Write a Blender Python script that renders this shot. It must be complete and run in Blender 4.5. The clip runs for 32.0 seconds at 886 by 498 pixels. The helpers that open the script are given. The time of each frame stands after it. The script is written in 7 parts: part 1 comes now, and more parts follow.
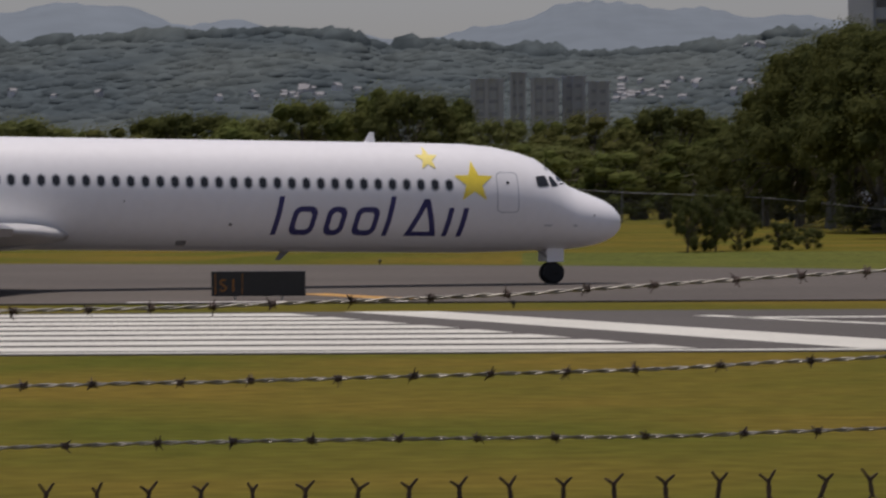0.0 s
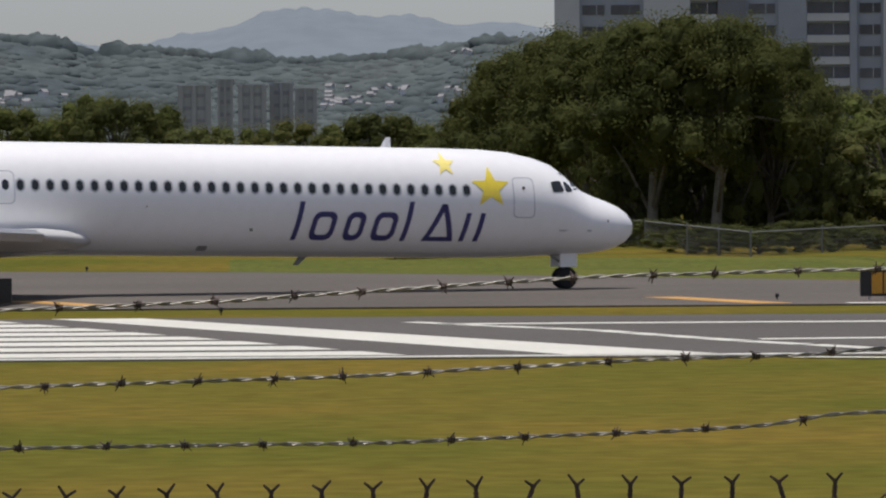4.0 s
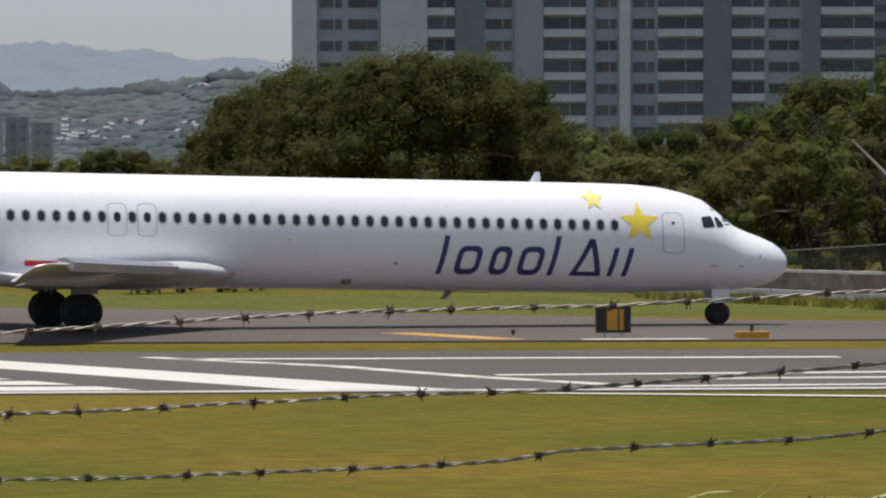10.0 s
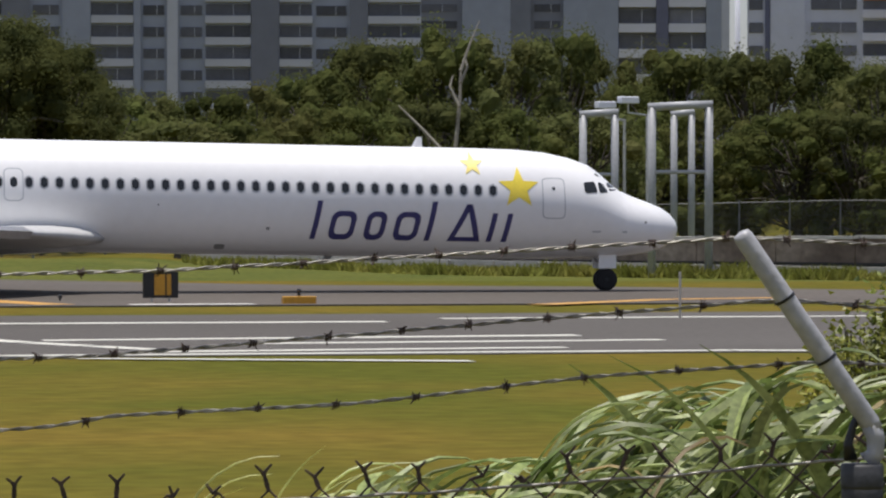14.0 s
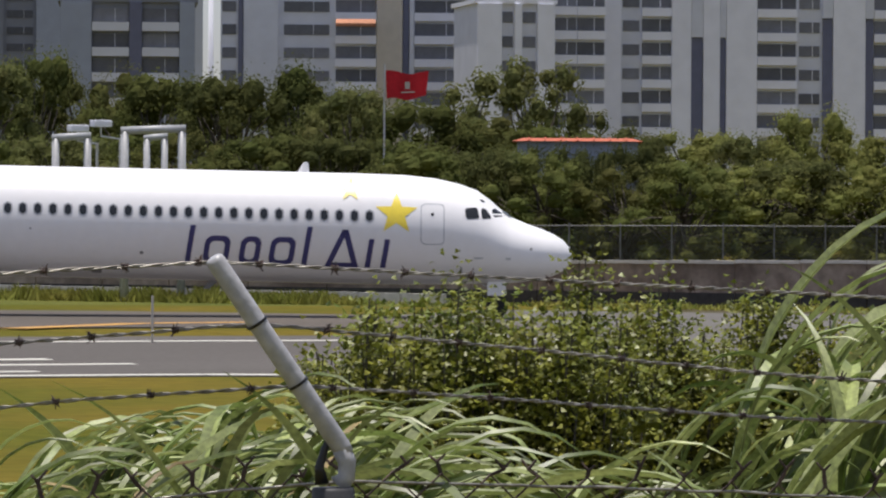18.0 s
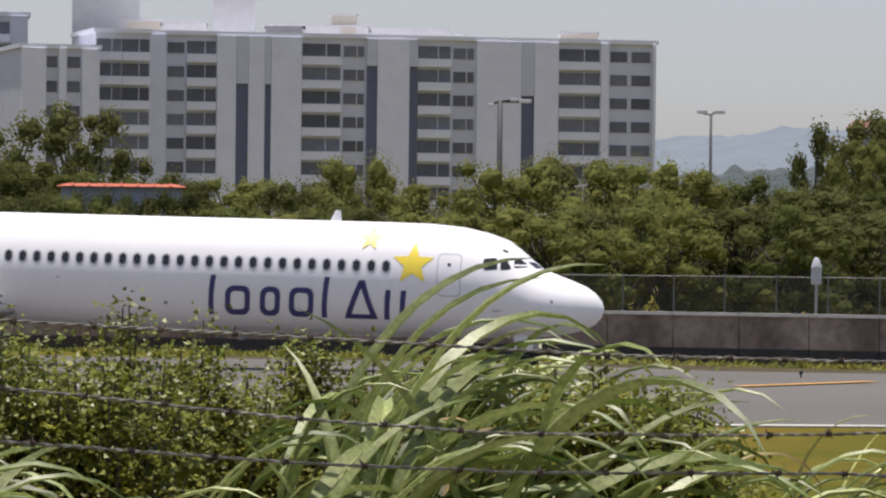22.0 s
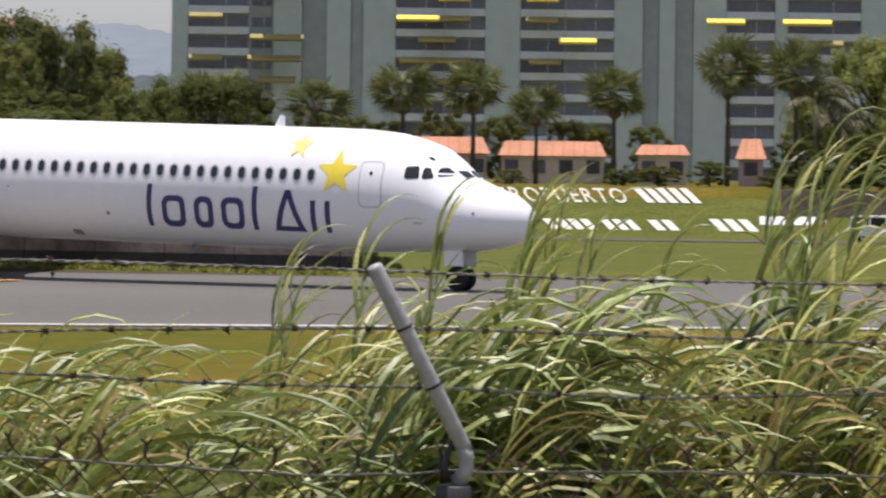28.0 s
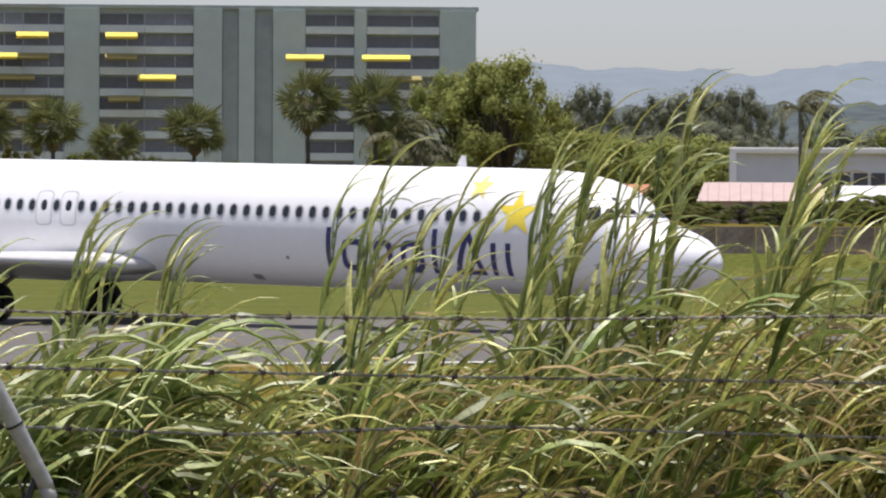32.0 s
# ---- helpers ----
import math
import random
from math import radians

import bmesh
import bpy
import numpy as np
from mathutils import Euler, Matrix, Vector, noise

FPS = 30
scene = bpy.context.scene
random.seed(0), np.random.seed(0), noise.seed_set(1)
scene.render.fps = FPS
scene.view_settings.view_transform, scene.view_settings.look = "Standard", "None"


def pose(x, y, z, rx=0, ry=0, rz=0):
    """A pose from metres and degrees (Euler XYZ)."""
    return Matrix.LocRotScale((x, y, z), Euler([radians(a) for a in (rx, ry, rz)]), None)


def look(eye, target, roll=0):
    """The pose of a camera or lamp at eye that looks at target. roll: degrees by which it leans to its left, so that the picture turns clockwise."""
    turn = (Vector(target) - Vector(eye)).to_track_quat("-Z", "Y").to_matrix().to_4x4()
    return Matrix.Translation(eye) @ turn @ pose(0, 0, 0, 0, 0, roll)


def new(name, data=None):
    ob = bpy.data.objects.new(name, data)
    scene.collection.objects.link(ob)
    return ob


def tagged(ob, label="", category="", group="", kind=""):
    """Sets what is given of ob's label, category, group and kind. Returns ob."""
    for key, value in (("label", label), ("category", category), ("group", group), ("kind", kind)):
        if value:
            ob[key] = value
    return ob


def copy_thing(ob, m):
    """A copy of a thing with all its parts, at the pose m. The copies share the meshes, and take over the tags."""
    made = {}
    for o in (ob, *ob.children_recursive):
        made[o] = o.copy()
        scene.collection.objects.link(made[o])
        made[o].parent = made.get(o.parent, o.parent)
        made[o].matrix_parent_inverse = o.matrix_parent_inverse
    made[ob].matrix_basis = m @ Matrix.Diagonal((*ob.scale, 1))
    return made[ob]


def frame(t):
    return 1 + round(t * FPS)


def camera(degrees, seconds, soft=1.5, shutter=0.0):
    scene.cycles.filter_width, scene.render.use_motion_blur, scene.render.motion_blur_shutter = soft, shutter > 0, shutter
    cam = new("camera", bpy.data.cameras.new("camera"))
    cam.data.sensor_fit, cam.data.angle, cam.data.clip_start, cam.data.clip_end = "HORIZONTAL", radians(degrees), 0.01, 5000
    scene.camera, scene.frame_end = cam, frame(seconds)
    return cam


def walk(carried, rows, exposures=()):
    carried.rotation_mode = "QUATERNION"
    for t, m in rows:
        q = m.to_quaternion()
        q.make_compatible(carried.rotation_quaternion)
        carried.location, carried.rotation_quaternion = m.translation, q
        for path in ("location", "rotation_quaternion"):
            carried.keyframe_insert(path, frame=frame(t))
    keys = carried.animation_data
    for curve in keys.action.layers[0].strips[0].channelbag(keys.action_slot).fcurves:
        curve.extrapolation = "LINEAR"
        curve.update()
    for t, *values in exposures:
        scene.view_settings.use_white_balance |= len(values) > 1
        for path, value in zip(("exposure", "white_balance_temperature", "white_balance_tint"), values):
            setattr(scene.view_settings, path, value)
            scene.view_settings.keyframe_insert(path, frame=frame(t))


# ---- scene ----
EYE = (0.0, 0.0, 3.5)
cam = camera(11.194, 32.0, soft=2.2, shutter=0.3)


def aim(pan, tilt, roll):
    """The camera on its tripod: degrees clockwise from north, up, and lean."""
    a, e = radians(pan), radians(tilt)
    d = (math.sin(a) * math.cos(e), math.cos(a) * math.cos(e), math.sin(e))
    return look(EYE, tuple(p + 100 * q for p, q in zip(EYE, d)), roll)


# seconds, pan, tilt, roll
PATH = [
   (0.0, -0.000, -0.878, -0.311), (0.5, 1.103, -0.412, -0.466), (1.0, 1.541, -0.524, -0.624), (1.5, 1.975, -0.526, -0.721),
   (2.0, 1.998, -0.437, -0.636), (2.5, 2.577, -0.071, -0.725), (3.0, 3.744, -0.506, -0.321), (3.5, 3.832, -0.842, -0.289),
   (5.5, 3.026, -0.636, -0.378), (6.0, 3.123, -1.194, -0.324), (6.5, 3.003, -1.044, -0.153), (7.0, 2.832, -1.053, -0.221),
   (7.5, 2.959, -1.020, 0.041), (8.0, 3.561, -0.652, 0.049), (8.5, 4.871, -0.839, 0.219), (9.0, 6.056, -0.554, -0.008),
   (9.5, 6.319, -0.752, -0.082), (10.0, 7.045, -0.368, -0.046), (10.5, 7.919, -0.350, -0.042), (11.0, 8.802, -0.555, -0.008),
   (11.5, 8.657, -0.881, 0.117), (12.0, 9.526, -0.906, 0.300), (12.5, 10.345, -0.908, 0.224), (13.0, 11.103, -0.861, 0.308),
   (13.5, 11.989, -0.758, 0.335), (14.0, 12.776, -0.810, 0.049), (14.5, 13.682, -0.743, -0.038), (15.0, 16.087, -1.678, 0.063),
   (15.5, 17.648, -1.608, 0.039), (17.5, 18.980, -1.048, 0.201), (18.0, 19.454, -0.481, 0.338), (18.5, 19.628, -0.649, 0.410),
   (19.0, 20.792, -0.062, 0.407), (19.5, 21.433, -0.036, 0.405), (20.0, 22.538, 0.200, 0.487), (20.5, 23.178, 0.088, 0.533),
   (21.0, 23.634, 0.233, 0.660), (21.5, 24.721, 0.226, 0.548), (22.0, 25.225, 0.151, 0.633), (22.5, 25.449, -0.028, 0.696),
   (23.0, 26.154, 0.109, 0.901), (23.5, 26.913, -0.349, 0.969), (24.0, 28.756, -0.719, 0.725), (24.5, 30.151, -0.510, 0.566),
   (26.5, 32.379, -1.063, 0.708), (27.0, 33.437, -0.937, 0.724), (27.5, 34.513, -1.017, 0.709), (28.0, 36.039, -1.008, 0.736),
   (28.5, 37.225, -1.365, 0.896), (29.0, 37.285, -1.562, 0.768), (29.5, 37.548, -1.165, 0.648), (30.0, 39.444, -1.009, 0.550),
   (30.5, 40.588, -0.867, 0.460), (31.0, 40.884, -0.746, 0.636), (31.5, 41.057, -0.683, 0.581), (32.0, 41.340, -0.504, 0.259),
]
EXPOSURE = ((0.0, -0.92, 6650, 17), (0.5, -0.83, 6400, 8), (1.0, -0.75, 6200, 4), (2.0, -0.55, 6250, 6), (3.0, -0.48, 6450, 12), (6.0, -0.33, 6500, 11), (13.0, -0.22, 6450, 11), (17.5, -0.12, 6500, 12), (20.0, -0.05, 6600, 15), (24.0, 0.02, 6600, 15), (28.0, 0.05, 6550, 15), (32.0, 0.1, 6500, 14))
walk(cam, [(t, aim(p, e, r)) for t, p, e, r in PATH], EXPOSURE)

# ---- light ----
SUN_AZ, SUN_EL = -60.0, 86.0
sky_world = bpy.data.worlds.new("sky")
scene.world = sky_world
sky_world.use_nodes = True
wn = sky_world.node_tree.nodes
wl = sky_world.node_tree.links
sky = wn.new("ShaderNodeTexSky")
sky.sky_type, sky.sun_disc = "NISHITA", False
sky.sun_elevation, sky.sun_rotation = radians(SUN_EL), radians(SUN_AZ)
sky.air_density, sky.dust_density, sky.ozone_density = 1.0, 1.0, 1.5
wn["Background"].inputs["Strength"].default_value = 0.105
soften = wn.new("ShaderNodeHueSaturation")
soften.inputs["Saturation"].default_value, soften.inputs["Value"].default_value = 0.58, 1.06
wl.new(sky.outputs["Color"], soften.inputs["Color"])
veil = wn.new("ShaderNodeMix")
veil.data_type, veil.blend_type = "RGBA", "MULTIPLY"
veil.inputs["Factor"].default_value = 1.0
veil.inputs["B"].default_value = (0.98, 0.99, 1.08, 1)
wl.new(soften.outputs["Color"], veil.inputs["A"])
wl.new(veil.outputs["Result"], wn["Background"].inputs["Color"])
sun = new("sun", bpy.data.lights.new("sun", "SUN"))
sun.data.energy, sun.data.angle, sun.data.color = 4.8, radians(0.53), (1.0, 0.95, 0.87)
_a, _e = radians(SUN_AZ), radians(SUN_EL)
sun.matrix_world = look((300 * math.sin(_a) * math.cos(_e), 300 * math.cos(_a) * math.cos(_e), 300 * math.sin(_e)), (0, 0, 0))

# ---- materials ----
MATS = {}


def mat(name, colour, rough=0.8, vary=0.25, scale=1.0, fine=12.0, bump=0.0, metal=0.0, other=None, island=0.0, obj=0.0, spec=0.5,
        translucent=0.0):
    """Two scales of noise over a base colour; other: the colour of the coarse patches."""
    if name in MATS:
        return MATS[name]
    m = bpy.data.materials.new(name)
    m.use_nodes = True
    nd, ln = m.node_tree.nodes, m.node_tree.links
    b = nd["Principled BSDF"]
    b.inputs["Roughness"].default_value, b.inputs["Metallic"].default_value = rough, metal
    b.inputs["Specular IOR Level"].default_value = spec
    tc = nd.new("ShaderNodeTexCoord")
    big, small = nd.new("ShaderNodeTexNoise"), nd.new("ShaderNodeTexNoise")
    big.inputs["Scale"].default_value, big.inputs["Detail"].default_value = scale, 4.0
    small.inputs["Scale"].default_value, small.inputs["Detail"].default_value = fine, 3.0
    for n in (big, small):
        ln.new(tc.outputs["Object"], n.inputs["Vector"])
    mix = nd.new("ShaderNodeMix")
    mix.data_type = "RGBA"
    mix.inputs["A"].default_value = (*colour, 1)
    o = other or tuple(c * (1 - vary) for c in colour)
    mix.inputs["B"].default_value = (*o, 1)
    ramp = nd.new("ShaderNodeMapRange")
    ramp.inputs["From Min"].default_value, ramp.inputs["From Max"].default_value = 0.35, 0.65
    ln.new(big.outputs["Fac"], ramp.inputs["Value"])
    ln.new(ramp.outputs["Result"], mix.inputs["Factor"])
    hsv = nd.new("ShaderNodeHueSaturation")
    val = nd.new("ShaderNodeMapRange")
    val.inputs["From Min"].default_value, val.inputs["From Max"].default_value = 0.3, 0.7
    val.inputs["To Min"].default_value, val.inputs["To Max"].default_value = 1 - vary, 1 + vary
    ln.new(small.outputs["Fac"], val.inputs["Value"])
    last = val.outputs["Result"]
    for amount, node, out in ((island, "ShaderNodeNewGeometry", "Random Per Island"), (obj, "ShaderNodeObjectInfo", "Random")):
        if amount:
            src, r2, mul = nd.new(node), nd.new("ShaderNodeMapRange"), nd.new("ShaderNodeMath")
            r2.inputs["To Min"].default_value, r2.inputs["To Max"].default_value = 1 - amount, 1 + amount
            mul.operation = "MULTIPLY"
            ln.new(src.outputs[out], r2.inputs["Value"])
            ln.new(last, mul.inputs[0])
            ln.new(r2.outputs["Result"], mul.inputs[1])
            last = mul.outputs[0]
    ln.new(last, hsv.inputs["Value"])
    ln.new(mix.outputs["Result"], hsv.inputs["Color"])
    ln.new(hsv.outputs["Color"], b.inputs["Base Color"])
    if bump:
        bp = nd.new("ShaderNodeBump")
        bp.inputs["Strength"].default_value, bp.inputs["Distance"].default_value = bump, 0.02
        ln.new(small.outputs["Fac"], bp.inputs["Height"])
        ln.new(bp.outputs["Normal"], b.inputs["Normal"])
    if translucent:
        tr, ms = nd.new("ShaderNodeBsdfTranslucent"), nd.new("ShaderNodeMixShader")
        ms.inputs["Fac"].default_value = translucent
        ln.new(hsv.outputs["Color"], tr.inputs["Color"])
        ln.new(b.outputs["BSDF"], ms.inputs[1])
        ln.new(tr.outputs["BSDF"], ms.inputs[2])
        ln.new(ms.outputs["Shader"], nd["Material Output"].inputs["Surface"])
    MATS[name] = m
    return m


GRASS = mat("mown_grass", (0.088, 0.092, 0.0145), 0.9, 0.19, 0.09, 1.6, 0.4, other=(0.150, 0.110, 0.021), spec=0.02)
BANK = mat("bank_grass", (0.082, 0.098, 0.024), 0.9, 0.3, 0.2, 3.0, 0.4, other=(0.115, 0.12, 0.03), spec=0.02)
ASPHALT = mat("asphalt", (0.116, 0.107, 0.100), 0.85, 0.12, 0.05, 5.0, 0.2, other=(0.096, 0.088, 0.081), spec=0.1)
TAXI = mat("worn_asphalt", (0.128, 0.113, 0.10), 0.85, 0.14, 0.06, 4.0, 0.2, other=(0.104, 0.092, 0.082), spec=0.1)
# asphalt lightened in its colour for the brighter light towards the turning pad
PAD = mat("lightened_asphalt", (0.148, 0.142, 0.132), 0.85, 0.12, 0.05, 5.0, 0.2, other=(0.128, 0.122, 0.112), spec=0.1)
PAINT = mat("white_road_paint", (0.66, 0.645, 0.57), 0.6, 0.1, 0.3, 6.0)
YPAINT = mat("worn_yellow_paint", (0.55, 0.30, 0.07), 0.7, 0.2, 0.8, 6.0)
WHITE = mat("white_aircraft_paint", (0.88, 0.88, 0.90), 0.30, 0.02, 0.3, 3.0, spec=0.8)
WINGGREY = mat("grey_wing_paint", (0.60, 0.60, 0.60), 0.35, 0.06, 0.4, 3.0)
BELLY = mat("belly_grey", (0.28, 0.28, 0.29), 0.5, 0.1, 0.6, 4.0)
GLASS = mat("dark_window_glass", (0.025, 0.028, 0.032), 0.08, 0.1)
SEAM = mat("panel_seam", (0.52, 0.54, 0.58), 0.5, 0.05)
BLUE = mat("dark_blue_livery", (0.045, 0.045, 0.17), 0.3, 0.05)
YELLOW = mat("yellow_livery", (0.95, 0.74, 0.02), 0.42, 0.05, spec=1.0)
# small star's yellow, paled in its colour for glare on the crown
GLAREYELLOW = mat("glare_yellow_livery", (0.95, 0.80, 0.20), 0.42, 0.05, spec=1.0)
YELLOW.node_tree.nodes["Principled BSDF"].inputs["IOR"].default_value = 1.6
RED = mat("red_paint", (0.5, 0.02, 0.02), 0.5)
RUBBER = mat("black_rubber", (0.018, 0.018, 0.019), 0.8, 0.2, 3.0)
ALU = mat("bare_metal", (0.55, 0.55, 0.56), 0.35, 0.08, 2.0, metal=0.9)
STEEL = mat("galvanised_wire", (0.33, 0.31, 0.275), 0.42, 0.4, 9.0, 60.0, metal=0.4)
RUST = mat("rusty_wire", (0.085, 0.055, 0.045), 0.75, 0.4, 15.0, 90.0)
PIPE = mat("grey_painted_pipe", (0.44, 0.44, 0.46), 0.42, 0.14, 5.0, 60.0, 0.1)
RIMDARK = mat("dull_rim", (0.05, 0.05, 0.055), 0.6, 0.2)
BLACK = mat("black_enamel", (0.014, 0.014, 0.016), 0.4, 0.2)
AMBER = mat("amber_sign_panel", (0.62, 0.31, 0.025), 0.5, 0.1)
CONCRETE = mat("stained_concrete", (0.35, 0.28, 0.235), 0.9, 0.25, 0.5, 3.0, 0.2, other=(0.16, 0.118, 0.098))
LIGHTCON = mat("pale_concrete", (0.60, 0.57, 0.53), 0.9, 0.1, 0.4, 3.0)
LEAF = mat("dark_foliage", (0.092, 0.106, 0.040), 0.8, 0.12, 0.35, 2.5, island=0.05, other=(0.112, 0.118, 0.040), translucent=0.5, spec=0.03)
LEAF2 = mat("scrub_foliage", (0.120, 0.148, 0.047), 0.85, 0.12, 0.3, 2.5, island=0.05, other=(0.146, 0.155, 0.051), obj=0.35, translucent=0.5, spec=0.02)
LEAF3 = mat("pale_foliage", (0.144, 0.167, 0.062), 0.85, 0.12, 0.3, 2.5, island=0.05, other=(0.161, 0.163, 0.062), translucent=0.5, spec=0.02, obj=0.15)
LEAF4 = mat("brownish_foliage", (0.145, 0.141, 0.051), 0.85, 0.12, 0.3, 2.5, island=0.05, other=(0.132, 0.143, 0.049), translucent=0.5, spec=0.02)
LEAF5 = mat("yellowish_foliage", (0.215, 0.245, 0.075), 0.85, 0.12, 0.3, 2.5, island=0.05, other=(0.25, 0.25, 0.082), translucent=0.5, spec=0.02, obj=0.15)
# haze over the farthest trees is put into this leaf colour
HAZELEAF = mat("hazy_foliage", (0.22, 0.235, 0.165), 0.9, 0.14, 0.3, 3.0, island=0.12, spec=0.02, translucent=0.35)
SHADELEAF = mat("shade_tree_leaf", (0.245, 0.28, 0.092), 0.85, 0.18, 0.3, 2.5, island=0.1, other=(0.28, 0.295, 0.098), translucent=0.4, spec=0.03, obj=0.2)
ROOFBOX = mat("grey_roof_housing", (0.68, 0.68, 0.68), 0.9, 0.08)
LAMPDARK = mat("dark_lamp_post", (0.07, 0.072, 0.078), 0.6, 0.1)
FARROOF = mat("far_roof", (0.26, 0.26, 0.27), 0.9, 0.1)
GREENPALE = mat("pale_balcony_rail", (0.62, 0.68, 0.70), 0.8, 0.08)
BARK = mat("bark", (0.10, 0.085, 0.07), 0.9, 0.25, 1.0, 8.0)
REED = mat("reed_blade", (0.100, 0.148, 0.030), 0.44, 0.32, 4.0, 90.0, island=0.6, other=(0.275, 0.305, 0.12), translucent=0.2, obj=0.25, spec=0.55)
REEDPALE = mat("pale_reed_blade", (0.205, 0.240, 0.058), 0.46, 0.34, 4.0, 90.0, island=0.75, other=(0.43, 0.415, 0.15), translucent=0.2, obj=0.3, spec=0.8)
# upright post pipe, its shade below the lit arm put into the colour
POSTDARK = mat("grey_pipe_in_shade", (0.055, 0.056, 0.062), 0.6, 0.25, 5.0, 60.0, 0.1)
DRYREED = mat("dry_reed", (0.52, 0.42, 0.20), 0.6, 0.3, 3.0, 25.0, island=0.45, other=(0.30, 0.21, 0.09), translucent=0.2)
SHRUB = mat("shrub_leaf", (0.084, 0.140, 0.026), 0.42, 0.25, 2.0, 25.0, island=0.5, other=(0.25, 0.24, 0.036), translucent=0.28, spec=0.35)
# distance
# hills: distance haze is put into the paler, bluish colours
HILLFAR = mat("hazed_far_hill", (0.185, 0.218, 0.25), 1.0, 0.05, 0.004, 0.03, spec=0.0)
HILLMID = mat("hazed_near_hill", (0.072, 0.090, 0.098), 1.0, 0.2, 0.012, 0.10, spec=0.0, other=(0.098, 0.115, 0.115), island=0.08)
# far towers: haze lifts and evens the wall and window colours
FARWALL = mat("hazed_far_wall", (0.35, 0.37, 0.41), 1.0, 0.06, 0.05, 0.3)
FARWIN = mat("hazed_far_window", (0.26, 0.28, 0.315), 1.0, 0.06)
FARHOUSE = mat("far_white_house", (0.62, 0.62, 0.62), 0.9, 0.1, obj=0.3)
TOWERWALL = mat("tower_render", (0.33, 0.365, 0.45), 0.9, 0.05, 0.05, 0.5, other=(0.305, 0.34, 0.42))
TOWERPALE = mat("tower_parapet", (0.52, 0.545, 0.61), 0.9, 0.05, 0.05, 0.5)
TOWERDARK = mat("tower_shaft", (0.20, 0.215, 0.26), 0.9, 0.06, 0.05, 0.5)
TOWERWIN = mat("tower_window", (0.085, 0.09, 0.11), 0.4, 0.2, obj=0.35)
LONGWALL = mat("flats_render", (0.65, 0.67, 0.75), 0.9, 0.05, 0.05, 0.5)
LONGPALE = mat("flats_pale", (0.82, 0.83, 0.91), 0.9, 0.04, 0.05, 0.5)
LONGWIN = mat("flats_window", (0.15, 0.155, 0.18), 0.5, 0.15, obj=0.4)
LONGSHAFT = mat("blue_shaft", (0.14, 0.15, 0.23), 0.6, 0.1)
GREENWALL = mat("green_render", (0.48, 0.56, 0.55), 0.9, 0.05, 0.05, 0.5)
# shade of the recesses and slots put into a darker green
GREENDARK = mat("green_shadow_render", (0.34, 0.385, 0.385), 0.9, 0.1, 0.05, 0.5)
# one awning yellow in two copies, sunlight put into the brighter colour
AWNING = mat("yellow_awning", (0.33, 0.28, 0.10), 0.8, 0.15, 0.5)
AWNLIT = mat("sunlit_yellow_awning", (0.95, 0.75, 0.12), 0.8, 0.1, 0.5)
TILE = mat("orange_roof_tile", (0.52, 0.235, 0.135), 0.8, 0.2, 0.5, 4.0)
PINK = mat("pink_wall", (0.52, 0.40, 0.38), 0.9, 0.08)
CREAM = mat("cream_wall", (0.60, 0.55, 0.47), 0.9, 0.08)
CARWHITE = mat("white_car_paint", (0.80, 0.80, 0.80), 0.25, 0.03)

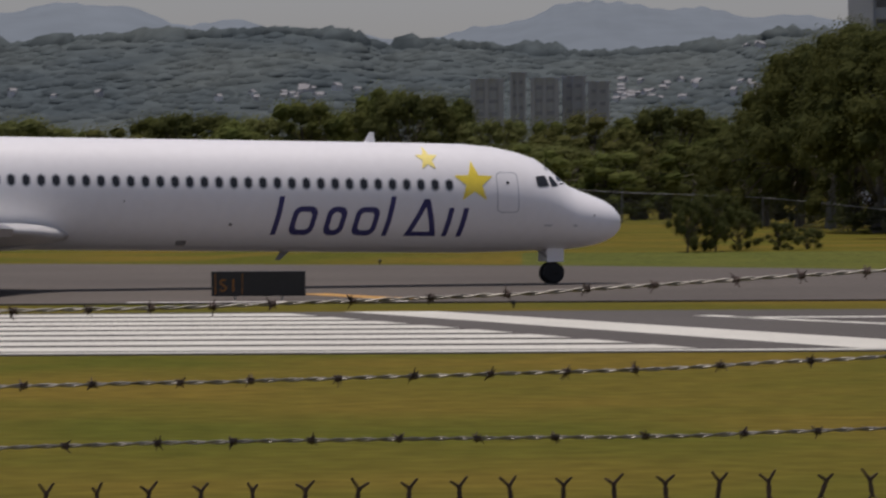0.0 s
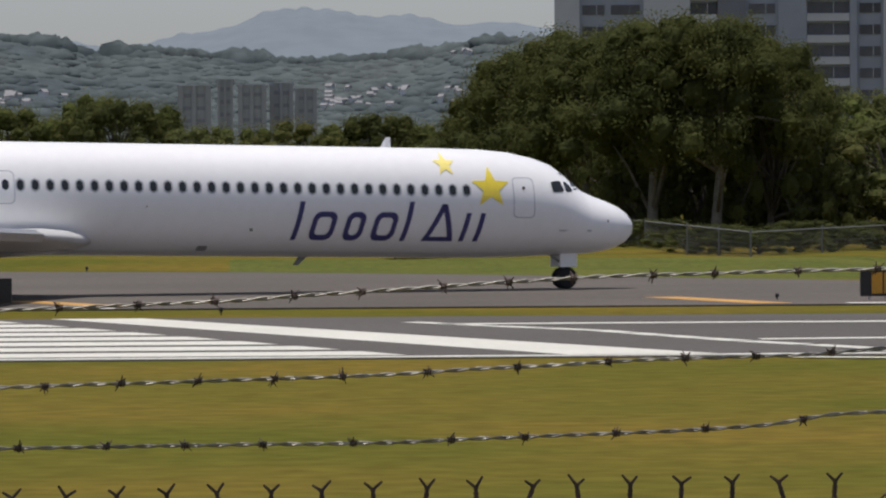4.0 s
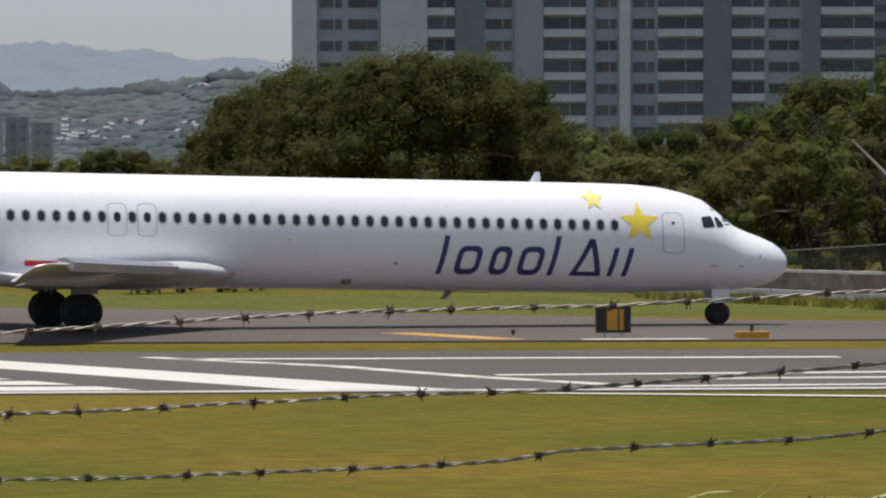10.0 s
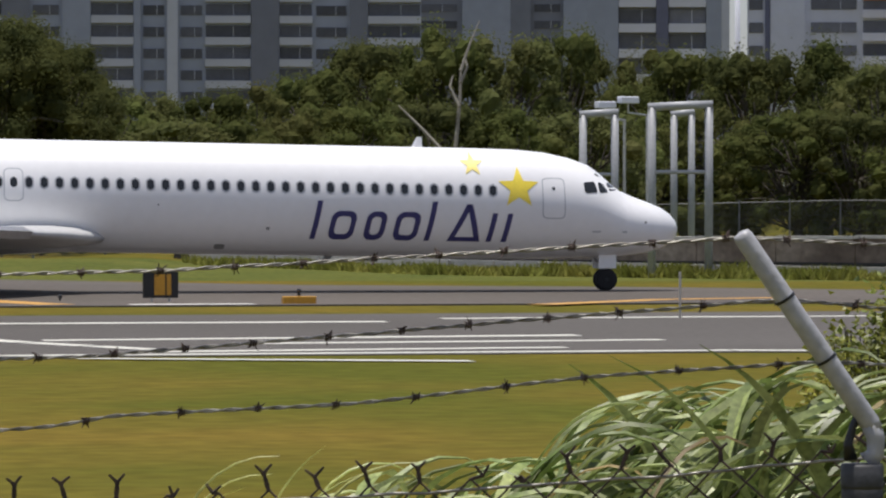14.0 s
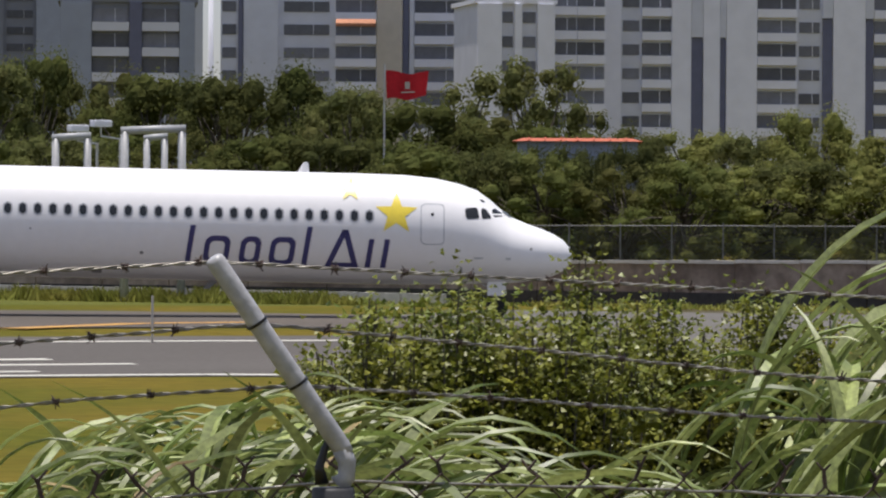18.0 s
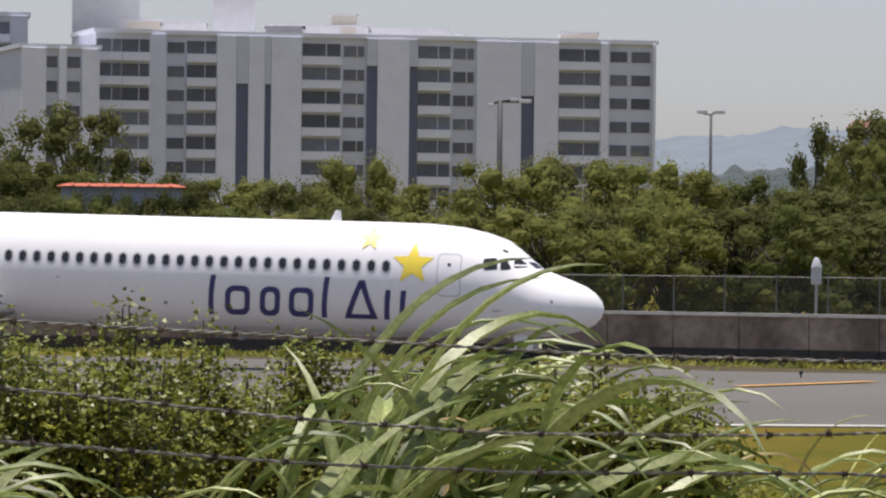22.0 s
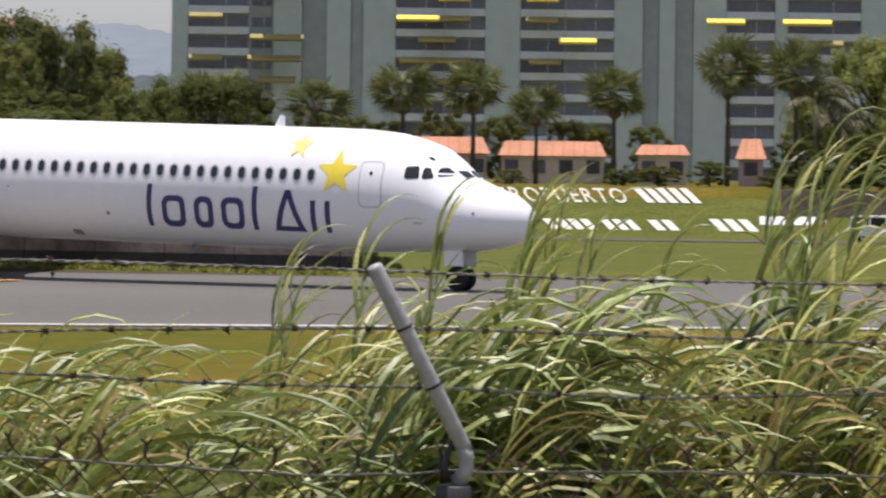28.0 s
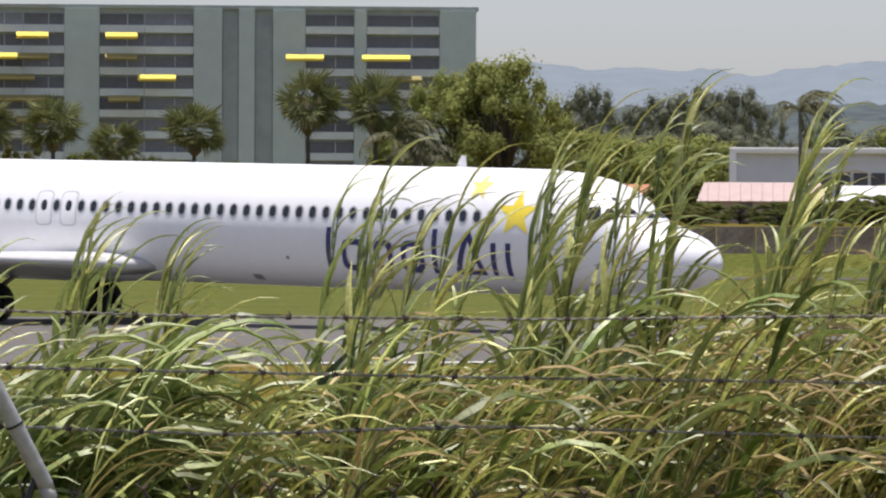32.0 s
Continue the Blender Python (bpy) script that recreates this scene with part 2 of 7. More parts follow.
# ---- tools ----
class Geo:
    """Collects faces for one mesh."""

    def __init__(self):
        self.v, self.f = [], []

    def add(self, verts, faces):
        n = len(self.v)
        self.v += [tuple(p) for p in verts]
        self.f += [tuple(i + n for i in q) for q in faces]
        return self

    def box(self, x0, x1, y0, y1, z0, z1, cut=0.0):
        if not cut:
            vs = [(x, y, z) for x in (x0, x1) for y in (y0, y1) for z in (z0, z1)]
            return self.add(vs, [(0, 1, 3, 2), (4, 6, 7, 5), (0, 4, 5, 1), (2, 3, 7, 6), (0, 2, 6, 4), (1, 5, 7, 3)])
        bm = bmesh.new()
        m = Matrix.Translation(((x0 + x1) / 2, (y0 + y1) / 2, (z0 + z1) / 2)) @ Matrix.Diagonal((x1 - x0, y1 - y0, z1 - z0, 1))
        bmesh.ops.create_cube(bm, size=1, matrix=m)
        bmesh.ops.bevel(bm, geom=bm.edges[:], offset=cut, segments=2, affect="EDGES", profile=0.7)
        bm.verts.index_update()
        self.add([v.co[:] for v in bm.verts], [[v.index for v in q.verts] for q in bm.faces])
        bm.free()
        return self

    def rings(self, rings, cap=True):
        n = len(rings[0])
        vs = [p for r in rings for p in r]
        fs = [(i * n + j, i * n + (j + 1) % n, (i + 1) * n + (j + 1) % n, (i + 1) * n + j) for i in range(len(rings) - 1) for j in range(n)]
        if cap:
            fs += [tuple(reversed(range(n))), tuple(range((len(rings) - 1) * n, len(rings) * n))]
        return self.add(vs, fs)

    def tube(self, pts, radii, n=6, cap=True):
        pts = [Vector(p) for p in pts]
        if not isinstance(radii, (list, tuple)):
            radii = [radii] * len(pts)
        out, side = [], None
        for i, p in enumerate(pts):
            d = (pts[min(i + 1, len(pts) - 1)] - pts[max(i - 1, 0)]).normalized()
            if side is None:
                side = d.cross(Vector((0.13, 0.31, 0.94))).normalized()
            side = (side - d * side.dot(d)).normalized()
            up = d.cross(side)
            out.append([p + (side * math.cos(2 * math.pi * k / n) + up * math.sin(2 * math.pi * k / n)) * radii[i] for k in range(n)])
        return self.rings(out, cap)

    def lathe(self, p0, p1, prof, n=16):
        """Turns a profile of (share of the way, radius) about the line p0 p1."""
        a, b = Vector(p0), Vector(p1)
        d = (b - a).normalized()
        s = d.cross(Vector((0.13, 0.31, 0.94))).normalized()
        u = d.cross(s)
        return self.rings([[a.lerp(b, q) + (s * math.cos(2 * math.pi * k / n) + u * math.sin(2 * math.pi * k / n)) * r for k in range(n)] for q, r in prof])

    def poly(self, pts, z=None):
        pts = [(p[0], p[1], z if z is not None else p[2]) for p in pts]
        return self.add(pts, [tuple(range(len(pts)))])

    def slab(self, pts, z0, z1):
        n = len(pts)
        vs = [(x, y, z0) for x, y in pts] + [(x, y, z1) for x, y in pts]
        return self.add(vs, [tuple(range(n, 2 * n)), tuple(reversed(range(n)))] + [(i, (i + 1) % n, n + (i + 1) % n, n + i) for i in range(n)])

    def mesh(self, name, material, smooth=False):
        me = bpy.data.meshes.new(name)
        me.from_pydata(self.v, [], self.f)
        me.materials.append(material)
        if smooth:
            me.polygons.foreach_set("use_smooth", [True] * len(me.polygons))
        me.update()
        return me


def part(name, geo, material, parent=None, label="", smooth=False, at=None):
    """Links a mesh as one object under a thing or a part."""
    me = geo if isinstance(geo, bpy.types.Mesh) else geo.mesh(name, material, smooth)
    ob = new(name, me)
    if parent is not None:
        ob.parent = parent
    if at is not None:
        ob.matrix_basis = at
    if label:
        tagged(ob, label)
    return ob


def thing(name, label, category, group="", kind="", at=None):
    ob = tagged(new(name), label, category, group, kind)
    if at is not None:
        ob.matrix_basis = at
    return ob


def spot(az, d, z=0.0):
    """The place d metres from the tripod at az degrees clockwise from north."""
    return (d * math.sin(radians(az)), d * math.cos(radians(az)), z)


def high(el, d):
    return EYE[2] + d * math.tan(radians(el))


def facing(az, d, z=0.0, turn=0.0):
    """A pose there whose y axis points away from the tripod."""
    x, y, _ = spot(az, d)
    return pose(x, y, z, 0, 0, -az + turn)


def ramp_at(table, x):
    for (x0, y0), (x1, y1) in zip(table, table[1:]):
        if x <= x1:
            return y0 + (y1 - y0) * max(0.0, min(1.0, (x - x0) / (x1 - x0)))
    return table[-1][1]

# ---- ground, runway and taxiway ----
BANK_LINE = [(150, 0.0), (200, -0.5), (300, -1.1), (330, -1.1), (348, 2.3), (420, 2.4), (600, 2.4)]


def ground_height(x, y):
    r, az = math.hypot(x, y), math.degrees(math.atan2(x, y))
    k = max(0.0, min(1.0, (40 - r) / 30))
    z = 1.3 * k * k * (3 - 2 * k)
    if 32 < az < 62 and r > 150:
        side = max(0.0, min(1.0, (az - 33) / 2.0))
        z += side * ramp_at(BANK_LINE, r)
    if -3 < az < 9.5 and 190 < r < 360:
        z += 0.25
    return z


def build_ground():
    g = Geo()
    azs = [-180 + 10 * i for i in range(16)] + [-25 + 1.0 * i for i in range(95)] + [75 + 10 * i for i in range(11)]
    rs = [0, 3, 6, 8, 10, 13, 16, 20, 24, 28, 32, 36, 40, 60, 90, 130, 165, 170, 180, 190, 200, 240, 270, 300, 328, 332, 338, 344, 348, 360, 420, 500, 600, 700, 1500, 3000, 4900]
    for r in rs:
        for a in azs:
            x, y, _ = spot(a, max(r, 0.01))
            g.v.append((x, y, ground_height(x, y)))
    n = len(azs)
    for i in range(len(rs) - 1):
        for j in range(n):
            k = (j + 1) % n
            g.f.append((i * n + j, (i + 1) * n + j, (i + 1) * n + k, i * n + k))
    sheet = part("ground", g, GRASS, smooth=True)
    sheet.data.materials.append(BANK)
    for f in sheet.data.polygons:
        r, a = math.hypot(*f.center[:2]), math.degrees(math.atan2(f.center.x, f.center.y))
        if (33 < a < 62 and 128 < r < 345) or (1 < a < 20 and 165 < r < 205):
            f.material_index = 1
    tagged(sheet, "mown yellow-green airfield grass, dry in patches", "ground", kind="structure")


build_ground()
NEAR_EDGE = [(-400, 90.2), (27, 90.8), (50, 84.2), (75, 73), (100, 55), (112, 40)]
turn_pad = tagged(part("turn_pad", Geo().slab([(42, 86.5)] + NEAR_EDGE[2:] + [(124, 44), (112, 69), (100, 92), (91, 112), (81, 120.5), (75.2, 125.5), (70.8, 129), (69.6, 133), (65, 142), (55, 150), (48, 142), (48, 124), (42, 120.7)], -0.2, 0.02), PAD),
                  "asphalt turning pad at the runway end, colour lightened for brighter light", "pavement", kind="structure")
runway = tagged(part("runway", Geo().slab(NEAR_EDGE[:2] + [(42, 86.5), (42, 120.7), (40, 119.6), (-400, 119.6)], -0.2, 0.02), ASPHALT),
                "grey asphalt runway end with white markings", "runway", kind="structure")
taxiway = tagged(part("taxiway", Geo().slab([(-400, 128), (40, 128), (48, 124), (48, 142), (40, 148.5), (30, 153), (14, 172), (4, 181), (-30, 196), (-400, 215)], -0.2, 0.05), TAXI),
                 "worn brownish-grey asphalt taxiway", "taxiway", kind="structure")


def mark(name, pts, material, parent):
    z = 0.051 if parent is taxiway else 0.022
    return part(name, Geo().slab(pts, z, z + 0.008), material, parent)


def band(a, b, w):
    (x0, y0), (x1, y1) = a, b
    d = math.hypot(x1 - x0, y1 - y0)
    nx, ny = -(y1 - y0) / d * w / 2, (x1 - x0) / d * w / 2
    return [(x0 - nx, y0 - ny), (x1 - nx, y1 - ny), (x1 + nx, y1 + ny), (x0 + nx, y0 + ny)]


def build_markings():
    for a, b in zip(NEAR_EDGE, NEAR_EDGE[1:]):
        mark("edge_line", band((a[0], a[1] + 0.75), (b[0], b[1] + 0.75), 0.65), PAINT, runway)
    for k in range(8):
        y0, y1 = 92.4 + 3.35 * k, 94.6 + 3.35 * k
        tip = lambda y: 5.6 - 0.36 * (y - 91.3)
        mark("threshold_stripe", [(-42, y0), (tip(y0), y0), (tip(y1), y1), (-42, y1)], PAINT, runway)
    mark("threshold_bar", [(8.6, 91.7), (11.7, 91.7), (-0.2, 119.4), (-2.6, 119.4)], PAINT, runway)
    bent = [(6.6, 114.6), (8.4, 111), (10.6, 107.1), (11.8, 103), (13.1, 99), (15.3, 94.0)]
    for a, b in zip(bent, bent[1:]):
        for q0, q1 in ((0.0, 0.44), (0.5, 0.94)):
            mark("dashed_line", band((a[0] + (b[0] - a[0]) * q0, a[1] + (b[1] - a[1]) * q0), (a[0] + (b[0] - a[0]) * q1, a[1] + (b[1] - a[1]) * q1), 0.62), PAINT, runway)
    mark("far_edge_line", [(7.2, 112.4), (24, 111.9), (24, 112.9), (7.2, 113.3)], PAINT, runway)
    mark("far_edge_line", [(26, 114.4), (44, 114.6), (44, 115.3), (26, 115.2)], PAINT, runway)
    mark("lead_line", [(13.6, 99.9), (26.2, 101.0), (26.2, 101.9), (13.6, 100.7)], PAINT, runway)
    mark("lead_line", [(18, 97.1), (27.3, 97.7), (27.3, 98.4), (18, 97.9)], PAINT, runway)
    mark("lead_line", [(14.6, 92.6), (24, 93.6), (24, 94.2), (14.6, 93.4)], PAINT, runway)
    mark("shoulder_line", [(12.5, 89.7), (20.3, 86.6), (20.3, 87.3), (13.4, 89.9)], PAINT, runway)
    for a, b, w in (((-4.1, 137.6), (-1.0, 130.6), 1.1), ((15.5, 137.2), (17.9, 129.2), 1.2), ((31.6, 126.6), (36.8, 131.8), 1.0), ((36.8, 131.8), (41, 133), 0.9),
                    ((62, 112), (69, 116.4), 0.6)):
        mark("taxi_line", band(a, b, w), YPAINT, taxiway)
    mark("pale_patch", [(20.0, 128.4), (23.6, 128.3), (23.6, 129.3), (20.0, 129.4)], LIGHTCON, taxiway)
    mark("pale_patch", [(-9.0, 128.2), (-1.0, 128.2), (-1.0, 129.0), (-9.0, 129.0)], LIGHTCON, taxiway)


build_markings()

# ---- boundary wall and far fence ----
WALL = [(9.4, 206), (12.65, 182), (16, 176), (19, 172), (24, 165), (29, 158.5), (34.3, 152), (35.2, 151)]


# darker band along the foot of each wall panel
PLINTH = mat("dark_concrete", (0.045, 0.042, 0.042), 0.8, 0.25, 0.6, 4.0)


def build_wall():
    wall = thing("boundary_wall", "low stained grey concrete boundary wall", "wall", kind="structure")
    pts = []
    for (a0, d0), (a1, d1) in zip(WALL, WALL[1:]):
        n = max(2, int((a1 - a0) * 1.2))
        pts += [(a0 + (a1 - a0) * i / n, d0 + (d1 - d0) * i / n) for i in range(n)]
    pts.append(WALL[-1])
    for (a0, d0), (a1, d1) in zip(pts, pts[1:]):
        p, q = Vector(spot(a0, d0)), Vector(spot(a1, d1))
        h = 1.28 + 0.40 * max(0, min(1, (a0 - 12) / 12))
        t = (q - p).normalized() * 0.02
        n = Vector((t.y, -t.x, 0)).normalized() * 0.11
        p, q = p + t, q - t
        part("wall_panel", Geo().slab([(p + n)[:2], (q + n)[:2], (q - n)[:2], (p - n)[:2]], 0.0, h), CONCRETE, wall)
        part("plinth", Geo().slab([(p + n * 1.3)[:2], (q + n * 1.3)[:2], (q - n * 1.3)[:2], (p - n * 1.3)[:2]], 0.0, 0.55), PLINTH, wall, "dark wall foot")
        part("coping", Geo().slab([(p + n * 1.8)[:2], (q + n * 1.8)[:2], (q - n * 1.8)[:2], (p - n * 1.8)[:2]], h, h + 0.12), LIGHTCON, wall)
    kerb = thing("kerb_wall", "pale low concrete kerb before the wall", "kerb", kind="structure")
    for i in range(18):
        a0, a1 = 9.6 + i * 0.55, 9.6 + i * 0.55 + 0.53
        f = lambda a: ramp_at(WALL, a) - 3
        p, q = Vector(spot(a0, f(a0))), Vector(spot(a1, f(a1)))
        n = Vector(((q - p).y, -(q - p).x, 0)).normalized() * 0.15
        part("kerb_block", Geo().slab([(p + n)[:2], (q + n)[:2], (q - n)[:2], (p - n)[:2]], 0.0, 0.62 - 0.012 * i), LIGHTCON, kerb)


FARPOST = mat("dull_post", (0.17, 0.175, 0.18), 0.6, 0.1)
FENCE = [(1.2, 345, 2.9), (2.27, 330, 2.5), (4.05, 300, 2.2), (5.74, 254, 1.62), (6.8, 206, 1.6), (7.6, 200, 1.35), (9.4, 222, 1.45), (12.7, 240, 2.2), (17.8, 242, 2.7), (23, 240, 2.8), (28.8, 236, 2.85), (34.0, 230, 2.85)]


def build_far_fence():
    fence = thing("perimeter_fence", "distant chain-link perimeter fence on grey posts", "fence", kind="structure")
    post = Geo().tube([(0, 0, 0), (0, 0, 1)], 0.045, 6).mesh("fence_post", FARPOST)
    web = mat("fence_web", (0.11, 0.115, 0.10), 0.9, 0.1)
    for (a0, d0, z0), (a1, d1, z1) in zip(FENCE, FENCE[1:]):
        n = max(2, int((a1 - a0) * 1.6))
        for i in range(n):
            s, e = i / n, (i + 1) / n
            p = Vector(spot(a0 + (a1 - a0) * s, d0 + (d1 - d0) * s, z0 + (z1 - z0) * s))
            q = Vector(spot(a0 + (a1 - a0) * e, d0 + (d1 - d0) * e, z0 + (z1 - z0) * e))
            part("fence_post", post, None, fence, at=Matrix.Translation((p.x, p.y, 0)) @ Matrix.Diagonal((1, 1, p.z + 0.15, 1)))
            part("rail", Geo().tube([p, q], 0.03, 5), FARPOST, fence)
            w = Geo()
            m = 30
            for k in range(m + 1):
                for u, v in ((0, 1), (1, 0)):
                    x0, x1 = p.lerp(q, k / m), p.lerp(q, min(1, max(0, (k + (3 if v else -3)) / m)))
                    w.tube([(x0.x, x0.y, 0.1), (x1.x, x1.y, x1.z)], 0.008, 3, False)
            part("mesh_panel", w, web, fence)


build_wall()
build_far_fence()


def build_weeds():
    """Rough uncut grass along the foot of the wall and the fence."""
    rnd = random.Random(31)
    g = Geo()
    for lo, hi, n, off, tall in ((9.6, 18.5, 1300, -4.0, 0.55), (18.5, 34.8, 420, -2.5, 0.3)):
        for _ in range(n):
            a = rnd.uniform(lo, hi)
            d = ramp_at(WALL, a) + off + rnd.uniform(-2.2, 0.6)
            x, y, _ = spot(a, d)
            h0 = tall * (0.5 + noise.noise(Vector((a * 3, d * 0.2, 0))) * 0.6 + 0.2)
            for _ in range(6):
                yaw, h = rnd.uniform(0, 6.28), max(0.1, h0 * rnd.uniform(0.6, 1.3))
                u = Vector((math.cos(yaw), math.sin(yaw), 0))
                p = Vector((x + rnd.uniform(-0.4, 0.4), y + rnd.uniform(-0.4, 0.4), -0.02))
                g.add([p - u * 0.09, p + u * 0.09, p + u * 0.2 + Vector((0, 0, h)) + Vector((-u.y, u.x, 0)) * 0.15], [(0, 1, 2)])
    tagged(part("rough_grass", g, WEED), "uncut yellow-green weeds along the wall", "weeds", kind="stuff")


SOIL = mat("damp_dark_soil", (0.060, 0.050, 0.036), 0.95, 0.3, 0.5, 4.0, 0.3, other=(0.095, 0.085, 0.04), spec=0.05)
verge = Geo()
for i in range(26):
    a0, a1 = 22.0 + 0.5 * i, 22.5 + 0.5 * i
    q = [spot(a, ramp_at(WALL, a) + off) for a, off in ((a0, -17), (a1, -17), (a1, -0.2), (a0, -0.2))]
    verge.add([(x, y, 0.008) for x, y, _ in q], [(0, 1, 2, 3)])
tagged(part("verge", verge, SOIL), "dark bare soil verge under the boundary wall", "verge", kind="structure")
WEED = mat("weed_blade", (0.19, 0.21, 0.045), 0.8, 0.3, 0.4, 3.0, island=0.4, other=(0.26, 0.245, 0.06), translucent=0.3, spec=0.1)
build_weeds()

# ---- hills ----
def ridge(name, label, table, d, material, seed, rough, lumps):
    """A hill range: a front slope, a crest and a back slope."""
    rnd = random.Random(seed)
    g, n = Geo(), 0
    a0, a1 = table[0][0], table[-1][0]
    steps = int((a1 - a0) / 0.06)
    for i in range(steps + 1):
        a = a0 + (a1 - a0) * i / steps
        top = high(ramp_at(table, a), d)
        crest = top + rough * (noise.noise(Vector((a * lumps, seed, 0))) + 0.6 * abs(noise.noise(Vector((a * lumps * 2.7, seed, 3)))))
        for q, r in ((0.0, -0.16), (0.35, -0.10), (0.72, -0.05), (0.93, -0.015), (1.0, 0.0), (0.0, 0.12)):
            x, y, _ = spot(a, d * (1 + r))
            g.v.append((x, y, -2 + ((crest if q == 1.0 else top) + 2) * q + rough * 0.04 * noise.noise(Vector((a * lumps * 0.8, q * 4, seed)))))
    for i in range(steps):
        for j in range(5):
            g.f.append((i * 6 + j, (i + 1) * 6 + j, (i + 1) * 6 + j + 1, i * 6 + j + 1))
    tagged(part(name, g, material, smooth=True), label, "hills", kind="structure")


MID_TABLE = [(-30, 1.2), (-14, 1.5), (-5.58, 1.70), (-4.66, 1.80), (-2.73, 1.86), (-1.94, 1.9), (-1.2, 1.82), (-0.73, 1.68), (-0.15, 1.74), (0.7, 1.66), (1.71, 1.58), (2.57, 1.6), (3.57, 1.66), (4.29, 1.84), (4.74, 1.82), (5.5, 1.6), (8, 1.2), (12, 0.9), (20, 0.8), (27, 0.9), (29, 1.2), (32, 1.15), (40, 1.1), (43, 1.3), (46.5, 1.35), (60, 1.2)]
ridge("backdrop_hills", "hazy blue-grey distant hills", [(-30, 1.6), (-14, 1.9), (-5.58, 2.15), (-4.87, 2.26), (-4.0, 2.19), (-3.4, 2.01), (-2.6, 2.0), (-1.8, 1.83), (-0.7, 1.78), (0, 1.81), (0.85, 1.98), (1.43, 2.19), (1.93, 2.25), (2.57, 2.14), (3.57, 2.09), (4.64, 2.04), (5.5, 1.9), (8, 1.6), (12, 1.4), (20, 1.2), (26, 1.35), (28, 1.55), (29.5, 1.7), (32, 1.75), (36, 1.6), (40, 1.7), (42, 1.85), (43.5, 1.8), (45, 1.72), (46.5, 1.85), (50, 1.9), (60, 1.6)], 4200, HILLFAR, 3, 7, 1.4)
ridge("backdrop_wooded_hills", "hazy grey-green wooded hills in the distance", MID_TABLE, 2300, HILLMID, 8, 3.6, 5.0)


# ---- trees ----
def leaf_cloud(g, centre, radii, count, size, rnd):
    """Many small leaf clumps on and in a lumpy ball."""
    cx, cy, cz = centre
    for _ in range(count):
        while True:
            p = Vector((rnd.uniform(-1, 1), rnd.uniform(-1, 1), rnd.uniform(-1, 1)))
            if 0.35 < p.length < 1:
                break
        p = p.normalized() * (0.42 + 0.66 * rnd.random())
        c = Vector((cx + p.x * radii[0], cy + p.y * radii[1], cz + p.z * radii[2]))
        nrm = (p.normalized() * 1.3 + Vector((rnd.uniform(-0.55, 0.55), rnd.uniform(-0.55, 0.55), rnd.uniform(-0.3, 0.7)))).normalized()
        u = nrm.cross(Vector((rnd.uniform(-1, 1), rnd.uniform(-1, 1), rnd.uniform(-1, 1)))).normalized()
        w = nrm.cross(u)
        s = size * rnd.uniform(0.6, 1.3)
        k = len(g.v)
        g.v += [tuple(c + u * s), tuple(c + (w * 0.62 + nrm * 0.25) * s), tuple(c - u * s), tuple(c - (w * 0.62 - nrm * 0.2) * s)]
        g.f.append((k, k + 1, k + 2, k + 3))


def clump_core(g, c, r, flat, rnd, n=9, m=6):
    """The dense inside of a leaf clump: a knobbly lump."""
    ph = rnd.uniform(0, 9)
    rings = []
    for i in range(m + 1):
        th = math.pi * (0.06 + 0.88 * i / m)
        ring = []
        for k in range(n):
            a = 2 * math.pi * k / n
            v = Vector((math.sin(th) * math.cos(a), math.sin(th) * math.sin(a), -math.cos(th)))
            v *= r * (1 + 0.35 * noise.noise(v * 2.6 + Vector((ph, c.x, c.z))))
            ring.append((c.x + v.x, c.y + v.y, c.z + v.z * flat))
        rings.append(ring)
    g.rings(rings)


def make_tree(name, label, height, width, leaf, seed, trunk=0.35, size=0.2, balls=16, per=170, bark=None, low=0.3, category="tree", group="", core=True, lump=1.0):
    """A tapered trunk, limbs and a crown of leaf clumps with gaps."""
    rnd = random.Random(seed)
    t = thing(name, label, category, group)
    b, g = Geo(), Geo()
    lean = Vector((rnd.uniform(-0.06, 0.06), rnd.uniform(-0.06, 0.06), 1))
    base = [lean * (height * k) for k in (0, 0.12, 0.3, 0.5)]
    b.tube([(0, 0, -0.3)] + base, [height * 0.035, height * 0.03, height * 0.024, height * 0.019, height * 0.012], 8)
    for i in range(balls):
        a = rnd.uniform(0, 2 * math.pi)
        rr = width / 2 * math.sqrt(rnd.uniform(0.02, 1)) * 0.82
        zz = height * (low + (0.92 - low) * rnd.random() ** 0.8)
        rr *= 1.15 - 0.75 * max(0, (zz / height - 0.55) / 0.45) ** 1.5
        c = Vector((rr * math.cos(a), rr * math.sin(a), zz))
        root = base[rnd.choice((1, 2, 3))]
        if (not core or balls > 80) and i % 7:
            root = None
        if root is not None:
            b.tube([root, root.lerp(c, 0.5) + Vector((0, 0, height * 0.03)), c], [height * 0.011, height * 0.007, height * 0.003], 4)
        r = width * rnd.uniform(0.07, 0.17) * lump
        flat = rnd.uniform(0.75, 1.05)
        if core:
            clump_core(g, c, r * 0.45, flat, rnd)
        leaf_cloud(g, c, (r, r, r * flat), int(per * rnd.uniform(0.7, 1.3)), size, rnd)
    part("trunk", b, bark or BARK, t, smooth=True)
    part("crown", g, leaf, t)
    return t


BUILT = {}


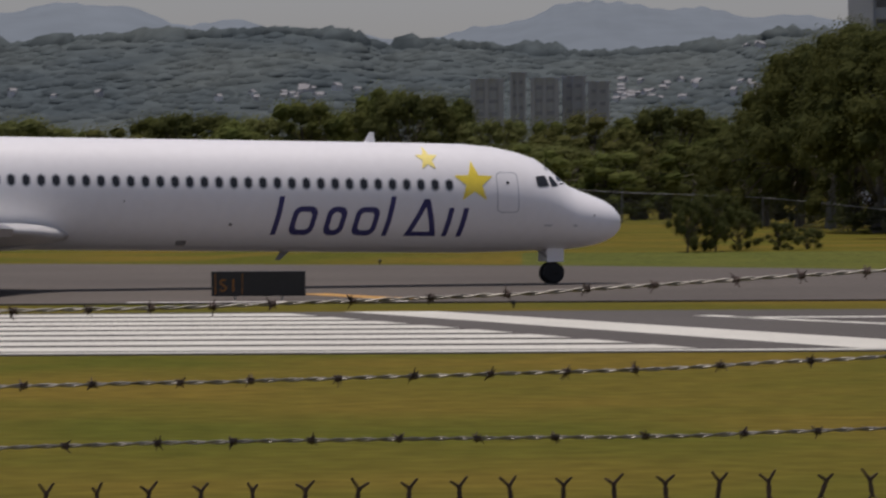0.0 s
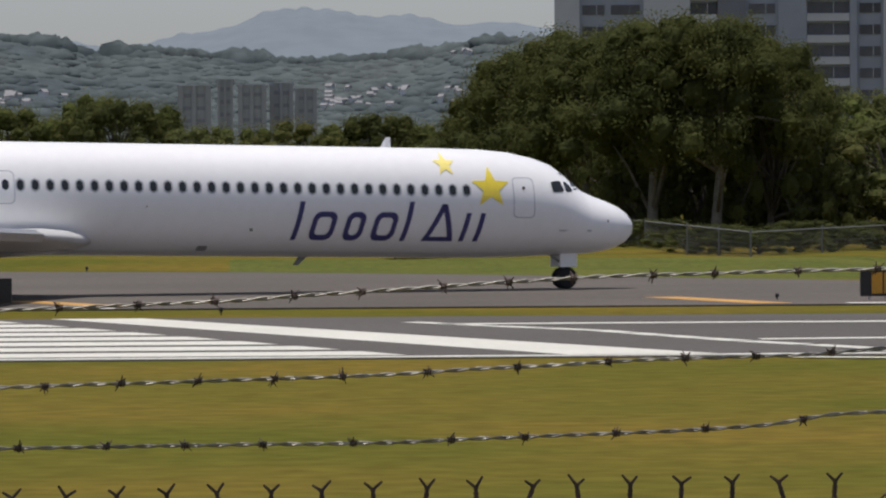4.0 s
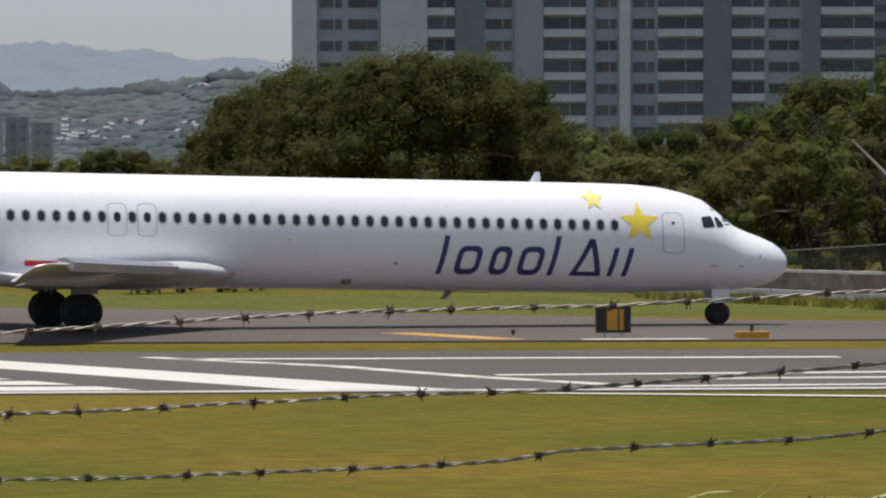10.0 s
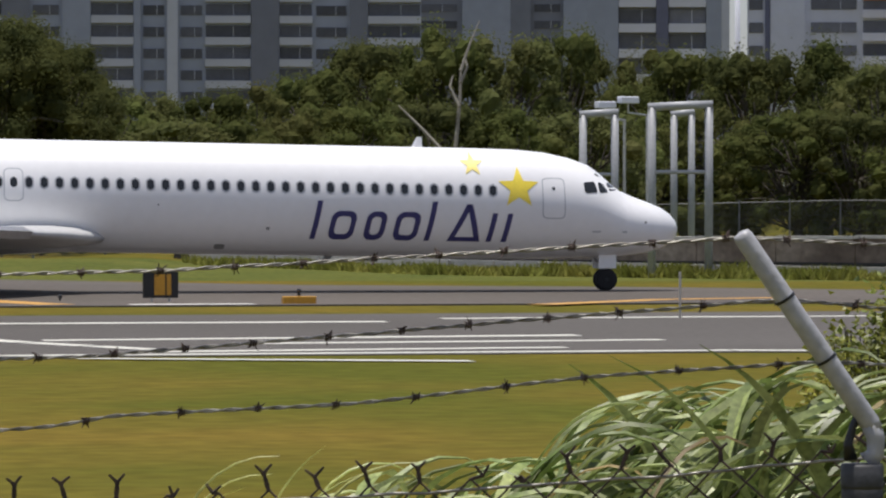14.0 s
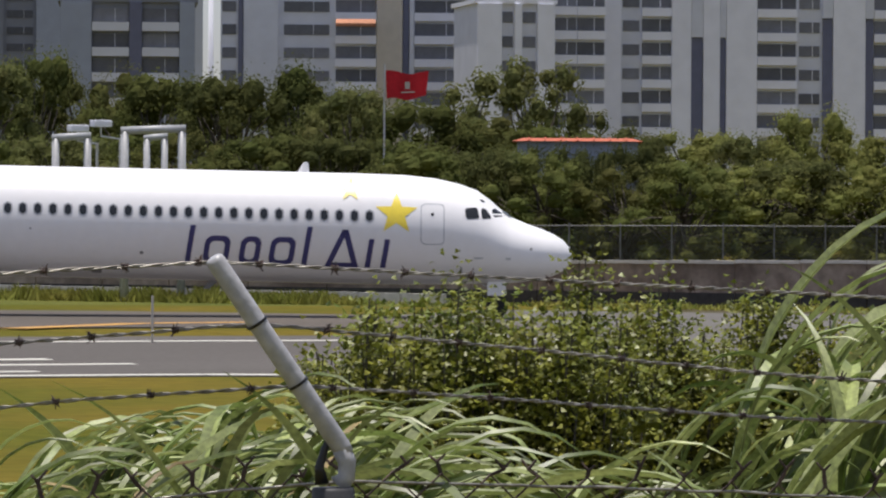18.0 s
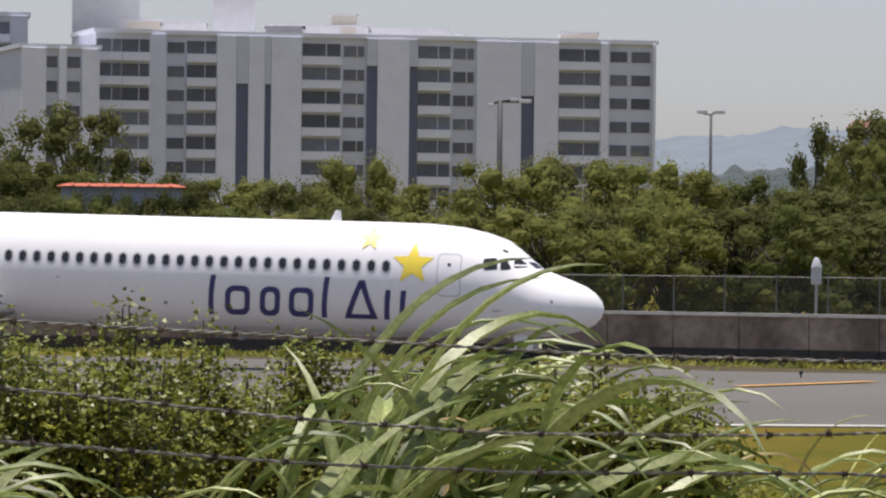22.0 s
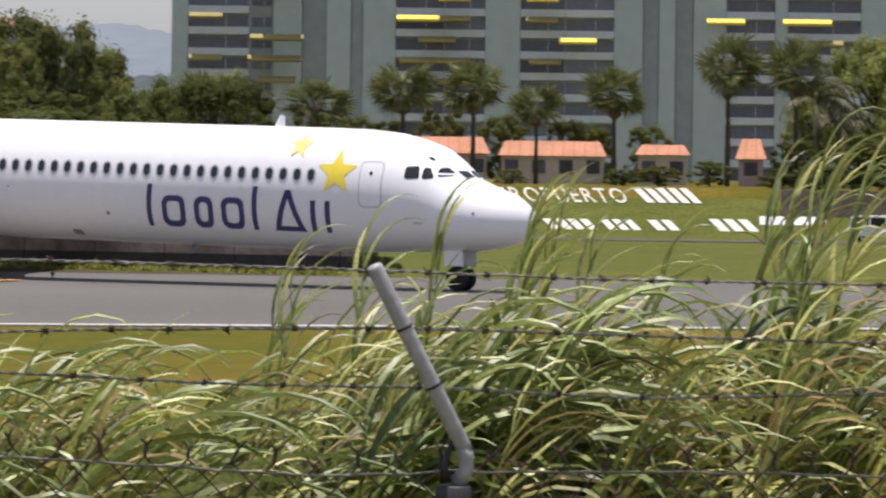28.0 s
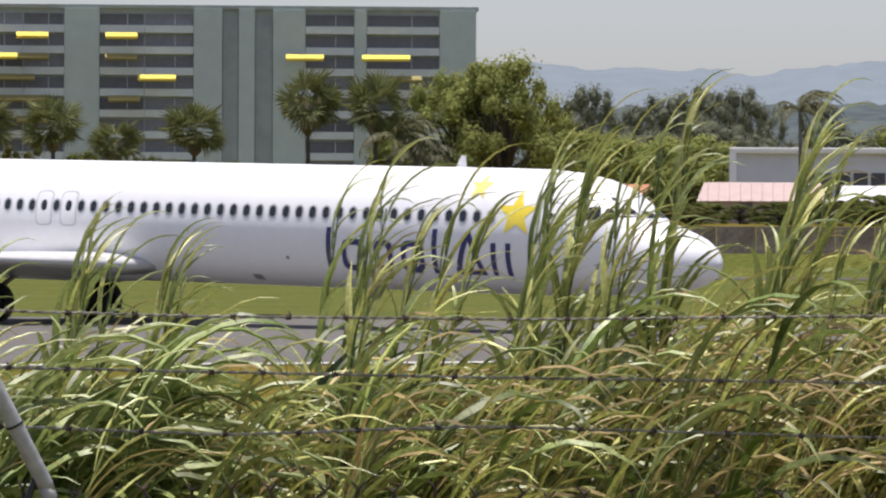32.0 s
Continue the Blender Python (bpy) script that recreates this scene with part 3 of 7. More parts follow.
def plant_row(makers, rows, group):
    """Trees at (azimuth, distance, height above ground, width); the first of each maker is built, the rest copied."""
    rnd = random.Random(len(rows))
    made = BUILT.setdefault(id(makers), {})
    for i, (az, d, top, width) in enumerate(rows):
        k = i % len(makers)
        if k not in made:
            made[k] = makers[k]()
            ob = made[k]
        else:
            ob = copy_thing(made[k], Matrix())
        x, y, _ = spot(az, d)
        h0 = made[k]["height"]
        w0 = made[k]["width"]
        ob.matrix_basis = Matrix.LocRotScale((x, y, ground_height(x, y)), Euler((0, 0, rnd.uniform(0, 6.28))), (width / w0, width / w0, top / h0))
        tagged(ob, group=group)


def tree_kind(*args, **kw):
    def make():
        t = make_tree(*args, **kw)
        t["height"], t["width"] = args[2], args[3]
        return t
    return make


SCRUB = [tree_kind("broadleaf_tree", "rounded olive-green broadleaf tree behind the airfield fence", 9.0, 9.0, (LEAF2, LEAF3, LEAF2, LEAF4, LEAF2, LEAF)[i], 11 + i, size=0.10, balls=62, per=130, low=0.05) for i in range(6)]

YELLOWISH = [tree_kind("broadleaf_tree", "rounded yellow-green broadleaf tree behind the airfield fence", 9.0, 9.0, (LEAF5, LEAF3, LEAF5, LEAF5)[i], 21 + i, size=0.10, balls=62, per=130, low=0.05) for i in range(4)]


def crown_rows(table, d0, d1, step, seed, wide=(7.0, 10.5)):
    rnd = random.Random(seed)
    rows, a = [], table[0][0]
    while a < table[-1][0]:
        d = rnd.uniform(d0, d1)
        rows.append((a, d, high(ramp_at(table, a) - rnd.uniform(0, 0.16), d), rnd.uniform(*wide)))
        a += step * rnd.uniform(0.75, 1.25)
    return rows


LINE_A = [(-9, 0.85), (-5.6, 0.87), (-3.5, 0.88), (-2.0, 0.93), (-1.0, 1.3), (0.1, 1.26), (0.7, 0.88), (2.1, 0.93), (3.3, 0.98), (4.0, 0.82)]
LINE_B = [(8.4, 1.22), (9.2, 1.2), (10.1, 1.3), (11.0, 1.66), (11.8, 1.6), (12.0, 2.02), (12.7, 2.1), (14.8, 1.97), (16.2, 1.72), (17.5, 1.96), (18.4, 1.70), (19.4, 1.4), (20.5, 1.2), (22.0, 1.1), (22.5, 1.24), (23.4, 1.16), (24.2, 1.40), (24.8, 1.05), (25.6, 1.32), (26.6, 1.58), (27.6, 1.5), (28.1, 1.43), (29.0, 1.25), (29.5, 1.1), (32.1, 1.05), (33.1, 1.2), (33.6, 0.9)]
LINE_C = [(-9, 0.5), (-5.6, 0.45), (0, 0.5), (4.2, 0.5)]
LINE_D = [(8.4, 0.75), (12, 1.1), (18, 1.1), (22, 0.72), (28, 0.85), (33.3, 0.7)]
plant_row(SCRUB, crown_rows(LINE_A, 372, 400, 0.5, 5, (9, 13)), "scrub wood behind the field")
plant_row(SCRUB, crown_rows(LINE_C, 352, 368, 0.55, 6, (8, 12)), "scrub wood behind the field")
for line, d0, d1, step, seed, wide in ((LINE_B, 264, 300, 0.8, 7, (8, 11.5)), (LINE_D, 246, 258, 0.85, 8, (7.0, 9.5))):
    rows = crown_rows(line, d0, d1, step, seed, wide)
    plant_row(SCRUB, [r for r in rows if r[0] < 22.5 or 28.6 < r[0]], "wood behind the boundary wall")
    plant_row(YELLOWISH, [r for r in rows if 22.5 <= r[0] <= 28.6], "wood behind the boundary wall")
GREYBARK = mat("grey_bark", (0.19, 0.175, 0.145), 0.9, 0.25, 1.0, 8.0)
FICUS = [tree_kind("ficus_tree", "large dark-green spreading tree with pale bare limbs", 12.6, 10.5, LEAF, 31 + i, size=0.095, balls=110, per=290, low=0.36, bark=GREYBARK, lump=0.95) for i in range(2)]
plant_row(FICUS, [(5.5, 268, high(2.02, 268), 10.5), (6.35, 241, high(2.12, 241), 10.5), (7.15, 239, high(2.2, 239), 10.0)], "stand of large spreading trees")
plant_row(FICUS, [(4.9, 292, high(1.75, 292), 11.5), (6.0, 262, high(2.0, 262), 11.5), (7.0, 250, high(2.0, 250), 11.0), (7.8, 250, high(1.8, 250), 9.0)], "stand of large spreading trees")
SKIRT = [tree_kind("spreading_tree", "dark-green tree leafy down to the ground", 10.0, 8.0, LEAF, 36 + i, size=0.085, balls=70, per=220, low=0.10) for i in range(2)]
plant_row(SKIRT, [(4.5, 302, high(1.5, 302), 8.5), (4.1, 308, high(0.95, 308), 7.0), (7.85, 241, high(1.85, 241), 6.5), (8.35, 244, high(1.3, 244), 5.5), (3.75, 314, high(0.55, 314), 5.5)], "stand of large spreading trees")
UNDER = [tree_kind("understorey_bush", "dark green bush in the shade of the large trees", 5.0, 7.0, LEAF, 41 + i, size=0.09, balls=36, per=140, low=0.05, category="bush") for i in range(2)]
plant_row(UNDER, crown_rows([(5.2, 0.9), (8.8, 0.8), (9.6, 0.5)], 272, 286, 0.7, 9, (7, 9)), "bushes under the large trees")
plant_row(UNDER, crown_rows([(6.0, 1.0), (7.8, 0.9), (8.6, 0.6)], 252, 256, 0.55, 10, (6, 7)), "bushes under the large trees")
plant_row(UNDER, crown_rows([(8.0, 0.3), (9.6, 0.2)], 244, 248, 0.7, 13, (5, 6)), "bushes under the large trees")
plant_row(UNDER, [(a, ramp_at([(f[0], f[1]) for f in FENCE], a) + 7, h, 4.5) for a, h in ((5.2, 1.2), (5.6, 1.6), (6.0, 1.2), (6.4, 1.5), (6.8, 1.1), (7.2, 1.4), (7.7, 1.2), (8.2, 1.5), (8.7, 1.2), (9.2, 1.4))], "bushes behind the far fence")
plant_row(UNDER, crown_rows([(3.6, 0.3), (4.2, 0.7), (5.6, 0.9)], 306, 318, 0.5, 15, (7, 9)), "bushes under the large trees")
plant_row(UNDER, [(3.1, 200, 2.5, 2.4), (3.45, 201, 2.7, 2.6), (3.75, 203, 1.9, 2.2), (4.25, 204, 1.3, 2.2), (4.6, 206, 1.0, 1.8)], "bushes on the field")
plant_row(UNDER, crown_rows([(6.2, 0.3), (8.6, 0.2)], 243, 247, 0.6, 14, (4.5, 5.5)), "bushes under the large trees")
SPARSE = [tree_kind("sparse_tree", "pale olive tree with a thin open crown", 13.0, 9.0, LEAF3, 51 + i, size=0.2, balls=26, per=130, low=0.25) for i in range(2)]
plant_row(SPARSE, [(29.85, 300, high(1.92, 300), 5.0), (30.6, 304, high(2.0, 304), 8.0), (31.3, 300, high(1.96, 300), 7.0), (31.8, 306, high(1.5, 306), 5.0), (19.6, 305, high(1.9, 305), 9.0), (20.6, 308, high(2.0, 308), 8.0), (21.4, 305, high(1.5, 305), 6.0)], "open-crowned trees")
plant_row(YELLOWISH, [(30.5, 296, high(1.66, 296), 6.5), (31.1, 297, high(1.84, 297), 7.5), (31.6, 298, high(1.6, 298), 6.0)], "open-crowned trees")
plant_row(SCRUB, [(32.5, 290, high(1.15, 290), 6.5), (33.1, 292, high(1.2, 292), 6.0), (33.6, 380, high(0.75, 380), 7.0), (34.4, 385, high(0.45, 385), 6.0)], "dark round trees by the flats")
ROUND = [tree_kind("shade_tree", "broad green shade tree by the flats", 12.0, 11.0, SHADELEAF, 61 + i, size=0.17, balls=48, per=190, low=0.3) for i in range(2)]
plant_row(ROUND, [(41.5, 430, high(1.5, 430), 11), (42.1, 425, high(1.62, 425), 12), (42.5, 440, high(1.1, 440), 9), (43.3, 460, high(0.7, 460), 14), (44.3, 470, high(0.7, 470), 14), (47.5, 500, high(1.2, 500), 14), (49, 500, high(1.1, 500), 14), (40.8, 440, high(0.8, 440), 8)], "shade trees")


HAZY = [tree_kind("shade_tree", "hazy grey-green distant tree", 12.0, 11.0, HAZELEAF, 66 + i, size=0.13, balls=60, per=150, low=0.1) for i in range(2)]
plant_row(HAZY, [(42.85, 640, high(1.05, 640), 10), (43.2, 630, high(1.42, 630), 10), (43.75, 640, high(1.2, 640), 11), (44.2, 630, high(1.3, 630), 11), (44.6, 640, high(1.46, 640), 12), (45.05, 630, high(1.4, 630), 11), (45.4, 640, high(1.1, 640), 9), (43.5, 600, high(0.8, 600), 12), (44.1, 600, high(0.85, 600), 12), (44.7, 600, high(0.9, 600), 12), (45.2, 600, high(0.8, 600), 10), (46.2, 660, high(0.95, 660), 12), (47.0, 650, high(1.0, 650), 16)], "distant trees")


PALEWOOD = mat("pale_dead_wood", (0.30, 0.28, 0.24), 0.9, 0.2, 1.0, 8.0)


def dead_tree():
    t = thing("dead_tree", "bleached bare dead tree", "tree", at=facing(12.9, 243))
    lim = lambda *pts: [(243 * math.tan(radians(a - 12.9)), 0.3 * i, high(e, 243)) for i, (a, e) in enumerate(pts)]
    part("trunk", Geo().tube([(0.1, 0, -0.2), (0.1, 0, 3)] + lim((12.93, 0.44), (12.99, 1.1), (13.0, 1.45)), [0.16, 0.14, 0.12, 0.09, 0.07], 7), PALEWOOD, t)
    for pts in (((13.0, 1.45), (13.1, 1.75), (13.24, 2.09)), ((12.98, 1.0), (12.86, 1.25), (12.9, 1.4)), ((13.0, 1.3), (13.08, 1.5), (13.05, 1.65))):
        part("limb", Geo().tube(lim(*pts), [0.1, 0.07, 0.03], 5), PALEWOOD, t)
    part("limb", Geo().tube([(0.1, 0, 3.2)] + lim((12.79, 0.41), (12.5, 0.72), (12.21, 1.01)), [0.14, 0.12, 0.09, 0.04], 5), PALEWOOD, t)


dead_tree()


# ---- far town ----
def hillside(az, el):
    """The place on the wooded hill's front slope that is seen at that height."""
    top = high(ramp_at(MID_TABLE, az), 2300)
    prof = [(-0.16, 0.0), (-0.10, 0.35), (-0.05, 0.72), (-0.015, 0.93), (0.0, 1.0)]
    best = None
    for i in range(200):
        r = -0.16 + 0.16 * i / 199
        z = -2 + (top + 2) * ramp_at(prof, r)
        if high(el, 2300 * (1 + r)) <= z:
            best = (2300 * (1 + r), z)
            break
    return best or (2300, top)


def build_hill_woods():
    """Tree crowns that stand along the wooded hill's crest."""
    rnd = random.Random(21)
    g = Geo()
    az = -6.2
    while az < 9.0:
        top = ramp_at(MID_TABLE, az)
        x, y, _ = spot(az, 2290)
        r = rnd.uniform(4.0, 8.0) * (1.7 if noise.noise(Vector((az * 1.3, 2, 0))) > 0.12 else 1.0)
        clump_core(g, Vector((x, y, high(top, 2290) - r * 0.5)), r, 0.85, rnd, 10, 6)
        az += rnd.uniform(0.04, 0.13)
    for _ in range(1800):
        az = rnd.uniform(-6.2, 9.0)
        d, z = hillside(az, rnd.uniform(0.75, ramp_at(MID_TABLE, az) - 0.05))
        x, y, _ = spot(az, d)
        r = rnd.uniform(3.0, 8.5)
        clump_core(g, Vector((x, y, z - r * 0.3)), r, 0.5, rnd, 8, 5)
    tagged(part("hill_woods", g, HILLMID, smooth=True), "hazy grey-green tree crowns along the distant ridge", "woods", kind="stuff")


build_hill_woods()


def build_far_town():
    rnd = random.Random(4)
    body = Geo().box(-5, 5, -4, 4, -3, 5).mesh("house_wall", FARHOUSE)
    roof = Geo().add([(-5.6, -4.6, 5), (5.6, -4.6, 5), (5.6, 4.6, 5), (-5.6, 4.6, 5), (-5.6, 0, 7.4), (5.6, 0, 7.4)], [(0, 1, 5, 4), (2, 3, 4, 5), (1, 2, 5), (3, 0, 4), (3, 2, 1, 0)]).mesh("house_roof", FARROOF)
    for lo, hi, e0, e1, n in ((-2.1, -1.0, 1.0, 1.13, 16), (2.2, 4.1, 0.95, 1.22, 34), (3.75, 4.05, 1.60, 1.66, 4), (-5.5, -2.2, 0.98, 1.08, 6)):
        for i in range(n):
            az, el = rnd.uniform(lo, hi), rnd.uniform(e0, e1)
            d, z = hillside(az, el)
            h = thing("far_house", "small white house on the wooded hillside", "house", "houses on the hillside", at=facing(az, d, z, rnd.uniform(-40, 40)) @ Matrix.Diagonal((rnd.uniform(0.16, 0.36), 0.5, rnd.uniform(0.3, 0.6), 1)))
            part("house_wall", body, None, h)
            part("house_roof", roof, None, h)


build_far_town()

# ---- buildings ----
def block(name, label, az0, az1, d, top, wall, floors, bays, storey=2.8, base=0.0, turn=0.0):
    """A block of flats: az0 to az1 wide. bays: (kind, share) from one end; each floor of a window bay gets its own window."""
    mid = (az0 + az1) / 2
    b = thing(name, label, "building", at=facing(mid, d, 0, turn))
    half = d * math.tan(radians((az1 - az0) / 2)) / math.cos(radians(turn))
    deep = 14.0
    total = sum(w for _, w, *_ in bays)
    part("wall", Geo().box(-half, half, 0.6, deep, base, top), wall, b)
    part("roof", Geo().box(-half - 0.3, half + 0.3, 0.2, deep + 0.3, top, top + 0.5), LONGPALE if wall is LONGWALL else wall, b)
    x = -half
    shared = {}
    for kind, w, *opt in bays:
        wid = 2 * half * w / total
        x0, x1 = x, x + wid
        x = x1
        if kind == "plain":
            part("pier", Geo().box(x0 + 0.02, x1 - 0.02, 0.0, 0.62, base, top), opt[0], b)
        elif kind == "shaft":
            drop = opt[1] if len(opt) > 1 else 2.2
            part("stair_shaft", Geo().box(x0 + 0.05, x1 - 0.05, 0.3, 0.62, base, top - drop), opt[0], b)
            if drop > 3:
                part("lintel", Geo().box(x0 + 0.02, x1 - 0.02, 0.0, 0.62, top - drop, top), LONGWALL, b)
        else:
            win, para = opt[0], opt[1]
            n = int((top - base) / storey)
            for k in range(n):
                z = top - 0.4 - (k + 1) * storey
                key = (round(wid, 2), kind)
                if key not in shared:
                    c = 0.10 * wid if kind == "window" else 0.02 * wid
                    hi = 1.25 if kind == "window" else 1.45
                    shared[key] = (Geo().box(-wid / 2 + c, wid / 2 - c, -0.05, 0.05, 1.05, 1.05 + hi).mesh("window", win),
                                   Geo().box(-wid / 2 + 0.03, wid / 2 - 0.03, -0.55, 0.0, 0.0, 0.98).mesh("balcony", para),
                                   Geo().box(-0.04, 0.04, -0.09, 0.0, 1.05, 1.05 + hi).mesh("mullion", para))
                at = Matrix.Translation(((x0 + x1) / 2, 0.55, z))
                wo = part("window", shared[key][0], None, b, at=at)
                if kind == "balcony":
                    part("balcony", shared[key][1], None, b, at=at)
                if wid > 3:
                    part("mullion", shared[key][2], None, wo, at=Matrix.Translation((wid * 0.12, 0, 0)))
    return b


T, W = "window", "balcony"
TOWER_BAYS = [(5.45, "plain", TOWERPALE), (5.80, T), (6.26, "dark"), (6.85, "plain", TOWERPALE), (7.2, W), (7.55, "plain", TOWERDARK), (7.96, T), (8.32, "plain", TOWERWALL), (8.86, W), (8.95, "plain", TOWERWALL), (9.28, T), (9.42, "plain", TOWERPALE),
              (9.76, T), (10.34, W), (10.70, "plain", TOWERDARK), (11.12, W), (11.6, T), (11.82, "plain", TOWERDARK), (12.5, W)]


def tower_bays():
    out, a = [], 5.13
    for edge, kind, *rest in TOWER_BAYS:
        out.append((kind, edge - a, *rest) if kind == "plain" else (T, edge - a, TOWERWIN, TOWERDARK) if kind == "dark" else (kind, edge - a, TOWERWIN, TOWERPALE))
        a = edge
    return out


block("apartment_tower", "tall grey apartment tower with rows of balconies", 5.13, 12.5, 585, 50, TOWERWALL, 14, tower_bays())
block("grey_apartment_block", "hazy grey apartment block with dark vertical strips", 12.35, 16.4, 760, 46, TOWERDARK, 12,
      [(T, 1.3, TOWERWIN, TOWERPALE), ("plain", 1.2, TOWERWALL), ("plain", 0.5, TOWERDARK), (T, 0.8, TOWERWIN, TOWERPALE), ("plain", 1.4, TOWERWALL), ("shaft", 0.4, TOWERWIN), ("plain", 0.8, TOWERWALL), (T, 1.0, TOWERWIN, TOWERPALE), ("plain", 0.5, TOWERPALE)])
block("blue_apartment_block", "small blue-grey apartment block", 14.6, 16.30, 500, high(2.62, 500), TOWERDARK, 8,
      [("plain", 1.0, TOWERWALL), (W, 1.2, LONGWIN, LONGWALL), ("plain", 0.4, LONGSHAFT), (W, 1.2, LONGWIN, LONGWALL), ("plain", 0.5, TOWERWALL)])
block("flats_tall_wing", "taller grey wing of the block of flats", 16.62, 19.95, 548, high(3.03, 548), LONGWALL, 10,
      [(T, 30, LONGWIN, LONGPALE), ("shaft", 10, LONGSHAFT), ("plain", 60, LONGWALL), (T, 98, LONGWIN, LONGWALL), (W, 72, LONGWIN, LONGPALE), ("plain", 45, CREAM), ("shaft", 12, LONGSHAFT), ("plain", 8, LONGWALL), (W, 90, LONGWIN, LONGPALE), ("plain", 30, LONGWALL)])
block("flats_low_wing", "white low wing of the block of flats with small windows", 19.88, 20.86, 516, high(2.63, 516), LONGWALL, 7,
      [("plain", 42, LONGPALE), (T, 22, LONGWIN, LONGPALE), ("plain", 13, LONGPALE), (T, 27, LONGWIN, LONGPALE), ("plain", 30, LONGPALE)], turn=12)
block("flats_middle_wing", "pale middle wing of the block of flats with wide dark windows", 20.82, 21.5, 522, high(2.84, 522), LONGWALL, 8,
      [(W, 45, LONGWIN, LONGPALE), (W, 50, LONGWIN, LONGPALE)], turn=12)
block("block_of_flats", "long pale grey block of flats with window bands and blue shafts", 21.46, 27.94, 535, high(2.80, 535), LONGWALL, 9,
      [("plain", 38, LONGPALE), (T, 36, LONGWIN, LONGPALE), (W, 52, LONGWIN, LONGPALE), ("plain", 34, LONGPALE), ("shaft", 21, LONGSHAFT, 5.6), ("plain", 29, LONGPALE), ("shaft", 11, LONGSHAFT, 5.6), ("plain", 54, LONGPALE), (W, 70, LONGWIN, LONGPALE), (T, 45, LONGWIN, LONGPALE),
       ("shaft", 18, LONGSHAFT, 3.2), ("plain", 57, LONGPALE), ("shaft", 15, LONGSHAFT, 3.2), (W, 60, LONGWIN, LONGPALE), (T, 45, LONGWIN, LONGPALE), ("plain", 80, LONGPALE), ("shaft", 23, LONGSHAFT, 6.4), ("plain", 44, LONGPALE), (W, 76, LONGWIN, LONGPALE), ("plain", 15, LONGPALE), (T, 38, LONGWIN, LONGPALE), (T, 42, LONGWIN, LONGPALE), ("plain", 5, LONGPALE)], turn=12)
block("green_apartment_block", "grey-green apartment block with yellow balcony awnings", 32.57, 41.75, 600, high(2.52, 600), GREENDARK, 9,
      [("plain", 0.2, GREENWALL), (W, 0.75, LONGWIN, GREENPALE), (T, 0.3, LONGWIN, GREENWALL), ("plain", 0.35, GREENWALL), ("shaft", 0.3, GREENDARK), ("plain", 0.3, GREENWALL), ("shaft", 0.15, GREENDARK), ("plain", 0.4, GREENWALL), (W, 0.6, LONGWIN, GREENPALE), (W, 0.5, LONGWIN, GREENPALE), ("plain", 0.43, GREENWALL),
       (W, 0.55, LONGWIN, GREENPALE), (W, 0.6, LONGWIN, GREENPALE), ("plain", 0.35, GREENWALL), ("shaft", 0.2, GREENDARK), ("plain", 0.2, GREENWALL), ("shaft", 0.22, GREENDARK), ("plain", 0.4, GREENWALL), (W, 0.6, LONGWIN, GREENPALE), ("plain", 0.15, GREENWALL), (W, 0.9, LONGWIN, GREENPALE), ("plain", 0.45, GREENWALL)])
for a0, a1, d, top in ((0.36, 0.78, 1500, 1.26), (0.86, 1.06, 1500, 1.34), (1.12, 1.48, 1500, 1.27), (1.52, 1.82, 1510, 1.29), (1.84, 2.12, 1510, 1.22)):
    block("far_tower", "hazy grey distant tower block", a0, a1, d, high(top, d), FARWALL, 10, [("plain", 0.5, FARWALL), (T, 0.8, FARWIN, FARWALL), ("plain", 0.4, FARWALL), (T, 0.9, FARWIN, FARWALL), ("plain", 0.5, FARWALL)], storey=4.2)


def roof_box(a0, a1, d, e0, e1, material, name="roof_plant"):
    m = (a0 + a1) / 2
    w = d * math.tan(radians((a1 - a0) / 2))
    b = thing(name, "pale lift housing on the flat roof", "roof housing", at=facing(m, d))
    part("housing", Geo().box(-w, w, 2.0, 9.0, high(e0, d), high(e1, d), 0.08), material, b)
    part("coping", Geo().box(-w - 0.2, w + 0.2, 1.8, 9.2, high(e1, d), high(e1, d) + 0.25), ROOFBOX, b)


for a0, a1, e1, m in ((20.5, 21.36, 3.75, ROOFBOX), (22.28, 22.82, 3.65, ROOFBOX), (21.18, 21.62, 3.0, CREAM), (21.64, 22.2, 2.98, ROOFBOX), (22.95, 23.42, 2.96, FARROOF), (23.45, 24.25, 2.96, ROOFBOX), (23.78, 24.1, 3.1, CREAM), (24.28, 25.25, 2.93, ROOFBOX), (25.35, 25.5, 2.86, ROOFBOX),
                      (25.6, 25.72, 2.84, ROOFBOX), (26.02, 26.12, 2.83, ROOFBOX), (26.68, 27.16, 2.90, CREAM), (27.35, 27.45, 2.82, ROOFBOX)):
    roof_box(a0, a1, 540, 2.68, e1, m)


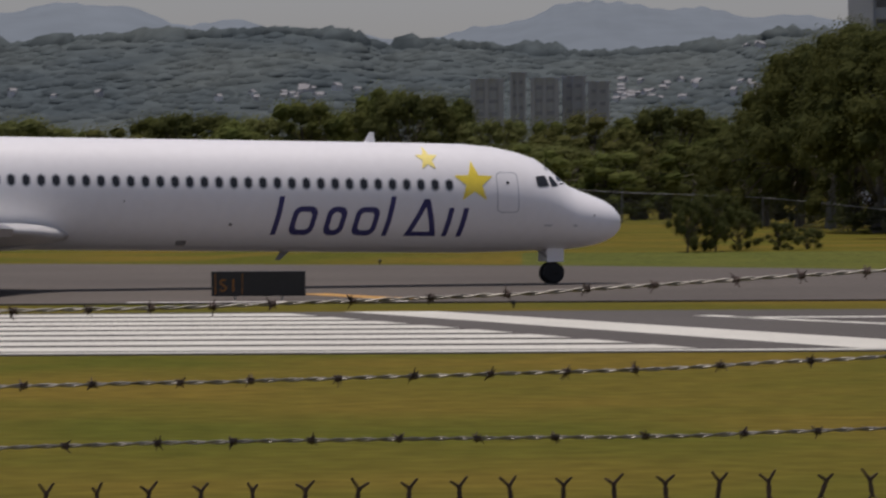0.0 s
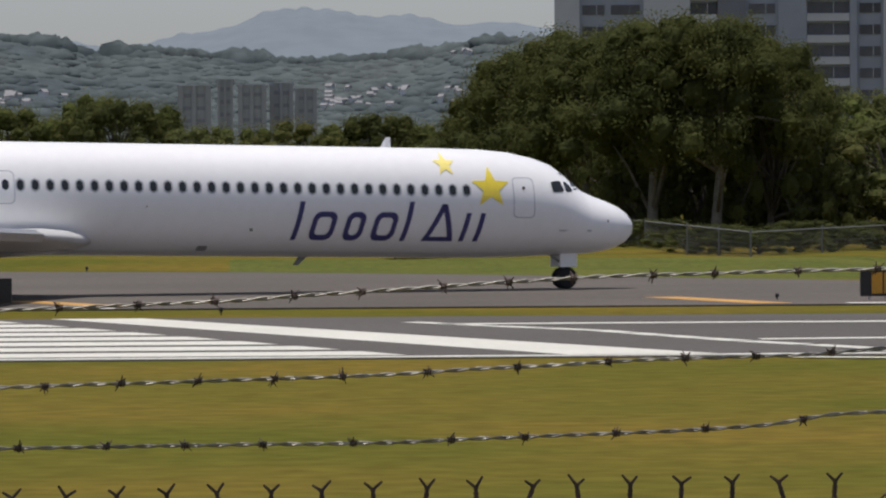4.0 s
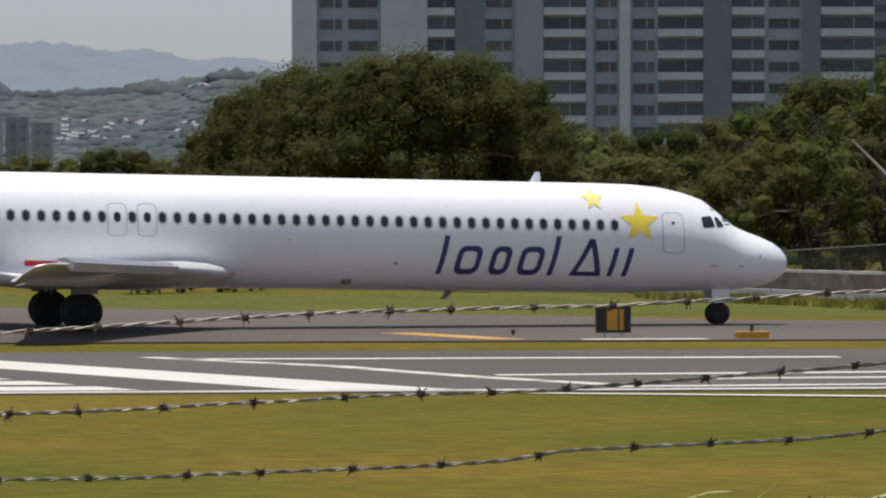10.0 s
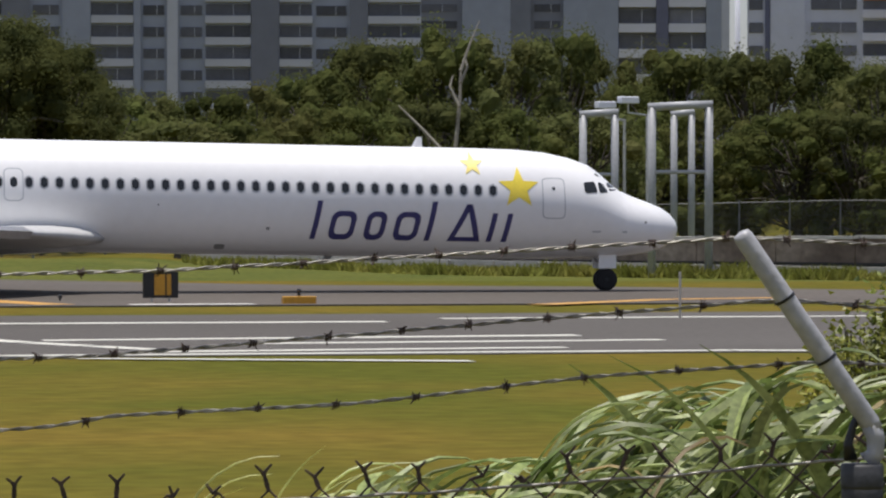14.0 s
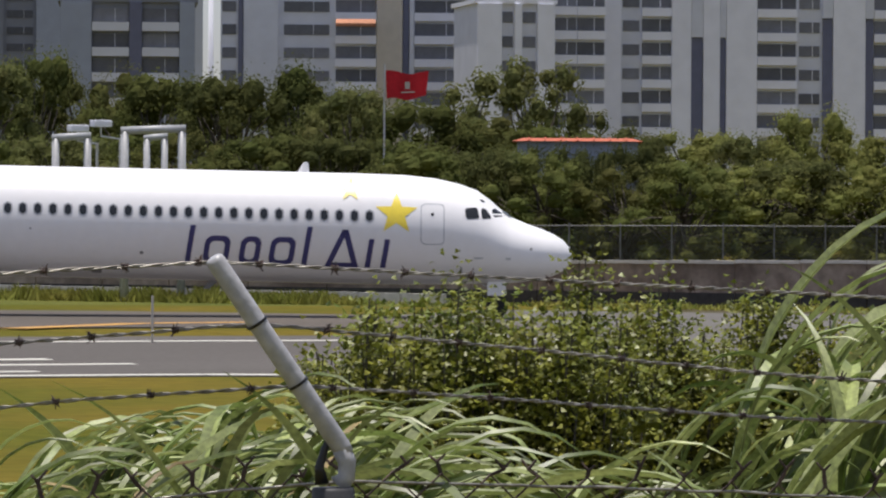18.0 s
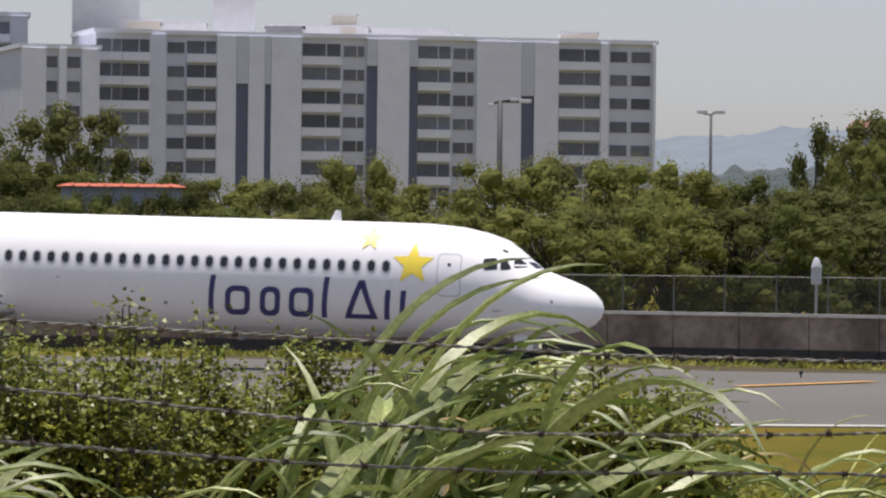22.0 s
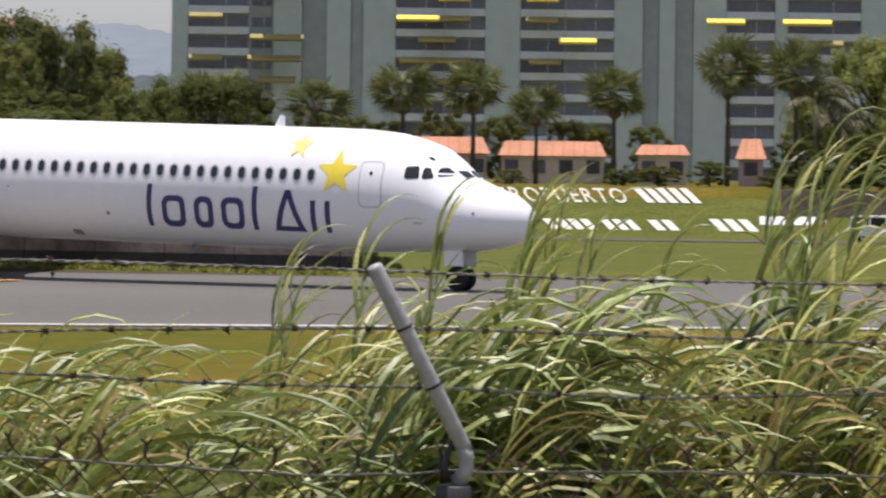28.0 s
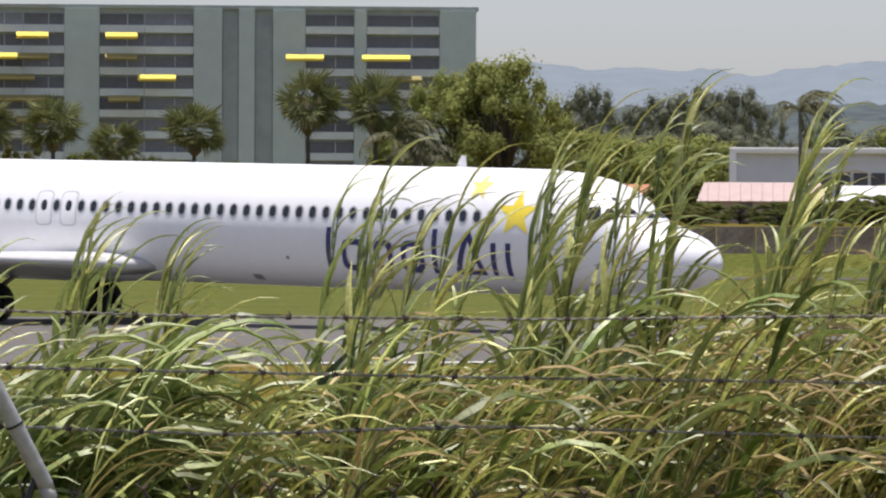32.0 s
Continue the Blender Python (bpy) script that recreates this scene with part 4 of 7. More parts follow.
def build_awnings():
    slope = lambda w: Geo().add([(-w / 2, 0, 0.9), (w / 2, 0, 0.9), (w / 2, -1.2, 0.35), (-w / 2, -1.2, 0.35), (-w / 2, -1.2, 0.1), (w / 2, -1.2, 0.1), (-w / 2, 0, 0.0), (w / 2, 0, 0.0)], [(0, 1, 2, 3), (3, 2, 5, 4), (0, 3, 4, 6), (1, 7, 5, 2), (6, 4, 5, 7)])
    # last number: 1 for the copy coloured as sunlit
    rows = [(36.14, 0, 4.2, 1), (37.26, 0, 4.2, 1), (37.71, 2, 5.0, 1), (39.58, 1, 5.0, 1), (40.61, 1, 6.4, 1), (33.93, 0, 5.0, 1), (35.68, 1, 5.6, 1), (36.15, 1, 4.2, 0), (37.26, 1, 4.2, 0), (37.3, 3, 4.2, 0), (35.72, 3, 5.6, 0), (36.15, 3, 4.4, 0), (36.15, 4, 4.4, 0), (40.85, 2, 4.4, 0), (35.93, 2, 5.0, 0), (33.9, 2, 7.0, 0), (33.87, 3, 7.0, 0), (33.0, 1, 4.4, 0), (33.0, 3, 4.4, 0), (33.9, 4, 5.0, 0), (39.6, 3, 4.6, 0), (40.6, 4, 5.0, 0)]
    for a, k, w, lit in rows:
        aw = thing("awning", "bright yellow awning, sunlight put into its colour" if lit else "dull yellow balcony awning", "awning", "awnings on the green flats", at=facing(a, 598.6, high(2.13 - 0.265 * k, 598.6)))
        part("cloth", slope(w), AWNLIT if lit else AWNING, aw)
    aw = thing("awning", "orange sunlit awning on the flats", "awning", at=facing(18.33, 546.5, high(2.33, 546.5)))
    part("cloth", slope(4.8), TILE, aw)


build_awnings()

# ---- the airliner ----
PITCH = 0.0168
STATIONS = [(0.0, 2.07, 1.99, 0.04), (0.1, 2.33, 1.76, 0.32), (0.3, 2.55, 1.56, 0.58), (0.6, 2.74, 1.40, 0.83), (1.0, 2.90, 1.28, 1.04), (1.5, 3.07, 1.19, 1.22), (2.0, 3.27, 1.13, 1.36),
            (2.35, 3.53, 1.11, 1.44), (2.7, 3.83, 1.10, 1.51), (3.1, 4.11, 1.09, 1.56), (3.7, 4.31, 1.06, 1.61), (4.5, 4.47, 1.03, 1.65), (5.5, 4.55, 1.0, 1.67), (7.0, 4.57, 0.99, 1.67),
            (20.0, 4.57, 0.99, 1.67), (31.0, 4.57, 0.99, 1.67), (34.0, 4.57, 1.3, 1.62), (37.0, 4.60, 2.05, 1.32), (39.5, 4.45, 2.8, 0.85), (41.3, 4.05, 3.35, 0.28)]


def section(s):
    """Top, bottom and half width of the body s metres behind the nose."""
    for a, b in zip(STATIONS, STATIONS[1:]):
        if s <= b[0]:
            q = (s - a[0]) / (b[0] - a[0])
            return [a[i] + (b[i] - a[i]) * q for i in (1, 2, 3)]
    return STATIONS[-1][1:]


def skin(s, z, side=-1, out=0.0):
    """The point of the skin at s metres behind the nose and height z."""
    top, bot, w = section(s)
    zc, h = (top + bot) / 2, (top - bot) / 2
    k = max(0.0, 1 - ((z - zc) / h) ** 2)
    return Vector((-s, side * (w * math.sqrt(k) + out), z))


def on_skin(g, flat, side=-1, out=0.008, cut=0.12, slices=1):
    """Lays a flat outline (s, z), split into strips along its height, on the skin."""
    zs = sorted({z for _, z in flat})
    z0, z1 = zs[0], zs[-1]
    n = max(1, int((z1 - z0) / cut))
    rows = []
    for i in range(n + 1):
        z = z0 + (z1 - z0) * i / n
        zz = min(max(z, z0 + 1e-5), z1 - 1e-5)
        xs = []
        for (s0, a), (s1, b) in zip(flat, flat[1:] + flat[:1]):
            if (a - zz) * (b - zz) < 0:
                xs.append(s0 + (s1 - s0) * (zz - a) / (b - a))
        xs.sort()
        rows.append((z, xs))
    for (za, xa), (zb, xb) in zip(rows, rows[1:]):
        for k in range(0, min(len(xa), len(xb)) - 1, 2):
            for i in range(slices):
                la, ra = (xa[k] + (xa[k + 1] - xa[k]) * (i + e) / slices for e in (0, 1))
                lb, rb = (xb[k] + (xb[k + 1] - xb[k]) * (i + e) / slices for e in (0, 1))
                q = [skin(la, za, side, out), skin(ra, za, side, out), skin(rb, zb, side, out), skin(lb, zb, side, out)]
                g.add(q if side < 0 else q[::-1], [(0, 1, 2, 3)])
    return g


def rounded(s, z, w, h, r, n=4):
    out = []
    for cx, cz, a0 in ((s + w / 2 - r, z + h / 2 - r, 0), (s - w / 2 + r, z + h / 2 - r, 90), (s - w / 2 + r, z - h / 2 + r, 180), (s + w / 2 - r, z - h / 2 + r, 270)):
        for k in range(n + 1):
            a = radians(a0 + 90 * k / n)
            out.append((cx + r * math.cos(a), cz + r * math.sin(a)))
    return out


def airfoil(le, chord, y, z, thick, n=10, drop=0.0):
    """A closed wing section at span y: leading edge at x = le, chord backwards."""
    up, lo = [], []
    for k in range(n + 1):
        c = (1 - math.cos(math.pi * k / n)) / 2
        t = thick * chord * 2.9 * (0.2969 * math.sqrt(c) - 0.126 * c - 0.3516 * c * c + 0.2843 * c ** 3 - 0.1036 * c ** 4) / 0.6
        up.append((le - chord * c, y, z + t - drop * c * c))
        lo.append((le - chord * c, y, z - 0.75 * t - drop * c * c))
    return up + lo[-2:0:-1]


ROLLING = []


def wheel(name, parent, x, y, r, w):
    tyre = part(name, Geo().lathe((0, -w / 2, 0), (0, w / 2, 0), [(0, r * 0.62), (0.02, r * 0.86), (0.15, r * 0.97), (0.35, r), (0.65, r), (0.85, r * 0.97), (0.98, r * 0.86), (1, r * 0.62)], 28), RUBBER, parent, smooth=True, at=pose(x, y, r))
    part("rim", Geo().lathe((0, -w * 0.5, 0), (0, w * 0.5, 0), [(0, r * 0.18), (0.03, r * 0.3), (0.12, r * 0.55), (0.0, r * 0.6), (1.0, r * 0.6), (0.88, r * 0.55), (0.97, r * 0.3), (1, r * 0.18)], 20), RIMDARK, tyre, "dull dark rim", smooth=True)
    ROLLING.append((tyre, x, y, r))
    return tyre


def build_plane():
    p = thing("airliner", "white twin-engine jet airliner with yellow stars and dark blue shapes", "airplane")
    g, n = Geo(), 40
    ss = sorted({s for s, *_ in STATIONS} | {0.03, 0.2, 0.45, 0.8, 1.25, 1.75, 10, 15, 25, 28, 35.5, 38.3})
    rings = []
    for s in ss:
        top, bot, w = section(s)
        zc, h = (top + bot) / 2, (top - bot) / 2
        rings.append([(-s, w * math.sin(2 * math.pi * k / n), zc + h * math.cos(2 * math.pi * k / n)) for k in range(n)])
    part("fuselage", g.rings(rings), WHITE, p, "glossy white fuselage", smooth=True)
    # cabin windows
    for side in (-1, 1):
        pane, rim = Geo(), Geo()
        on_skin(pane, rounded(20.0, 3.20, 0.225, 0.34, 0.105), side, 0.014, 0.05)
        on_skin(rim, rounded(20.0, 3.20, 0.32, 0.44, 0.15), side, 0.008, 0.06)
        pm, rm = pane.mesh("cabin_window", GLASS), rim.mesh("window_rim", SEAM)
        for k in range(50):
            at = Matrix.Translation((20.0 - (6.54 + 0.483 * k), 0, 0))
            win = part("cabin_window", pm, None, p, at=at)
            part("window_rim", rm, None, win)
        # forward service door, over-wing exits and panels
        for nm, s, z, w, h in (("service_door", 4.52, 2.98, 0.70, 1.26), ("overwing_exit", 22.0, 3.12, 0.56, 0.98), ("overwing_exit", 22.96, 3.12, 0.56, 0.98)):
            seam, body = Geo(), Geo()
            on_skin(seam, rounded(s, z, w + 0.07, h + 0.07, 0.14), side, 0.006, 0.06)
            on_skin(body, rounded(s, z, w, h, 0.12), side, 0.009, 0.06)
            d = part(nm, body, WHITE, p, "white door with rounded corners")
            part("seam", seam, SEAM, d)
            if nm == "service_door":
                part("door_window", on_skin(Geo(), rounded(s, z + 0.32, 0.11, 0.11, 0.05), side, 0.013, 0.03), GLASS, d)
        # cockpit windows
        for pane in ([(3.48, 3.47), (3.42, 3.54), (3.14, 3.55), (3.08, 3.50), (3.02, 3.24), (3.06, 3.19), (3.38, 3.17), (3.46, 3.22)], [(2.97, 3.47), (2.93, 3.53), (2.82, 3.52), (2.65, 3.27), (2.65, 3.21), (2.88, 3.18), (2.94, 3.22)],
                     [(2.62, 3.48), (2.56, 3.52), (2.48, 3.52), (2.24, 3.34), (2.22, 3.29), (2.50, 3.25), (2.58, 3.29)]):
            part("cockpit_window", on_skin(Geo(), pane, side, 0.016, 0.03, 6), GLASS, p, "dark cockpit pane")
        for nm, f0, f1, z0, z1 in (("cockpit_window", 3, 19, 3.27, 3.43), ("eyebrow_window", 31, 35, 3.74, 3.80)):
            g, n = Geo(), 6
            for i in range(n + 1):
                for j in range(n + 1):
                    f_, z = radians(f0 + (f1 - f0) * i / n), z0 + (z1 - z0) * j / n
                    z -= 0.02 * (1 - j / n)
                    lo, hi = 1.0, 5.5
                    for _ in range(30):
                        mid = (lo + hi) / 2
                        top, bot, w = section(mid)
                        if (top + bot) / 2 + (top - bot) / 2 * math.cos(f_) < z:
                            lo = mid
                        else:
                            hi = mid
                    g.v.append((-lo + 0.010, side * (w * math.sin(f_) + 0.008), z + 0.012))
            g.f = [(i * (n + 1) + j, (i + 1) * (n + 1) + j, (i + 1) * (n + 1) + j + 1, i * (n + 1) + j + 1) for i in range(n) for j in range(n)]
            part(nm, g, GLASS, p, "dark cockpit pane", smooth=True)
        # livery: stars and plain slanted bars
        for s, z, r, a in ((5.68, 3.29, 0.70, 0), (7.16, 4.04, 0.40, 0)):
            pts = [(s - (r if k % 2 == 0 else r * 0.42) * math.sin(radians(36 * k + a)), z + (r if k % 2 == 0 else r * 0.42) * math.cos(radians(36 * k + a))) for k in range(10)]
            part("star", on_skin(Geo(), pts, side, 0.010 if r > 0.5 else 0.02, 0.01, 4), YELLOW if r > 0.5 else GLAREYELLOW, p, "yellow star" if r > 0.5 else "small yellow star")
        # plain forms in the place of the name: bars, rounded loops and a triangle, all leaning
        lean, low, pen = 0.18, 1.54, 0.17
        slant = lambda pts: [(a - lean * (b - low), b) for a, b in pts]
        for a, h in ((12.40, 1.24), (8.66, 1.27), (6.62, 0.92), (6.12, 0.92)):
            part("livery_bar", on_skin(Geo(), slant([(a + pen / 2, low), (a - pen / 2, low), (a - pen / 2, low + h), (a + pen / 2, low + h)]), side, 0.010, 0.08), BLUE, p, "dark blue bar")
        for a, w in ((11.52, 0.82), (10.45, 0.66), (9.42, 0.80)):
            loop, zc = Geo(), low + 0.46
            outer, inner = rounded(a, zc, w, 0.92, 0.26, 6), rounded(a, zc, w - 2 * pen, 0.92 - 2 * pen, 0.14, 6)
            for k in range(len(outer)):
                k2 = (k + 1) % len(outer)
                q = [skin(u, v, side, 0.024) for u, v in slant([outer[k], outer[k2], inner[k2], inner[k]])]
                loop.add(q if side > 0 else q[::-1], [(0, 1, 2, 3)])
            part("livery_loop", loop, BLUE, p, "dark blue rounded loop")
        tri = Geo()
        foot0, foot1, apex = (7.90, low), (7.00, low), (7.30, low + 1.2)
        for (a0, b0), (a1, b1) in ((foot0, apex), (foot1, apex)):
            on_skin(tri, [(a0 + pen * 0.55, b0), (a0 - pen * 0.55, b0), (a1 - pen * 0.55, b1), (a1 + pen * 0.55, b1)], side, 0.010, 0.08)
        on_skin(tri, [(7.85, low), (7.05, low), (7.05, low + 0.14), (7.80, low + 0.14)], side, 0.011, 0.08)
        part("livery_triangle", tri, BLUE, p, "dark blue open triangle")
        for s, z, w, h in ((13.85, 1.86, 0.12, 0.10), (15.34, 1.25, 0.34, 0.16), (17.4, 2.56, 0.07, 0.07), (1.35, 2.25, 0.08, 0.10)):
            part("vent", on_skin(Geo(), rounded(s, z, w, h, 0.03), side, 0.010, 0.03), BELLY, p)
        part("nose_bar", on_skin(Geo(), rounded(2.6, 1.92, 1.2, 0.06, 0.02), side, 0.008, 0.03), SEAM, p)
        part("registration_bar", on_skin(Geo(), rounded(31.0, 3.95, 1.5, 0.15, 0.03), side, 0.03, 0.05), BELLY, p)
    # blade aerials
    part("aerial", Geo().rings([[(-8.95 + 0.42 * c, 0.03 * t, 4.50) for c, t in ((0, 0), (0.3, 1), (1, 0), (0.3, -1))], [(-8.72 + 0.16 * c, 0.015 * t, 4.90) for c, t in ((0, 0), (0.3, 1), (1, 0), (0.3, -1))]]), WHITE, p)
    part("aerial", Geo().rings([[(-11.7 + 0.35 * c, 0.03 * t, 1.1) for c, t in ((0, 0), (0.3, 1), (1, 0), (0.3, -1))], [(-11.95 + 0.18 * c, 0.02 * t, 0.72) for c, t in ((0, 0), (0.3, 1), (1, 0), (0.3, -1))]]), BELLY, p)
    # wings
    for side in (-1, 1):
        secs = [(0.9, -18.9, 7.4, 1.46, 0.115), (1.7, -19.4, 6.9, 1.48, 0.12), (3.2, -20.6, 5.7, 1.56, 0.115), (5.2, -21.9, 4.7, 1.62, 0.105), (10.5, -24.7, 3.1, 1.70, 0.095), (15.9, -27.4, 1.75, 1.78, 0.085), (16.4, -28.1, 1.0, 1.79, 0.05)]
        w = part("wing", Geo().rings([airfoil(x, c, side * y, z, t, drop=0.5) for y, x, c, z, t in secs]), WINGGREY, p, "light grey swept wing", smooth=True)
        part("slat", Geo().rings([[(x + 0.1, side * y, z + 0.06), (x + 0.02, side * y, z - 0.18), (x - 0.45, side * y, z + 0.17), (x - 0.2, side * y, z + 0.2)] for y, x, c, z, t in secs[3:6]]), ALU, w, "bare metal leading edge")
        for y, x, z in ((4.2, -25.2, 1.36), (7.3, -26.2, 1.42), (10.6, -27.1, 1.52)):
            part("flap_fairing", Geo().tube([(x + 2.2, side * y, z), (x + 1, side * y, z - 0.22), (x - 0.6, side * y, z - 0.2), (x - 1.6, side * y, z - 0.02)], [0.03, 0.16, 0.14, 0.02], 8), WINGGREY, w, smooth=True)
        part("wingtip_panel", Geo().slab([(-27.1, side * 12.6), (-28.0, side * 12.6), (-28.2, side * 13.2), (-27.4, side * 13.2)], 1.70, 1.86), RED, w, "red tip panel")
        # engine
        e = part("engine", Geo().lathe((-30.3, side * 2.95, 3.15), (-36.3, side * 2.95, 3.25), [(0.0, 0.60), (0.01, 0.72), (0.05, 0.80), (0.2, 0.86), (0.6, 0.86), (0.85, 0.72), (1.0, 0.55)], 24), WHITE, p, "white rear engine nacelle", smooth=True)
        part("intake", Geo().lathe((-30.27, side * 2.95, 3.15), (-30.6, side * 2.95, 3.15), [(0.0, 0.70), (0.02, 0.60), (1.0, 0.55)], 24), BLACK, e)
        part("pylon", Geo().rings([airfoil(-31.2, 4.2, side * 1.3, 3.2, 0.08), airfoil(-31.5, 3.8, side * 2.3, 3.2, 0.08)]), WHITE, p)
        part("tailplane", Geo().rings([airfoil(-39.6, 3.4, 0.0, 8.75, 0.09), airfoil(-41.8, 1.3, side * 6.1, 8.8, 0.09)]), WHITE, p, smooth=True)
    part("tail_fin", Geo().rings([[(le - ch * c, yy * tt, zz) for c, yy in ((0, 0), (0.2, 1), (0.5, 1), (1, 0), (0.5, -1), (0.2, -1))] for le, ch, zz, tt in ((-33.6, 7.4, 4.4, 0.32), (-39.0, 4.3, 8.7, 0.2))]), WHITE, p)
    part("wing_fairing", Geo().rings([[(-s, w2 * math.sin(2 * math.pi * k / 20), 1.45 + h2 * math.cos(2 * math.pi * k / 20)) for k in range(20)] for s, w2, h2 in ((19.4, 0.5, 0.2), (20.2, 1.3, 0.46), (22, 1.66, 0.56), (25.5, 1.66, 0.56), (27.2, 1.25, 0.42), (28.4, 0.4, 0.15))]), WHITE, p, smooth=True)
    # landing gear
    ng = part("nose_gear", Geo().tube([(-2.43, 0, 1.3), (-2.43, 0, 0.33)], 0.075, 10).tube([(-2.43, -0.22, 0.33), (-2.43, 0.22, 0.33)], 0.05, 8).tube([(-2.43, 0, 0.75), (-3.1, 0, 1.25)], 0.04, 8), ALU, p)
    part("gear_door", Geo().box(-2.75, -2.15, -0.42, -0.38, 0.72, 1.18, 0.015), WHITE, ng)
    part("gear_door", Geo().box(-2.75, -2.15, 0.38, 0.42, 0.72, 1.18, 0.015), WHITE, ng)
    for y in (-0.2, 0.2):
        wheel("nose_wheel", ng, -2.43, y, 0.36, 0.2)
    for side in (-1, 1):
        mg = part("main_gear", Geo().tube([(-24.3, side * 2.4, 1.7), (-24.3, side * 2.55, 0.52)], 0.13, 12).tube([(-24.3, side * 2.2, 0.52), (-24.3, side * 2.95, 0.52)], 0.08, 8).tube([(-24.3, side * 2.45, 0.9), (-24.3, side * 1.2, 1.5)], 0.07, 8), ALU, p)
        part("gear_door", Geo().box(-24.75, -23.9, side * 3.1 - 0.02, side * 3.1 + 0.02, 1.15, 1.6, 0.015), BELLY, mg)
        for y in (2.25, 2.85):
            wheel("main_wheel", mg, -24.3, side * y, 0.60, 0.40)
    # the body stands a little nose-down on its gear
    gear = {o for g in p.children if g.name.startswith(("nose_gear", "main_gear")) for o in (g, *g.children_recursive)}
    done = set()
    for o in p.children_recursive:
        if o in gear:
            continue
        if o.data not in done:
            for v in o.data.vertices:
                v.co.z += PITCH * (-v.co.x - 2.4)
            done.add(o.data)
        if o.parent == p:
            o.location.z -= PITCH * o.location.x
    return p


airliner = build_plane()

# ---- the near fence ----
FENCE_D = [(-12, 6.1), (0, 6.25), (18, 6.5), (37, 7.8), (50, 8.8)]
TOP_WIRE = [(-9, -1.66), (-3.3, -1.60), (0.8, -1.46), (5.6, -1.17), (9.4, -1.08), (13.0, -0.87), (16.57, -0.66), (20.6, -0.86), (23.3, -0.98), (27.3, -1.17), (31.4, -1.22), (35.17, -1.29), (38.2, -1.37), (42.7, -1.39), (46.9, -1.32), (51, -1.34)]
MID_WIRE = [(-9, -2.62), (-2.6, -2.54), (2.5, -2.42), (6.4, -2.22), (8.3, -2.17), (11.7, -1.89), (14.8, -1.63), (17.1, -1.44), (20.6, -1.75), (23.4, -2.02), (26.0, -2.18), (29.3, -2.16), (31.7, -2.08), (35.55, -2.02), (38.2, -2.07), (41.9, -2.13), (46.9, -2.17), (51, -2.2)]
LOW_WIRE = [(-9, -3.42), (-3.0, -3.30), (3.0, -3.26), (6.8, -3.12), (8.05, -3.04), (8.4, -2.93), (11.7, -2.77), (14.7, -2.42), (17.64, -2.22), (20.6, -2.40), (23.4, -2.58), (26.3, -2.67), (30.5, -2.63), (33.2, -2.75), (35.93, -2.77), (38.6, -2.87), (41.8, -2.75), (46.9, -2.86), (51, -2.9)]
LINK_WIRE = [(-9, -4.32), (-1, -4.26), (3.2, -4.19), (8.7, -4.10), (12.0, -3.95), (15.6, -3.70), (18.05, -3.45), (22.3, -3.52), (26.8, -3.68), (30.4, -3.70), (34.5, -3.92), (36.2, -3.84), (40, -3.80), (45, -3.86), (51, -3.9)]


def strung(table, a, lift=0.0):
    d = ramp_at(FENCE_D, a)
    return Vector(spot(a, d, high(ramp_at(table, a), d) + lift))


def smooth_table(table, a):
    """The wire's height, rounded a little where it bends."""
    return sum(ramp_at(table, a + k * 0.15) for k in (-2, -1, 0, 1, 2)) / 5


def build_barbed(name, table, seed, gap):
    rnd = random.Random(seed)
    w = thing(name, "twisted galvanised barbed wire strand with rusty barbs", "barbed wire", "strands along the fence")
    a0, a1 = -8.5, 50.5
    for ph, nm in ((0.0, "wire"), (math.pi, "wire")):
        pts, a, run = [], a0, 0.0
        while a < a1:
            d = ramp_at(FENCE_D, a)
            p = Vector(spot(a, d, high(smooth_table(table, a), d)))
            run = radians(a - a0) * d
            turn = run / 0.034 * math.pi + ph
            r = 0.0017
            out = Vector((math.sin(radians(a)), math.cos(radians(a)), 0))
            p += Vector((0, 0, r * math.cos(turn))) + out * (r * math.sin(turn)) + Vector((0, 0, 0.0012 * noise.noise(Vector((run * 9, seed, 0)))))
            pts.append(p)
            a += 0.085
        part(nm, Geo().tube(pts, 0.00155, 5), STEEL, w, smooth=True)
    a = a0 + 0.3
    while a < a1:
        d = ramp_at(FENCE_D, a)
        c = Vector(spot(a, d, high(smooth_table(table, a), d)))
        tx = Vector((math.cos(radians(a)), -math.sin(radians(a)), 0))
        ty = Vector((math.sin(radians(a)), math.cos(radians(a)), 0))
        g = Geo()
        n = 14
        coil = [c + tx * (0.010 * (k / n - 0.5)) + (Vector((0, 0, 1)) * math.cos(k * 1.35) + ty * math.sin(k * 1.35)) * 0.0045 for k in range(n + 1)]
        g.tube(coil, 0.0013, 4)
        for _ in range(4):
            v = Vector((0, 0, rnd.choice((-1, 1)) * rnd.uniform(0.5, 1))) + tx * rnd.uniform(-0.8, 0.8) + ty * rnd.uniform(-0.8, 0.8)
            g.tube([c + tx * rnd.uniform(-0.004, 0.004), c + v.normalized() * rnd.uniform(0.009, 0.014)], [0.0015, 0.0007], 4)
        part("barb", g, RUST, w)
        a += math.degrees(gap * rnd.uniform(0.82, 1.18) / d)


build_barbed("barbed_wire", TOP_WIRE, 1, 0.10)
build_barbed("barbed_wire", MID_WIRE, 2, 0.11)
build_barbed("barbed_wire", LOW_WIRE, 3, 0.125)


